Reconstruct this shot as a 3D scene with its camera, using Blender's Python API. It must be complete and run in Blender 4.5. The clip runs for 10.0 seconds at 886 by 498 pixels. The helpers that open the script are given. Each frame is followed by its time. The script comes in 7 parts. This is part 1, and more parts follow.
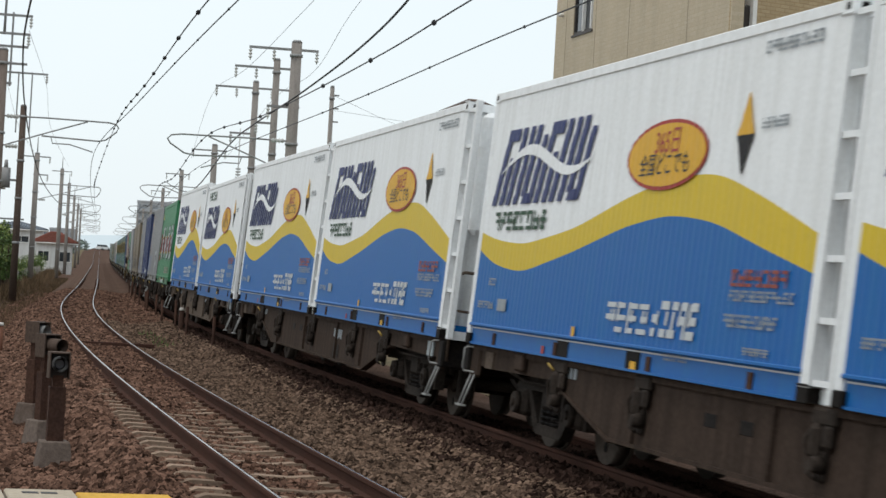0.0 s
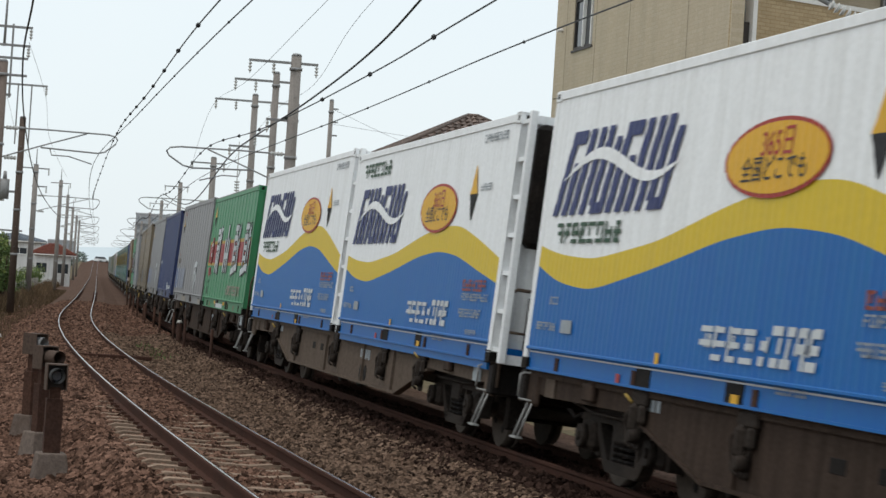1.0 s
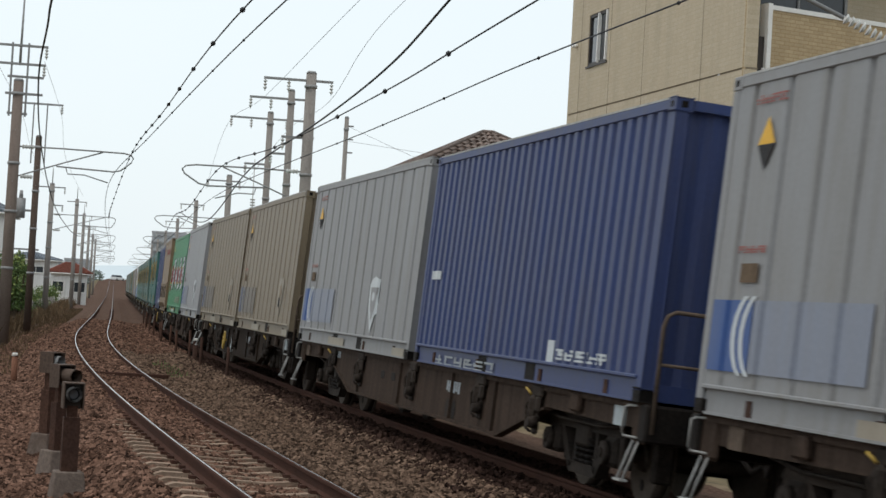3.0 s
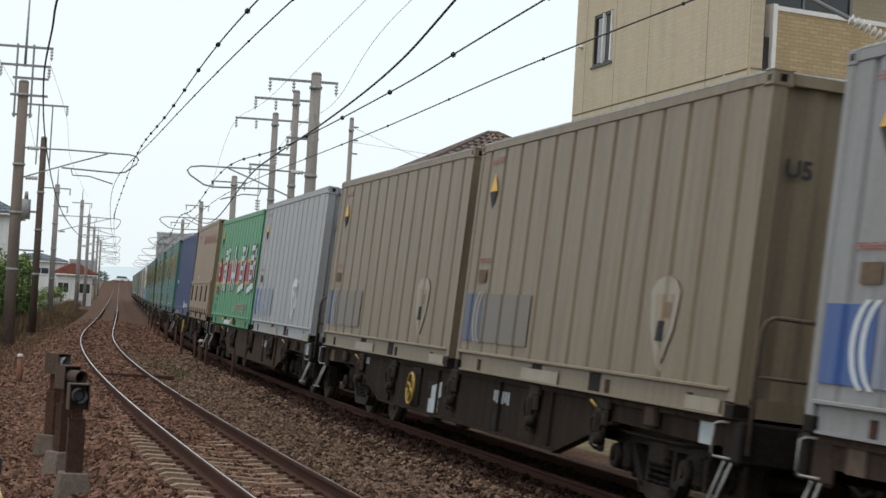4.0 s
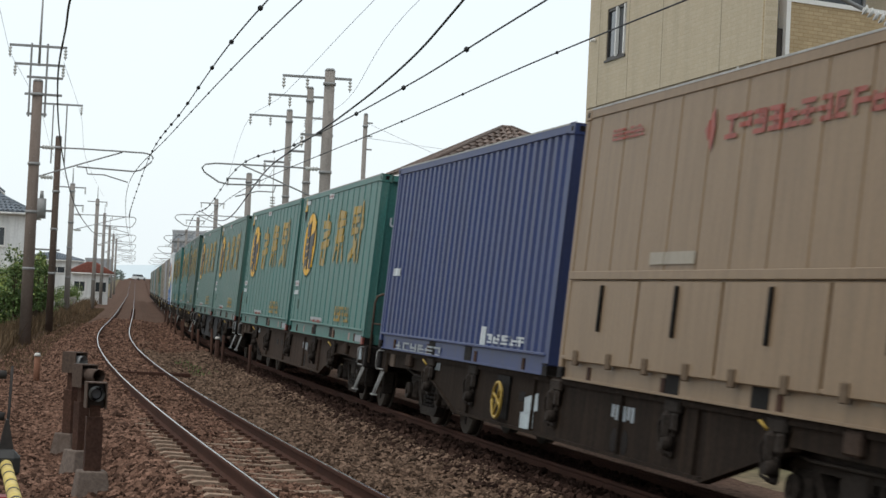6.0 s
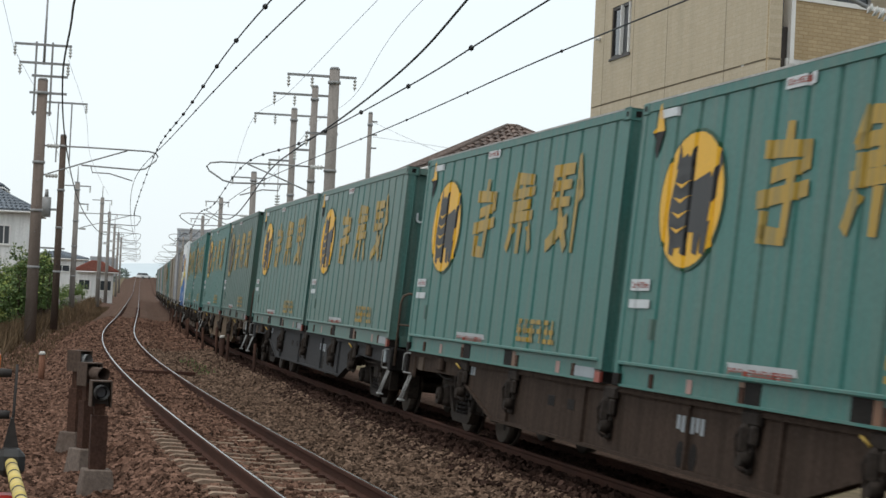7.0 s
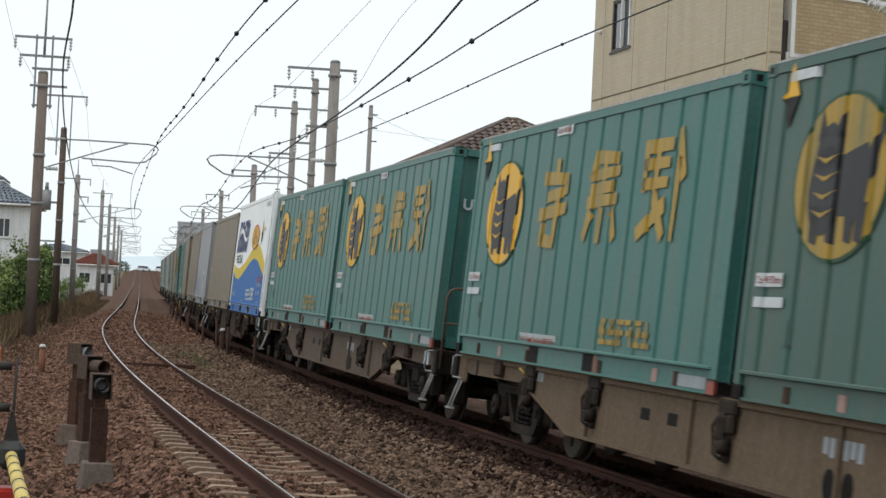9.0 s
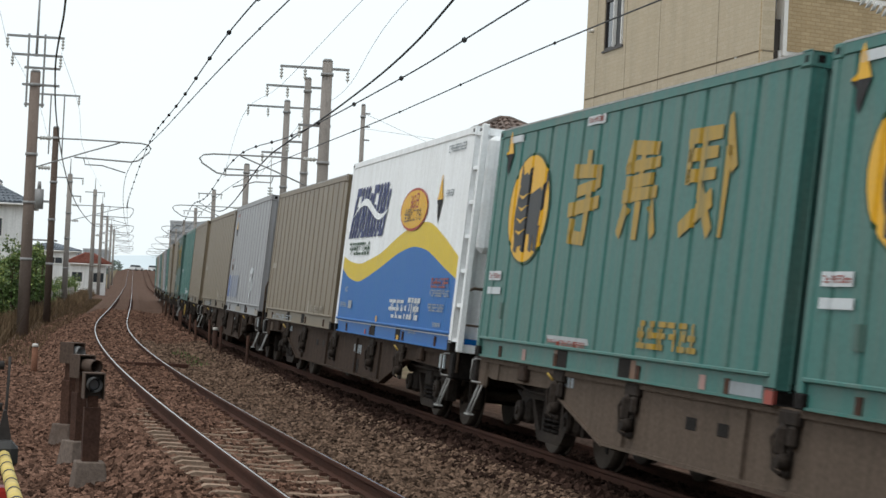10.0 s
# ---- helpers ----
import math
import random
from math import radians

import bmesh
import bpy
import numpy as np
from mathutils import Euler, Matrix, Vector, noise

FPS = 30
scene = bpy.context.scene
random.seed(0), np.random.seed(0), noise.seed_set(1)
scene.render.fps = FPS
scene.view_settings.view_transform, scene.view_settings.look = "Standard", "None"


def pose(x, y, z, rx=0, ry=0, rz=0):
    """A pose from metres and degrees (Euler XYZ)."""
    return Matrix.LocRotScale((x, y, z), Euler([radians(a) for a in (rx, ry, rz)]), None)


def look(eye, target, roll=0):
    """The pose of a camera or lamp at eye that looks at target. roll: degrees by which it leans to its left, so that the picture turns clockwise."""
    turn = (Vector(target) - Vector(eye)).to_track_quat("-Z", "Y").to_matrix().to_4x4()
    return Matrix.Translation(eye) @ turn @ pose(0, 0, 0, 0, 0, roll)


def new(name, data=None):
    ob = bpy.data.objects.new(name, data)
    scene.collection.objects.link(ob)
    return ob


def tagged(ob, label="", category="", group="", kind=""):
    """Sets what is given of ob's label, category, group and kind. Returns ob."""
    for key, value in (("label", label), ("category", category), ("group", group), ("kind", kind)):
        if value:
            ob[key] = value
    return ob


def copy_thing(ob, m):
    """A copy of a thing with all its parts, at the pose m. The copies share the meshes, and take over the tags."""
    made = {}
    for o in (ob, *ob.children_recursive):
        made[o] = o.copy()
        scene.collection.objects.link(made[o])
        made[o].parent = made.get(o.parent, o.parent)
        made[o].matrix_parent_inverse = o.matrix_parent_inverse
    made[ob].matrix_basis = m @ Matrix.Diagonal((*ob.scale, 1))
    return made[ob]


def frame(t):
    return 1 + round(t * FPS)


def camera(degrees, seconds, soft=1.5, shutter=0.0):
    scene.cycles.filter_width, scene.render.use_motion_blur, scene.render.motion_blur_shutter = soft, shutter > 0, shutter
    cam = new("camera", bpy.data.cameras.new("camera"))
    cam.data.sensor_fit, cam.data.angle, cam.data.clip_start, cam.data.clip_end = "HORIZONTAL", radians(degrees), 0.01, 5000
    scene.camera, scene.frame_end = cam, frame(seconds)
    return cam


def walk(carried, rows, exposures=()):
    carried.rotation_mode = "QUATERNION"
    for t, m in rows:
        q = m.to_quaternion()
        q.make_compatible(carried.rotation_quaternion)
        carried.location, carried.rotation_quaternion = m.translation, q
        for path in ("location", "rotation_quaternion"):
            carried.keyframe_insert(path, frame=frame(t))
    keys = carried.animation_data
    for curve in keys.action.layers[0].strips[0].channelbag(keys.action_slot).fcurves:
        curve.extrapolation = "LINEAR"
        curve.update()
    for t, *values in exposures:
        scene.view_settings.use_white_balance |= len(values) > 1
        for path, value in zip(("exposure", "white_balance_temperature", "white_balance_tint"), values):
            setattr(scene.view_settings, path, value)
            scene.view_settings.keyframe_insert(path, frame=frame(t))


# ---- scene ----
# A double-track line bends gently to the right; a freight train comes along the far track.
# World: the camera stands over (0, 0); z = 0 is rail level; s runs along the far track, away from the camera.
EYE = (0.0, 0.0, 1.766)
# seconds, yaw, pitch, lean of the hand-held camera
TURNS = [
    (0, -0.618, 0.774, 3.282), (0.5, -0.64, 0.945, 3.533), (1, -0.642, 1.17, 3.662), (1.5, -0.642, 1.413, 3.734),
    (2, -0.531, 1.547, 3.569), (2.5, -0.323, 1.579, 3.404), (4, -0.041, 1.612, 3.298), (4.5, 0.0, 1.596, 3.165),
    (5, 0.135, 1.557, 2.978), (5.5, 0.279, 1.5, 2.778), (7, 0.501, 1.407, 2.729), (7.5, 0.616, 1.381, 2.703),
    (8, 0.726, 1.235, 2.841), (8.5, 0.662, 1.163, 2.885), (9, 0.5, 1.221, 2.774), (9.5, 0.375, 1.243, 2.7),
    (10, 0.298, 1.198, 2.724)]


def camera_pose(yaw, pitch, lean):
    y, p = radians(yaw), radians(pitch)
    way = Vector((-math.sin(y) * math.cos(p), math.cos(y) * math.cos(p), math.sin(p)))
    return look(EYE, Vector(EYE) + way, lean)


cam = camera(23.99, 10.0, soft=1.5, shutter=0.12)
walk(cam, [(t, camera_pose(a, b, c)) for t, a, b, c in TURNS],
     exposures=((0, 0.0), (1.5, -0.08), (2.5, -0.04), (4.5, 0.06), (7.5, 0.06), (9.5, 0.14), (10, 0.14)))

# ---- light ----
world = bpy.data.worlds.new("overcast_sky")
scene.world = world
world.use_nodes = True
wn = world.node_tree
wn.nodes.clear()
sky = wn.nodes.new("ShaderNodeTexSky")
sky.sky_type, sky.sun_disc = "NISHITA", False
sky.sun_elevation, sky.sun_rotation = radians(58), radians(-60)
sky.air_density, sky.dust_density, sky.ozone_density = 1.0, 3.0, 2.0
back = wn.nodes.new("ShaderNodeBackground")
veil = wn.nodes.new("ShaderNodeMix")
veil.data_type = "RGBA"
veil.inputs[0].default_value = 0.8
clouds = wn.nodes.new("ShaderNodeTexNoise")
clouds.inputs["Scale"].default_value, clouds.inputs["Detail"].default_value = 2.2, 4.0
cover = wn.nodes.new("ShaderNodeMix")
cover.data_type = "RGBA"
cover.inputs[6].default_value, cover.inputs[7].default_value = (9.3, 10.7, 11.5, 1), (11.3, 11.6, 11.4, 1)
wtc = wn.nodes.new("ShaderNodeTexCoord")
wn.links.new(wtc.outputs["Generated"], clouds.inputs["Vector"])
wn.links.new(clouds.outputs[0], cover.inputs[0])
wn.links.new(cover.outputs[2], veil.inputs[7])
wout = wn.nodes.new("ShaderNodeOutputWorld")
wn.links.new(sky.outputs[0], veil.inputs[6])
wn.links.new(veil.outputs[2], back.inputs[0])
wn.links.new(back.outputs[0], wout.inputs[0])
back.inputs[1].default_value = 0.1
sun = new("sun", bpy.data.lights.new("sun", "SUN"))
sun.data.energy, sun.data.angle, sun.data.color = 1.0, radians(20), (1.0, 0.96, 0.9)
sun.matrix_world = look((-16, 6, 60), (0, 20, 0))

# ---- the line of the track ----
KAPPA = ((0, 25, 50, 75, 100, 140, 200), (0.00077, -0.00107, -0.00122, -0.00113, -0.00002, 0.00005, 0.0))
GRADE = ((0, 50, 100, 150, 330, 420, 620), (0.0, 0.0002, -0.0016, 0.0016, 0.0016, 0.018, 0.018))
X0, TH0, D, GAUGE = 7.1983, 0.2264, 3.7985, 1.067
CANT_FAR, CANT_NEAR, NEAR_LIFT = 0.0745, 0.049, 0.0119
DS = 0.5
S = np.arange(-260.0, 620.0, DS)
_i0 = int(round(260 / DS))
HEAD = np.cumsum(np.interp(S, *KAPPA) * ((S > -25) & (S < 200))) * DS
HEAD = HEAD - HEAD[_i0] + TH0
PX = np.cumsum(-np.sin(HEAD)) * DS
PY = np.cumsum(np.cos(HEAD)) * DS
PX, PY = PX - PX[_i0] + X0, PY - PY[_i0]
PZ = np.cumsum(np.interp(S, *GRADE) * (S > 0)) * DS
PZ = PZ - PZ[_i0]
LEAN = np.clip((130 - S) / 60, 0, 1)


def on_line(s, lat=0.0, z=0.0, base=0.0, cant=0.0):
    """World place at s along the far track, lat to its right, z up; leaning by cant about the offset base."""
    x, y, h, zb = (float(np.interp(s, S, a)) for a in (PX, PY, HEAD, PZ))
    c = cant * float(np.interp(s, S, LEAN))
    dl = lat - base
    l2 = base + dl * math.cos(c) + z * math.sin(c)
    return Vector((x + math.cos(h) * l2, y + math.sin(h) * l2, z * math.cos(c) - dl * math.sin(c) + zb))


def heading(s):
    return float(np.interp(s, S, HEAD))


def near(s, lat, z):
    return on_line(s, lat - D, z + NEAR_LIFT, -D, CANT_NEAR)


def far(s, lat, z):
    return on_line(s, lat, z, 0.0, CANT_FAR)


# ---- the train's run ----
PITCH, JOINT = 20.4, 23.12


def wagon_pose(k, t):
    """The pose of wagon k at t seconds: its bogies stand on the far track; the train slows a little."""
    u = t - 5.5
    sm = JOINT + PITCH * (k - 6) - PITCH / 2 + 0.1 - 22.261 * u + 0.0543 * u * u
    a, b = far(sm - 7.1, 0, 0), far(sm + 7.1, 0, 0)
    ax = (b - a).normalized()
    left = Vector((-ax.y, ax.x, 0)).normalized()
    up = ax.cross(left)
    m = Matrix((ax, left, up)).transposed().to_4x4()
    c = CANT_FAR * float(np.interp(sm, S, LEAN))
    return Matrix.Translation((a + b) / 2) @ m @ Matrix.Rotation(c, 4, "X")

# ---- materials ----
def node(nt, kind, **sets):
    n = nt.nodes.new(kind)
    for k, v in sets.items():
        if k in ("operation", "data_type", "blend_type", "feature"):
            if k == "operation":
                n.operation = v
            elif k == "data_type":
                n.data_type = v
            elif k == "blend_type":
                n.blend_type = v
            else:
                n.feature = v
        else:
            n.inputs[k].default_value = v
    return n


def surface(name, col, rough=0.6, metal=0.0, grain=40.0, vary=0.12, dirt=(0.12, 0.10, 0.08), dirty=0.25, streak=(1.2, 1.2, 1.2),
            stain=1.0, bump=0.0, bump_scale=60.0, per_piece=0.0, sheen=None):
    """A painted, worn or stony surface: base colour, fine grain, larger stains drawn out along streak, relief."""
    m = bpy.data.materials.new(name)
    m.use_nodes = True
    nt = m.node_tree
    b = nt.nodes["Principled BSDF"]
    b.inputs["Roughness"].default_value, b.inputs["Metallic"].default_value = rough, metal
    b.inputs["Specular IOR Level"].default_value = sheen if sheen is not None else 0.08 if rough > 0.65 else 0.25 if rough > 0.3 else 0.5
    tc = nt.nodes.new("ShaderNodeTexCoord")
    info = nt.nodes.new("ShaderNodeObjectInfo")
    off = node(nt, "ShaderNodeVectorMath", operation="MULTIPLY_ADD")
    off.inputs[1].default_value = (1, 1, 1)
    sc = node(nt, "ShaderNodeMath", operation="MULTIPLY")
    sc.inputs[1].default_value = 37.0
    nt.links.new(info.outputs["Random"], sc.inputs[0])
    nt.links.new(tc.outputs["Object"], off.inputs[0])
    nt.links.new(sc.outputs[0], off.inputs[2])
    fine = node(nt, "ShaderNodeTexNoise", Scale=grain, Detail=4.0)
    nt.links.new(off.outputs[0], fine.inputs["Vector"])
    mp = nt.nodes.new("ShaderNodeMapping")
    mp.inputs["Scale"].default_value = streak
    nt.links.new(off.outputs[0], mp.inputs["Vector"])
    big = node(nt, "ShaderNodeTexNoise", Scale=stain, Detail=6.0, Roughness=0.65)
    nt.links.new(mp.outputs[0], big.inputs["Vector"])
    ramp = nt.nodes.new("ShaderNodeMapRange")
    ramp.inputs[1].default_value, ramp.inputs[2].default_value = 0.42, 0.75
    ramp.inputs[3].default_value, ramp.inputs[4].default_value = 0.0, dirty
    nt.links.new(big.outputs[0], ramp.inputs[0])
    lum = nt.nodes.new("ShaderNodeMapRange")
    lum.inputs[1].default_value, lum.inputs[2].default_value = 0.3, 0.7
    lum.inputs[3].default_value, lum.inputs[4].default_value = 1 - vary, 1 + vary
    nt.links.new(fine.outputs[0], lum.inputs[0])
    mix = nt.nodes.new("ShaderNodeMix")
    mix.data_type = "RGBA"
    mix.inputs[6].default_value, mix.inputs[7].default_value = (*col, 1), (*dirt, 1)
    nt.links.new(ramp.outputs[0], mix.inputs[0])
    mul = nt.nodes.new("ShaderNodeHueSaturation")
    nt.links.new(mix.outputs[2], mul.inputs["Color"])
    if per_piece:
        geo = nt.nodes.new("ShaderNodeNewGeometry")
        add = node(nt, "ShaderNodeMath", operation="ADD")
        nt.links.new(geo.outputs["Random Per Island"], add.inputs[0])
        nt.links.new(info.outputs["Random"], add.inputs[1])
        fr = node(nt, "ShaderNodeMath", operation="FRACT")
        nt.links.new(add.outputs[0], fr.inputs[0])
        rng = nt.nodes.new("ShaderNodeMapRange")
        rng.inputs[3].default_value, rng.inputs[4].default_value = 1 - per_piece, 1 + per_piece
        nt.links.new(fr.outputs[0], rng.inputs[0])
        mm = node(nt, "ShaderNodeMath", operation="MULTIPLY")
        nt.links.new(lum.outputs[0], mm.inputs[0])
        nt.links.new(rng.outputs[0], mm.inputs[1])
        nt.links.new(mm.outputs[0], mul.inputs["Value"])
    else:
        nt.links.new(lum.outputs[0], mul.inputs["Value"])
    nt.links.new(mul.outputs[0], b.inputs["Base Color"])
    if bump:
        bt = node(nt, "ShaderNodeTexNoise", Scale=bump_scale, Detail=3.0)
        nt.links.new(off.outputs[0], bt.inputs["Vector"])
        bn = node(nt, "ShaderNodeBump", Strength=min(1.0, bump), Distance=0.02)
        nt.links.new(bt.outputs[0], bn.inputs["Height"])
        nt.links.new(bn.outputs[0], b.inputs["Normal"])
    return m


DOWN = (4.5, 4.5, 0.4)   # stains that run down
GRIME = (0.13, 0.105, 0.08)
paint = {}


def coat(name, col, rough=0.45, dirty=0.35, dirt=GRIME, vary=0.05):
    paint[name] = surface(name + "_paint", tuple(0.86 * c for c in col), rough, 0, 25, vary, dirt, dirty, DOWN, 1.6, sheen=0.03 if rough > 0.65 else 0.16)
    return paint[name]


coat("white", (0.97, 0.99, 1.0), dirty=0.45, dirt=(0.58, 0.58, 0.56))
coat("reefer_blue", (0.002, 0.125, 0.43), dirty=0.4, dirt=(0.012, 0.16, 0.34))
coat("reefer_yellow", (0.74, 0.53, 0.02), dirty=0.25, dirt=(0.42, 0.32, 0.08))
coat("navy", (0.018, 0.032, 0.15), dirty=0.1)
coat("orange_yellow", (0.80, 0.44, 0.025), dirty=0.2, dirt=(0.4, 0.25, 0.06))
coat("mark_red", (0.42, 0.03, 0.022), dirty=0.2)
coat("dark_green", (0.015, 0.07, 0.03), dirty=0.1)
coat("lettering_white", (0.62, 0.66, 0.68), dirty=0.3, dirt=(0.3, 0.3, 0.3))
coat("lettering_grey", (0.33, 0.37, 0.40), dirty=0.4)
coat("lettering_black", (0.02, 0.02, 0.022), dirty=0.1)
coat("teal", (0.052, 0.178, 0.156), dirty=0.8, dirt=(0.110, 0.150, 0.128), vary=0.1)
coat("worn_teal", (0.076, 0.178, 0.156), dirty=0.85, dirt=(0.138, 0.150, 0.124), vary=0.1)
coat("faded_teal", (0.062, 0.130, 0.110), dirty=0.65, dirt=(0.095, 0.105, 0.082))
coat("teal_yellow", (0.44, 0.27, 0.03), dirty=0.88, dirt=(0.09, 0.12, 0.07))
coat("green", (0.058, 0.275, 0.125), dirty=0.45, dirt=(0.07, 0.14, 0.08))
coat("band_red", (0.32, 0.018, 0.02), dirty=0.25, dirt=(0.14, 0.02, 0.02))
coat("band_yellow", (0.5, 0.3, 0.03), dirty=0.3)
coat("grey", (0.27, 0.272, 0.28), dirty=0.6, dirt=(0.17, 0.155, 0.135))
coat("pale_grey", (0.345, 0.35, 0.365), dirty=0.55, dirt=(0.2, 0.19, 0.18))
coat("brown", (0.228, 0.183, 0.125), dirty=0.75, dirt=(0.125, 0.092, 0.062))
coat("tan", (0.27, 0.187, 0.115), dirty=0.6, dirt=(0.14, 0.095, 0.06))
coat("blue", (0.042, 0.062, 0.165), dirty=0.55, dirt=(0.065, 0.065, 0.09))
coat("panel_faint", (0.16, 0.14, 0.12), dirty=0.7, dirt=(0.15, 0.12, 0.09))
coat("panel_faint_blue", (0.24, 0.265, 0.33), dirty=0.6, dirt=(0.2, 0.2, 0.22))
coat("bright_panel", (0.045, 0.10, 0.29), dirty=0.4, dirt=(0.12, 0.14, 0.2))
coat("panel_blue", (0.05, 0.078, 0.16), dirty=0.6, dirt=(0.15, 0.135, 0.12))
coat("emblem_tan", (0.29, 0.235, 0.165), dirty=0.6, dirt=(0.18, 0.14, 0.095))
coat("emblem_pale", (0.34, 0.30, 0.24), dirty=0.6, dirt=(0.2, 0.165, 0.12))
coat("faded_pink", (0.42, 0.25, 0.22), dirty=0.5)
coat("rust_orange", (0.2, 0.1, 0.055), dirty=0.5)
coat("faded_red", (0.34, 0.07, 0.05), dirty=0.4)
coat("frame_dust", (0.135, 0.102, 0.08), rough=0.75, dirty=0.7, dirt=(0.075, 0.058, 0.045), vary=0.2)
coat("frame_mid", (0.066, 0.046, 0.036), rough=0.75, dirty=0.75, dirt=(0.018, 0.014, 0.011), vary=0.2)
coat("frame_brown", (0.024, 0.0175, 0.014), rough=0.75, dirty=0.5, dirt=(0.062, 0.042, 0.029), vary=0.2)
coat("frame_grey", (0.055, 0.056, 0.059), rough=0.7, dirty=0.5, dirt=(0.055, 0.043, 0.034), vary=0.15)
coat("frame_tan", (0.165, 0.12, 0.084), rough=0.75, dirty=0.45, dirt=(0.09, 0.065, 0.045), vary=0.15)
coat("step_grey", (0.40, 0.40, 0.39), rough=0.5, dirty=0.4)
coat("hand_yellow", (0.42, 0.28, 0.06), dirty=0.4)
black_iron = surface("black_iron", (0.011, 0.0095, 0.009), 0.7, 0.2, 30, 0.3, (0.035, 0.026, 0.02), 0.5, bump=0.2)
wheel_steel = surface("wheel_steel", (0.085, 0.068, 0.056), 0.75, 0.1, 30, 0.2, (0.035, 0.027, 0.022), 0.7)
roof_edge_pale = surface("pale_roof_edge", (0.42, 0.42, 0.41), 0.8, 0, 20, 0.25, (0.2, 0.19, 0.17), 0.6, (1.5, 4, 4), 1.5)
bogie_grime = surface("bogie_grime", (0.026, 0.021, 0.018), 0.8, 0.1, 25, 0.3, (0.062, 0.046, 0.036), 0.6, bump=0.25)
worn_paper = surface("worn_paper", (0.42, 0.47, 0.49), 0.85, 0, 30, 0.12, (0.2, 0.2, 0.2), 0.6)
rail_rust = surface("rail_rust", (0.072, 0.037, 0.028), 0.85, 0.0, 60, 0.25, (0.035, 0.024, 0.02), 0.5, bump=0.2, bump_scale=120, sheen=0.02)
rail_shine = surface("rail_shine", (0.60, 0.59, 0.58), 0.24, 0.9, 80, 0.1, (0.2, 0.18, 0.16), 0.4)
concrete = surface("sleeper_concrete", (0.27, 0.195, 0.145), 0.9, 0, 30, 0.2, (0.15, 0.10, 0.072), 0.7, bump=0.4, per_piece=0.2, sheen=0.02)
mast_concrete = surface("mast_concrete", (0.27, 0.245, 0.225), 0.9, 0, 20, 0.12, (0.16, 0.14, 0.125), 0.5, DOWN, 1.2, bump=0.2)
mast_brown = surface("mast_brown_concrete", (0.20, 0.16, 0.138), 0.9, 0, 20, 0.12, (0.125, 0.095, 0.08), 0.5, DOWN, 1.2, bump=0.2)
steel_grey = surface("galvanised_steel", (0.30, 0.30, 0.30), 0.6, 0.2, 40, 0.15, (0.12, 0.1, 0.09), 0.4)
wire_black = surface("wire_black", (0.025, 0.025, 0.027), 0.6, 0.3, 40, 0.1, (0.04, 0.04, 0.04), 0.2)
wire_grey = surface("wire_grey", (0.15, 0.15, 0.15), 0.5, 0.5, 40, 0.1, (0.1, 0.1, 0.1), 0.2)
porcelain = surface("porcelain", (0.55, 0.55, 0.53), 0.25, 0, 40, 0.05, (0.3, 0.28, 0.25), 0.4)
stone_mat = surface("ballast_stone", (0.148, 0.086, 0.062), 0.92, 0, 45, 0.25, (0.058, 0.028, 0.018), 0.6, stain=0.5, bump=0.3, bump_scale=80, per_piece=0.8, sheen=0.02)
stone_grey = surface("grey_ballast_stone", (0.145, 0.097, 0.070), 0.92, 0, 45, 0.25, (0.062, 0.036, 0.024), 0.6, stain=0.6, bump=0.3, bump_scale=80, per_piece=0.8, sheen=0.02)
bed_mat = surface("ballast_bed", (0.110, 0.070, 0.053), 0.95, 0, 18, 0.5, (0.05, 0.029, 0.021), 0.7, stain=0.35, bump=1.0, bump_scale=16, sheen=0.02)
# very dark brown: the train's shade is put into this stone colour
shade_stone = surface("shade_stone", (0.045, 0.027, 0.021), 0.95, 0, 45, 0.3, (0.018, 0.011, 0.009), 0.7, stain=0.8, bump=0.3, bump_scale=80, per_piece=0.6, sheen=0.02)
# near-black that paints the train's shade onto the far sleepers
train_shade = surface("train_shade_dark", (0.016, 0.012, 0.010), 0.95, 0, 18, 0.5, (0.009, 0.007, 0.006), 0.8, bump=1.0, bump_scale=16, sheen=0.02)
soil = surface("dry_soil", (0.17, 0.13, 0.085), 0.95, 0, 4, 0.35, (0.07, 0.08, 0.035), 0.9, stain=0.25, bump=0.8, bump_scale=8)
rust_post = surface("rusty_post", (0.055, 0.031, 0.024), 0.85, 0.1, 30, 0.25, (0.14, 0.07, 0.045), 0.5, bump=0.2)
base_concrete = surface("base_concrete", (0.16, 0.125, 0.105), 0.92, 0, 25, 0.2, (0.085, 0.058, 0.045), 0.7, bump=0.4)
lamp_box = surface("lamp_box", (0.03, 0.026, 0.024), 0.6, 0, 30, 0.2, (0.07, 0.05, 0.04), 0.5)
hood_side = surface("weathered_hood", (0.085, 0.06, 0.048), 0.8, 0, 30, 0.2, (0.1, 0.07, 0.055), 0.5)
lens_grey = surface("lens_glass", (0.12, 0.12, 0.13), 0.12, 0, 30, 0.1, (0.08, 0.08, 0.08), 0.2)
stake_red = surface("stake_paint", (0.2, 0.095, 0.06), 0.7, 0, 30, 0.2, (0.14, 0.07, 0.05), 0.6)
cap_white = surface("stake_cap", (0.6, 0.58, 0.54), 0.7, 0, 30, 0.1, (0.3, 0.25, 0.2), 0.4)
orange_case = surface("orange_case", (0.62, 0.15, 0.025), 0.5, 0, 20, 0.08, (0.25, 0.1, 0.04), 0.4)
bar_yellow = surface("bar_yellow", (0.6, 0.46, 0.14), 0.6, 0, 30, 0.15, (0.2, 0.16, 0.08), 0.5)
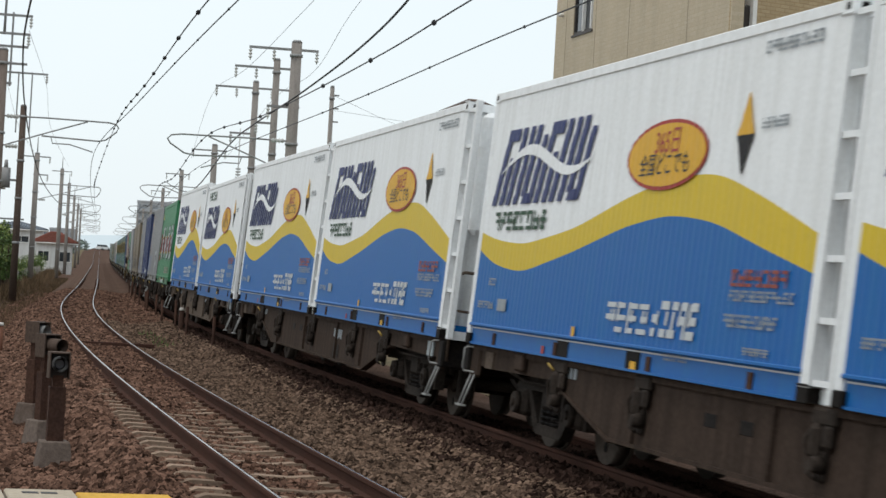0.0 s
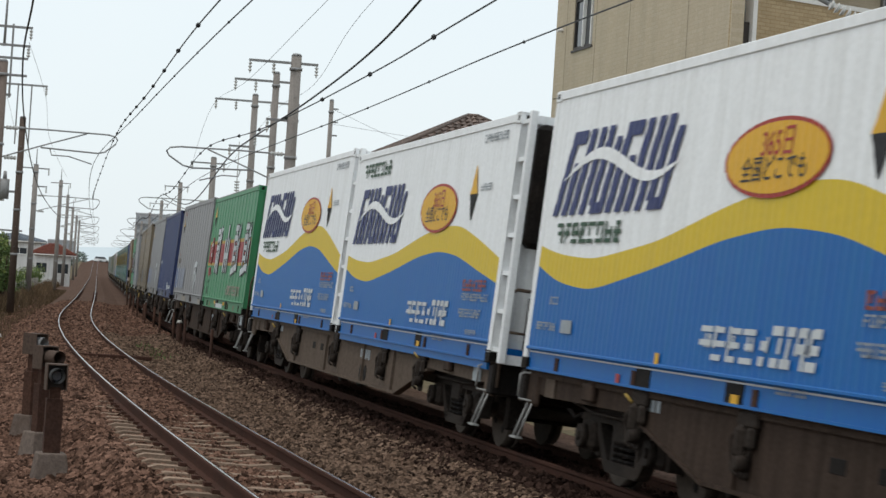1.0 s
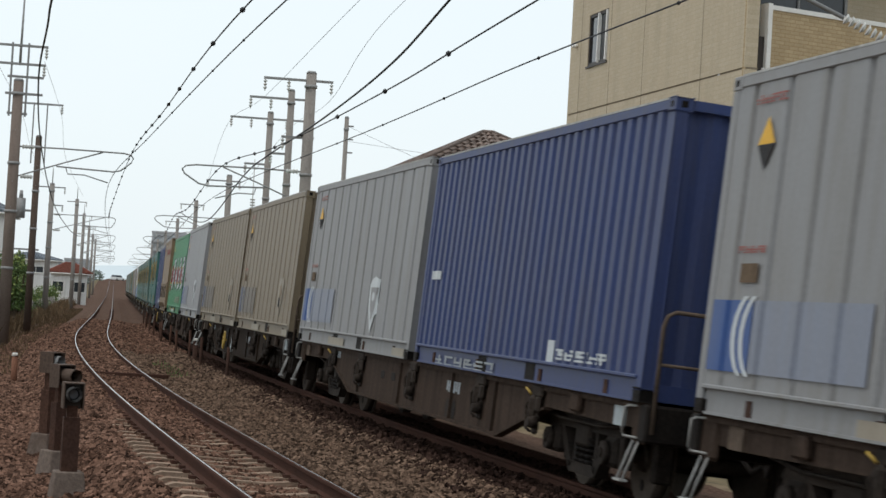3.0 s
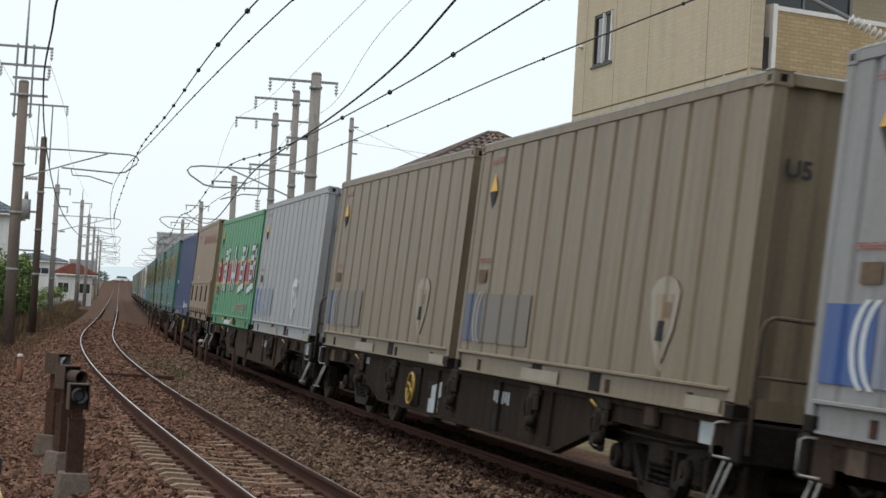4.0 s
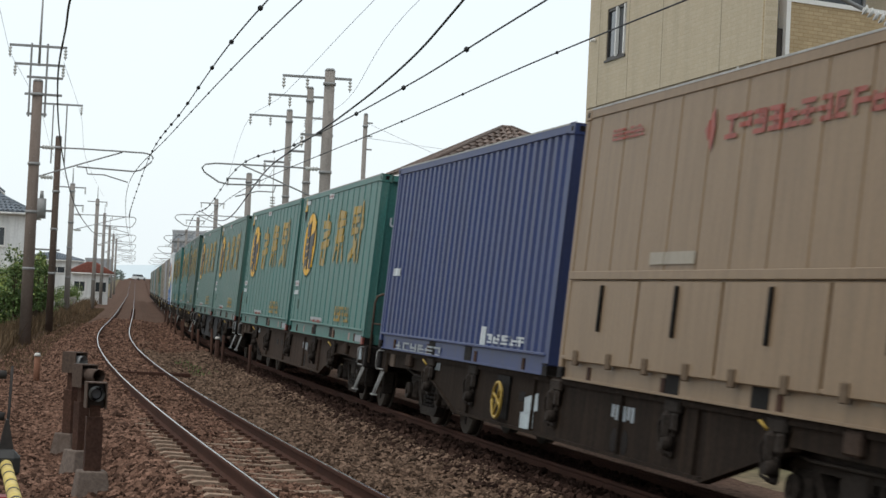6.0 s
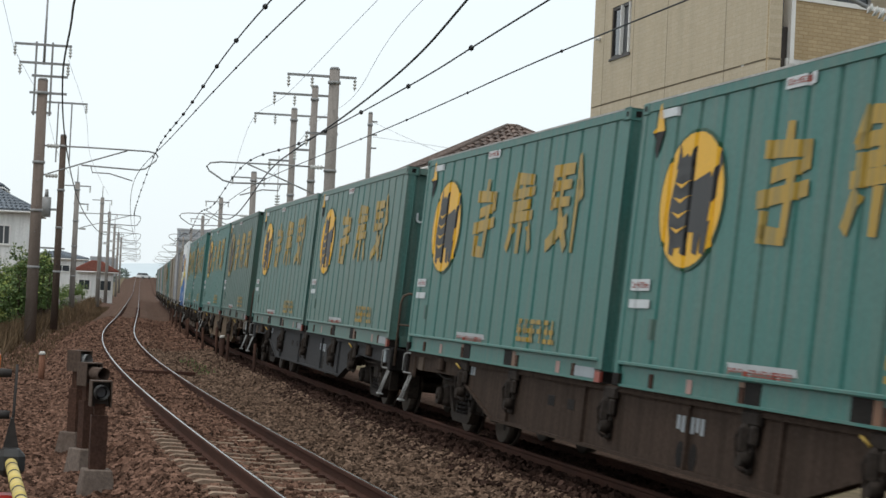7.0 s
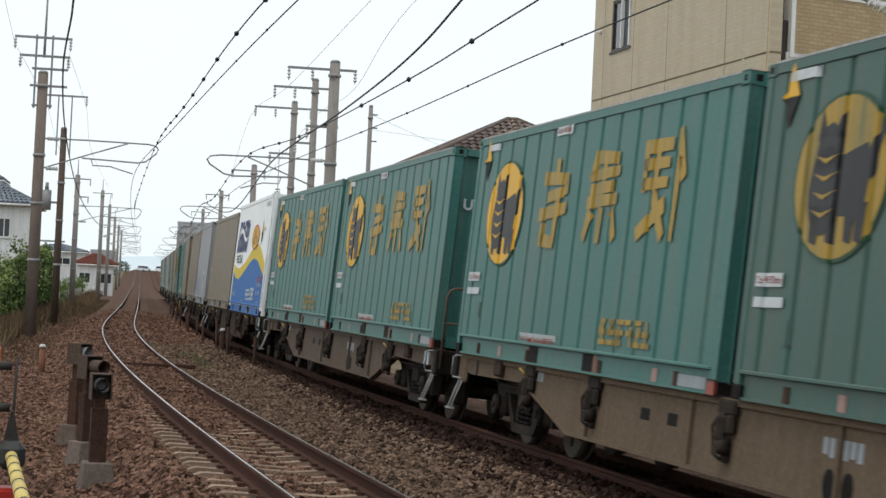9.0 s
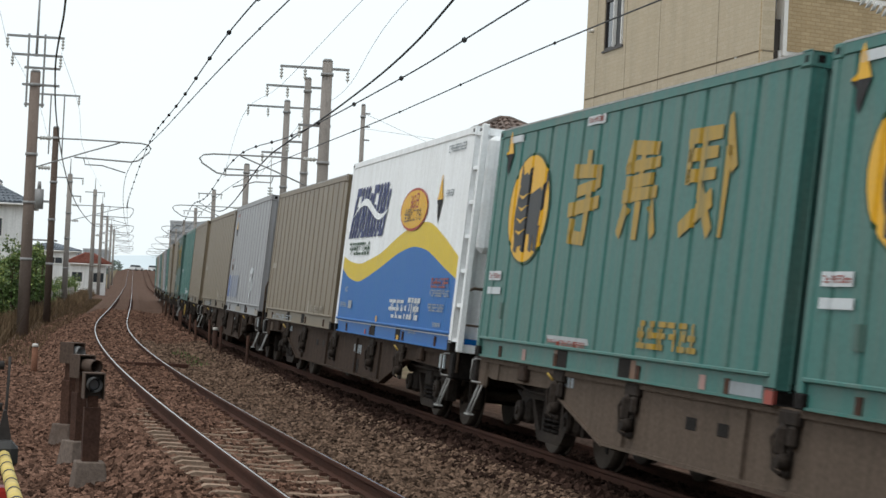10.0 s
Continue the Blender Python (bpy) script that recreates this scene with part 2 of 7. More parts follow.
bar_black = surface("bar_black", (0.03, 0.03, 0.03), 0.6, 0, 30, 0.15, (0.08, 0.07, 0.06), 0.4)
slab_beige = surface("slab_beige", (0.42, 0.36, 0.28), 0.85, 0, 25, 0.12, (0.25, 0.2, 0.14), 0.5, bump=0.2)
slab_yellow = surface("slab_yellow", (0.62, 0.36, 0.06), 0.8, 0, 25, 0.12, (0.35, 0.22, 0.08), 0.5)
roof_brown = surface("brown_roof_tile", (0.145, 0.105, 0.087), 0.6, 0, 12, 0.2, (0.07, 0.052, 0.045), 0.5, per_piece=0.35)
roof_grey = surface("grey_roof_tile", (0.16, 0.185, 0.215), 0.55, 0, 12, 0.2, (0.08, 0.085, 0.09), 0.5, per_piece=0.15)
roof_red = surface("red_roof_tile", (0.21, 0.08, 0.06), 0.7, 0, 12, 0.2, (0.2, 0.07, 0.05), 0.5, per_piece=0.15)
wall_cream = surface("cream_render", (0.52, 0.49, 0.45), 0.9, 0, 8, 0.06, (0.33, 0.3, 0.26), 0.4, DOWN)
wall_pale = surface("pale_render", (0.76, 0.75, 0.74), 0.9, 0, 8, 0.06, (0.32, 0.31, 0.3), 0.4, DOWN)
wall_grey = surface("grey_render", (0.42, 0.43, 0.45), 0.9, 0, 2, 0.08, (0.2, 0.2, 0.21), 0.4, DOWN)
tower_wall = surface("tower_render", (0.42, 0.43, 0.45), 0.9, 0, 2, 0.05, (0.33, 0.33, 0.34), 0.3, DOWN)
glass_dark = surface("window_glass", (0.028, 0.033, 0.04), 0.08, 0, 5, 0.1, (0.05, 0.055, 0.06), 0.4)
frame_white = surface("white_frame", (0.78, 0.76, 0.73), 0.5, 0, 30, 0.05, (0.4, 0.37, 0.33), 0.3)
frame_dark = surface("dark_frame", (0.05, 0.042, 0.038), 0.5, 0.3, 30, 0.1, (0.08, 0.07, 0.06), 0.3)
leaf_mat = surface("leaves", (0.10, 0.155, 0.047), 0.65, 0, 3, 0.3, (0.03, 0.055, 0.018), 0.7, stain=0.8, per_piece=0.45)
leaf_light = surface("light_leaves", (0.23, 0.27, 0.075), 0.65, 0, 3, 0.3, (0.07, 0.11, 0.03), 0.6, stain=0.8, per_piece=0.4)
grass_mat = surface("dry_grass", (0.15, 0.10, 0.06), 0.8, 0, 3, 0.3, (0.045, 0.04, 0.022), 0.9, stain=0.4, per_piece=0.4)
bark = surface("bark", (0.07, 0.05, 0.036), 0.9, 0, 20, 0.3, (0.04, 0.03, 0.02), 0.5, bump=0.5)
# pale blue base colour paints the haze of distance onto the hills
hill_mat = surface("haze_painted_hill", (0.56, 0.62, 0.65), 1.0, 0, 0.01, 0.08, (0.5, 0.57, 0.6), 0.5, stain=0.004)
# lighter than glass_dark: distance haze is put into the pane colour
far_glass = surface("haze_painted_glass", (0.24, 0.26, 0.28), 0.3, 0, 5, 0.1, (0.3, 0.31, 0.32), 0.4)
# greyed green: the leaf colour carries the haze of distance
haze_green = surface("haze_painted_trees", (0.19, 0.23, 0.20), 0.95, 0, 0.5, 0.2, (0.14, 0.17, 0.15), 0.6, per_piece=0.25, sheen=0.0)
far_green = surface("distant_trees", (0.13, 0.17, 0.13), 0.95, 0, 0.5, 0.25, (0.09, 0.12, 0.09), 0.6, per_piece=0.3)


def tile_wall(name, col, joint, w, h, shade=0.86, relief=0.6):
    """Small wall tiles in courses with recessed joints, on object space; the wall runs along local x."""
    m = surface(name, col, 0.7, 0, 30, 0.08, tuple(c * 0.75 for c in col), 0.5, DOWN, 0.5)
    nt = m.node_tree
    b = nt.nodes["Principled BSDF"]
    tc = nt.nodes.new("ShaderNodeTexCoord")
    sep = nt.nodes.new("ShaderNodeSeparateXYZ")
    com = nt.nodes.new("ShaderNodeCombineXYZ")
    nt.links.new(tc.outputs["Object"], sep.inputs[0])
    nt.links.new(sep.outputs[0], com.inputs[0])
    nt.links.new(sep.outputs[2], com.inputs[1])
    br = nt.nodes.new("ShaderNodeTexBrick")
    br.inputs["Scale"].default_value = 1.0
    br.inputs["Brick Width"].default_value, br.inputs["Row Height"].default_value = w, h
    br.inputs["Mortar Size"].default_value = 0.008
    br.inputs["Color1"].default_value, br.inputs["Color2"].default_value = (1, 1, 1, 1), (shade, shade * 0.98, shade * 0.95, 1)
    br.inputs["Mortar"].default_value = (*joint, 1)
    nt.links.new(com.outputs[0], br.inputs["Vector"])
    old = b.inputs["Base Color"].links[0].from_socket
    mx = nt.nodes.new("ShaderNodeMix")
    mx.data_type, mx.blend_type = "RGBA", "MULTIPLY"
    mx.inputs[0].default_value = 1.0
    nt.links.new(old, mx.inputs[6])
    nt.links.new(br.outputs[0], mx.inputs[7])
    nt.links.new(mx.outputs[2], b.inputs["Base Color"])
    bn = node(nt, "ShaderNodeBump", Strength=relief, Distance=0.01)
    bn.invert = True
    nt.links.new(br.outputs["Fac"], bn.inputs["Height"])
    nt.links.new(bn.outputs[0], b.inputs["Normal"])
    return m


tile_side = tile_wall("beige_wall_tile", (0.53, 0.45, 0.335), (0.92, 0.9, 0.87), 0.3, 0.09, 0.95, 0.3)
groove_tan = surface("joint_sealant", (0.27, 0.225, 0.165), 0.9, 0, 20, 0.1, (0.18, 0.15, 0.11), 0.4)
tile_front = tile_wall("ochre_wall_tile", (0.50, 0.385, 0.24), (0.75, 0.68, 0.6), 0.24, 0.075)


# ---- mesh helpers ----
def mesh_of(name, bm, mats):
    me = bpy.data.meshes.new(name)
    bm.normal_update()
    bm.to_mesh(me)
    bm.free()
    for m in (mats if isinstance(mats, (list, tuple)) else [mats]):
        me.materials.append(m)
    return me


def part(name, bm, mats, parent=None, label=""):
    ob = new(name, mesh_of(name, bm, mats))
    ob.parent = parent
    return tagged(ob, label)


def add_box(bm, x0, x1, y0, y1, z0, z1, mat=0, m=None, bev=0.0):
    r = bmesh.ops.create_cube(bm, size=1.0)
    vs = r["verts"]
    for v in vs:
        v.co = Vector((x0 if v.co.x < 0 else x1, y0 if v.co.y < 0 else y1, z0 if v.co.z < 0 else z1))
        if m is not None:
            v.co = m @ v.co
    fs = {f for v in vs for f in v.link_faces}
    for f in fs:
        f.material_index = mat
    if bev:
        es = list({e for f in fs for e in f.edges})
        bmesh.ops.bevel(bm, geom=es, offset=bev, segments=1, affect="EDGES")
    return vs


def add_tube(bm, a, b, r0, r1=None, seg=8, mat=0, caps=True):
    a, b = Vector(a), Vector(b)
    r1 = r0 if r1 is None else r1
    d = (b - a).normalized()
    u = d.orthogonal().normalized()
    w = d.cross(u)
    rings = []
    for p, r in ((a, r0), (b, r1)):
        rings.append([bm.verts.new(p + (u * math.cos(t) + w * math.sin(t)) * r) for t in [2 * math.pi * i / seg for i in range(seg)]])
    for i in range(seg):
        f = bm.faces.new((rings[0][i], rings[0][(i + 1) % seg], rings[1][(i + 1) % seg], rings[1][i]))
        f.material_index, f.smooth = mat, True
    if caps:
        bm.faces.new(rings[0][::-1]).material_index = mat
        bm.faces.new(rings[1]).material_index = mat


def add_pipe(bm, pts, r, seg=6, mat=0):
    pts = [Vector(p) for p in pts]
    rings = []
    for i, p in enumerate(pts):
        d = (pts[min(i + 1, len(pts) - 1)] - pts[max(i - 1, 0)]).normalized()
        u = d.cross(Vector((0.31, 0.17, 0.93))).normalized()
        w = d.cross(u)
        rings.append([bm.verts.new(p + (u * math.cos(t) + w * math.sin(t)) * r) for t in [2 * math.pi * j / seg for j in range(seg)]])
    for a, b in zip(rings, rings[1:]):
        for j in range(seg):
            f = bm.faces.new((a[j], a[(j + 1) % seg], b[(j + 1) % seg], b[j]))
            f.material_index, f.smooth = mat, True
    bm.faces.new(rings[0][::-1]).material_index = mat
    bm.faces.new(rings[-1]).material_index = mat


def add_lathe(bm, a, b, radii, seg=12, mat=0):
    """A turned body from a to b with the radii at even steps."""
    a, b = Vector(a), Vector(b)
    d = (b - a).normalized()
    u = d.orthogonal().normalized()
    w = d.cross(u)
    rings = []
    for i, r in enumerate(radii):
        p = a.lerp(b, i / (len(radii) - 1))
        rings.append([bm.verts.new(p + (u * math.cos(t) + w * math.sin(t)) * r) for t in [2 * math.pi * j / seg for j in range(seg)]])
    for q, r in zip(rings, rings[1:]):
        for j in range(seg):
            bm.faces.new((q[j], q[(j + 1) % seg], r[(j + 1) % seg], r[j])).material_index = mat
    bm.faces.new(rings[0][::-1]).material_index = mat
    bm.faces.new(rings[-1]).material_index = mat


def add_prism(bm, poly, y0, y1, mat=0):
    """A plate: the outline poly of (x, z), from y0 to y1."""
    a = [bm.verts.new((x, y0, z)) for x, z in poly]
    b = [bm.verts.new((x, y1, z)) for x, z in poly]
    n = len(poly)
    fs = [bm.faces.new(a), bm.faces.new(b[::-1])]
    for i in range(n):
        fs.append(bm.faces.new((a[(i + 1) % n], a[i], b[i], b[(i + 1) % n])))
    for f in fs:
        f.material_index = mat
    bmesh.ops.recalc_face_normals(bm, faces=fs)


def boxed(name, x0, x1, y0, y1, z0, z1, mat, parent=None, label="", bev=0.0):
    bm = bmesh.new()
    add_box(bm, x0, x1, y0, y1, z0, z1, bev=bev)
    return part(name, bm, mat, parent, label)


def sweep(name, fn, profile, ss, mats, closed=True, mat_of=None, smooth=False):
    """The outline profile of (lat, z) drawn along the line by fn(s, lat, z)."""
    verts, faces, mi, n = [], [], [], len(profile)
    for s in ss:
        verts += [fn(s, a, b) for a, b in profile]
    for i in range(len(ss) - 1):
        for j in range(n if closed else n - 1):
            k = (j + 1) % n
            faces.append((i * n + j, (i + 1) * n + j, (i + 1) * n + k, i * n + k))
            mi.append(mat_of[j] if mat_of else 0)
    me = bpy.data.meshes.new(name)
    me.from_pydata([tuple(v) for v in verts], [], faces)
    me.polygons.foreach_set("material_index", mi)
    me.polygons.foreach_set("use_smooth", [smooth] * len(faces))
    for m in mats:
        me.materials.append(m)
    return new(name, me)


# ---- ground, ballast, rails ----
def structure(ob, label, category):
    return tagged(ob, label, category, kind="structure")


SS = np.concatenate([np.arange(-240, -10, 10.0), np.arange(-10, 90, 0.5), np.arange(90, 200, 2.0), np.arange(200, 616, 8.0)])


def bump_at(p, scale, amp):
    return amp * noise.noise(Vector((p.x * scale, p.y * scale, 3.1)))


def rolling(s, lat, z):
    p = on_line(s, lat, z)
    return p + Vector((0, 0, bump_at(p, 0.35, 0.05) if -40 < lat < 40 else 0))


LEFT_EDGE, RIGHT_EDGE = -D - 3.6, 3.4
ground_profile = [(-1500, -2.5), (-300, -2.0), (-60, -1.3), (-24, -1.1), (-14, -0.9), (-10.5, -0.62), (-8.8, -0.42), (LEFT_EDGE, -0.36)]
ground = sweep("ground", rolling, ground_profile + [(LEFT_EDGE + 0.02, -0.8), (RIGHT_EDGE - 0.02, -0.8), (RIGHT_EDGE, -0.5), (6, -0.55), (12, -0.6), (60, -0.8), (300, -1.5), (1500, -2)],
               SS, [soil], closed=False)
structure(ground, "dry brown soil with thin weeds beside the railway", "ground")


def bed(s, lat, z):
    c = (CANT_NEAR if lat < -D / 2 else CANT_FAR)
    base = -D if lat < -D / 2 else 0.0
    w = max(0.0, 1.0 - max(0.0, abs(lat - base) - 1.3) / 0.6)
    if abs(lat + D) < 1.2:
        z += 0.055 * min(1.0, max(0.0, (s - 26) / 20))
    p = on_line(s, lat, z, base, c * w)
    return p + Vector((0, 0, bump_at(p, 1.6, 0.035)))


bed_lats = [(LEFT_EDGE, -0.36), (-D - 3.1, -0.47), (-D - 2.6, -0.5), (-D - 2.1, -0.49), (-D - 1.7, -0.4), (-D - 1.3, -0.21), (-D - 0.75, -0.19), (-D - 0.3, -0.2), (-D, -0.21), (-D + 0.3, -0.2),
            (-D + 0.75, -0.19), (-D + 1.2, -0.2), (-D + 1.7, -0.25), (-1.75, -0.28), (-1.3, -0.22), (-0.75, -0.2), (-0.3, -0.2), (0.3, -0.2), (0.75, -0.2), (1.3, -0.22), (1.9, -0.3), (2.6, -0.45), (RIGHT_EDGE, -0.5)]
ballast_bed = sweep("ballast_bed", bed, bed_lats, SS, [bed_mat], closed=False)
structure(ballast_bed, "rust-stained brown gravel bed under two tracks", "gravel")

RAIL = [(-0.0325, -0.004), (-0.011, 0.0), (0.011, 0.0), (0.0325, -0.004), (0.0325, -0.035), (0.009, -0.05), (0.009, -0.125), (0.0635, -0.14), (0.0635, -0.153), (-0.0635, -0.153), (-0.0635, -0.14), (-0.009, -0.125), (-0.009, -0.05), (-0.0325, -0.035)]
for fn, words in ((near, "worn steel rail with bright running edge and rusty web"), (far, "rusty steel rail under the train")):
    for side in (-1, 1):
        r = sweep("rail", lambda s, a, b, fn=fn, side=side: fn(s, a + side * (GAUGE / 2 + 0.0325), b), RAIL, SS, [rail_rust, rail_shine if fn is near else rail_rust],
                  mat_of=[0, 1, 0] + [0] * 11)
        tagged(r, words, "rail", "rails of the line", "structure")

rng = np.random.default_rng(5)


def stones(name, count, s_range, lats, fn, size, mats, words, raised=0.0):
    """Loose gravel: many small angular stones, each a jittered block."""
    cube = np.array([(-1, -1, -1), (1, -1, -1), (1, 1, -1), (-1, 1, -1), (-1, -1, 1), (1, -1, 1), (1, 1, 1), (-1, 1, 1)], float) * 0.5
    quads = np.array([(0, 3, 2, 1), (4, 5, 6, 7), (0, 1, 5, 4), (1, 2, 6, 5), (2, 3, 7, 6), (3, 0, 4, 7)])
    s = s_range[0] + (s_range[1] - s_range[0]) * rng.random(count) ** 1.5
    lat = lats[0] + (lats[1] - lats[0]) * rng.random(count)
    zt = np.interp(lat, [a for a, _ in bed_lats], [b for _, b in bed_lats])
    zt = zt + raised * np.clip((1.3 - np.abs(lat)) / 0.25, 0, 1) - (np.abs(lat + D) < 1.08) * (0.004 + 0.03 * np.clip((36 - s) / 10, 0, 1)) - 0.008 * ((np.abs(lat + D) < 1.08) & (np.abs(lat + D) > 0.6) & (s < 32))
    pos = np.array([fn(a, b, c) for a, b, c in zip(s, lat, zt)])
    rot = rng.normal(size=(count, 4))
    rot /= np.linalg.norm(rot, axis=1)[:, None]
    w, x, y, z = rot.T
    R = np.stack([1 - 2 * (y * y + z * z), 2 * (x * y - z * w), 2 * (x * z + y * w), 2 * (x * y + z * w), 1 - 2 * (x * x + z * z), 2 * (y * z - x * w),
                  2 * (x * z - y * w), 2 * (y * z + x * w), 1 - 2 * (x * x + y * y)], -1).reshape(count, 3, 3)
    dims = size * rng.uniform(0.55, 1.35, (count, 1)) * rng.uniform(0.6, 1.2, (count, 3))
    v = cube[None] * dims[:, None] * rng.uniform(0.65, 1.15, (count, 8, 3))
    v = np.einsum("nij,nkj->nki", R, v) + pos[:, None] + np.array((0, 0, 0.35 * size))
    q = quads[None] + 8 * np.arange(count)[:, None, None]
    me = bpy.data.meshes.new(name)
    me.vertices.add(count * 8)
    me.vertices.foreach_set("co", v.reshape(-1))
    me.loops.add(count * 24)
    me.loops.foreach_set("vertex_index", q.reshape(-1).astype(np.int32))
    me.polygons.add(count * 6)
    me.polygons.foreach_set("loop_start", np.arange(count * 6, dtype=np.int32) * 4)
    me.update(calc_edges=True)
    me.shade_flat()
    me.materials.append(mats)
    return tagged(new(name, me), words, "gravel", kind="stuff")


stones("gravel", 36000, (12, 44), (-D + 0.62, -1.2), bed, 0.054, stone_grey, "loose grey-brown crushed stone between the two tracks")
stones("gravel", 25000, (9, 60), (-1.62, 1.3), bed, 0.06, shade_stone, "crushed stone under the train, its shade painted in the colour", 0.045)
stones("gravel", 18000, (42, 76), (-D + 0.62, -1.1), bed, 0.066, stone_grey, "loose grey-brown crushed stone between the two tracks")
stones("gravel", 60000, (12, 44), (-D - 3.3, -D + 0.7), bed, 0.058, stone_mat, "loose rust-brown crushed stone round the near track")
stones("gravel", 22000, (42, 70), (-D - 3.2, -D + 0.7), bed, 0.07, stone_mat, "loose rust-brown crushed stone round the near track")
stones("gravel", 24000, (66, 125), (-D - 2.9, -1.0), bed, 0.085, stone_mat, "loose rust-brown crushed stone farther along the line")


def sleeper_mesh():
    bm = bmesh.new()
    top = [(-1.0, -0.195), (-0.92, -0.165), (-0.42, -0.16), (-0.2, -0.19), (0.2, -0.19), (0.42, -0.16), (0.92, -0.165), (1.0, -0.195)]
    add_prism(bm, [(-1.0, -0.335), (1.0, -0.335)] + top[::-1], -0.115, 0.115)
    for v in bm.verts:
        if v.co.z > -0.2:
            v.co.y *= 0.74
    for sx in (-1, 1):
        for o in (-0.1, 0.1):
            add_box(bm, sx * 0.566 + o - 0.035, sx * 0.566 + o + 0.035, -0.06, 0.06, -0.17, -0.125, mat=1)
    return mesh_of("sleeper", bm, [concrete, rail_rust])


near_track = new("sleeper_row")
tagged(near_track, "worn concrete sleepers half buried in brown gravel", "sleepers", kind="structure")
sm = sleeper_mesh()
for i in range(290):
    s = 9.0 + 0.6 * i
    c, d = near(s, 0, 0), heading(s)
    ob = new("sleeper", sm)
    ob.parent = near_track
    ob.matrix_basis = Matrix.Translation(c) @ Matrix.Rotation(d, 4, "Z") @ Matrix.Rotation(CANT_NEAR * float(np.interp(s, S, LEAN)), 4, "Y") @ pose(random.uniform(-0.02, 0.02), 0, random.uniform(-0.012, 0.004))
far_track = new("sleeper_row")
tagged(far_track, "concrete sleepers painted dark as shade under the freight train", "sleepers", kind="structure")
# copy of the sleeper with the shade under the train in its colour
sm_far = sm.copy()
sm_far.materials[0] = train_shade
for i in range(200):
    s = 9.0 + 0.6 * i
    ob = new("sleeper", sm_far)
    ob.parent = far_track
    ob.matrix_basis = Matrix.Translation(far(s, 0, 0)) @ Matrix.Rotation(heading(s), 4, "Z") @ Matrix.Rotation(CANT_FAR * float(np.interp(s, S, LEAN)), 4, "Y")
# a dark cable duct lies across the near track
duct = bmesh.new()
add_box(duct, -0.75, 1.0, -0.06, 0.06, -0.1, -0.02, bev=0.01)
duct = part("cable_duct", duct, rail_rust)
duct.matrix_basis = Matrix.Translation(near(46.5, 0.1, -0.02)) @ Matrix.Rotation(heading(46.5) - 0.05, 4, "Z")
tagged(duct, "dark rusty cable duct lying between the rails", "cable duct")

# ---- containers ----
# local space of a container: x along the train (towards its tail), y to the near side, z up from the container's base.
# on its near side u runs from the tail end (0) to the front end (length), v up.
HALF = 1.235


class Skin:
    """The folds of a container's side wall: depth inwards over u."""

    def __init__(self, length, pitch, groove, depth, margin=0.14):
        self.length = length
        us, ds = [0.0, margin], [0.0, 0.0]
        n = max(1, int((length - 2 * margin) / pitch))
        step = (length - 2 * margin) / n
        for i in range(n):
            a = margin + i * step
            c = a + step / 2
            us += [c - groove / 2, c - groove / 4, c + groove / 4, c + groove / 2]
            ds += [0.0, depth, depth, 0.0]
        us += [length - margin, length]
        ds += [0.0, 0.0]
        self.us, self.ds = np.array(us), np.array(ds)

    def point(self, u, v, out, side=1):
        d = float(np.interp(u, self.us, self.ds)) if v > 0.205 else 0.03
        return Vector((self.length / 2 - u, side * (HALF - d + out), v))


def strip(bm, skin, cols, lo, hi, out, mat=0, side=1):
    """The wall between the heights lo(u) and hi(u), one column after the other."""
    prev = None
    for u in cols:
        a, b = lo(u), hi(u)
        cur = (bm.verts.new(skin.point(u, a, out, side)), bm.verts.new(skin.point(u, max(b, a + 1e-4), out, side)))
        if prev:
            f = bm.faces.new((prev[0], cur[0], cur[1], prev[1]) if side > 0 else (prev[0], prev[1], cur[1], cur[0]))
            f.material_index = mat
        prev = cur


def columns(skin, u0, u1, step=0.0, more=()):
    us = [u for u in skin.us if u0 < u < u1] + [u0, u1] + [u for u in more if u0 < u < u1]
    if step:
        us += list(np.arange(u0, u1, step))
    return sorted(set(round(float(u), 4) for u in us))


def patch(bm, skin, poly, out=0.004, mat=0):
    """A painted patch with a convex outline of (u, v) that follows the folds."""
    us = [p[0] for p in poly]
    n = len(poly)

    def cut(u):
        vs = []
        for i in range(n):
            (ua, va), (ub, vb) = poly[i], poly[(i + 1) % n]
            if min(ua, ub) - 2e-4 <= u <= max(ua, ub) + 2e-4:
                if abs(ub - ua) < 3e-4:
                    vs += [va, vb]
                else:
                    vs.append(va + (vb - va) * min(1.0, max(0.0, (u - ua) / (ub - ua))))
        return min(vs), max(vs)
    cols = columns(skin, min(us), max(us), more=us)
    strip(bm, skin, cols, lambda u: cut(u)[0], lambda u: cut(u)[1], out, mat)


def bar(u0, u1, v0, v1, lean=0.0):
    return [(u0, v0), (u1, v0), (u1 + lean, v1), (u0 + lean, v1)]


def oval(u, v, ru, rv, n=28):
    return [(u + ru * math.cos(2 * math.pi * i / n), v + rv * math.sin(2 * math.pi * i / n)) for i in range(n)]


def marking(name, skin, polys, mat, parent, label="", out=0.004):
    bm = bmesh.new()
    for p in polys:
        patch(bm, skin, p, out)
    ob = part(name, bm, mat, parent, label)
    return tagged(ob, kind="stuff") if len(polys) > 1 else ob


def block(u, v, w, h, bars, lean=0.0):
    """Plain bars inside a cell; each bar as fractions (x0, x1, y0, y1) of the cell."""
    return [[(u + w * a[0] + lean * a[1], v + h * a[1]) for a in ((x0, y0), (x1, y0), (x1, y1), (x0, y1))] for x0, x1, y0, y1 in bars]


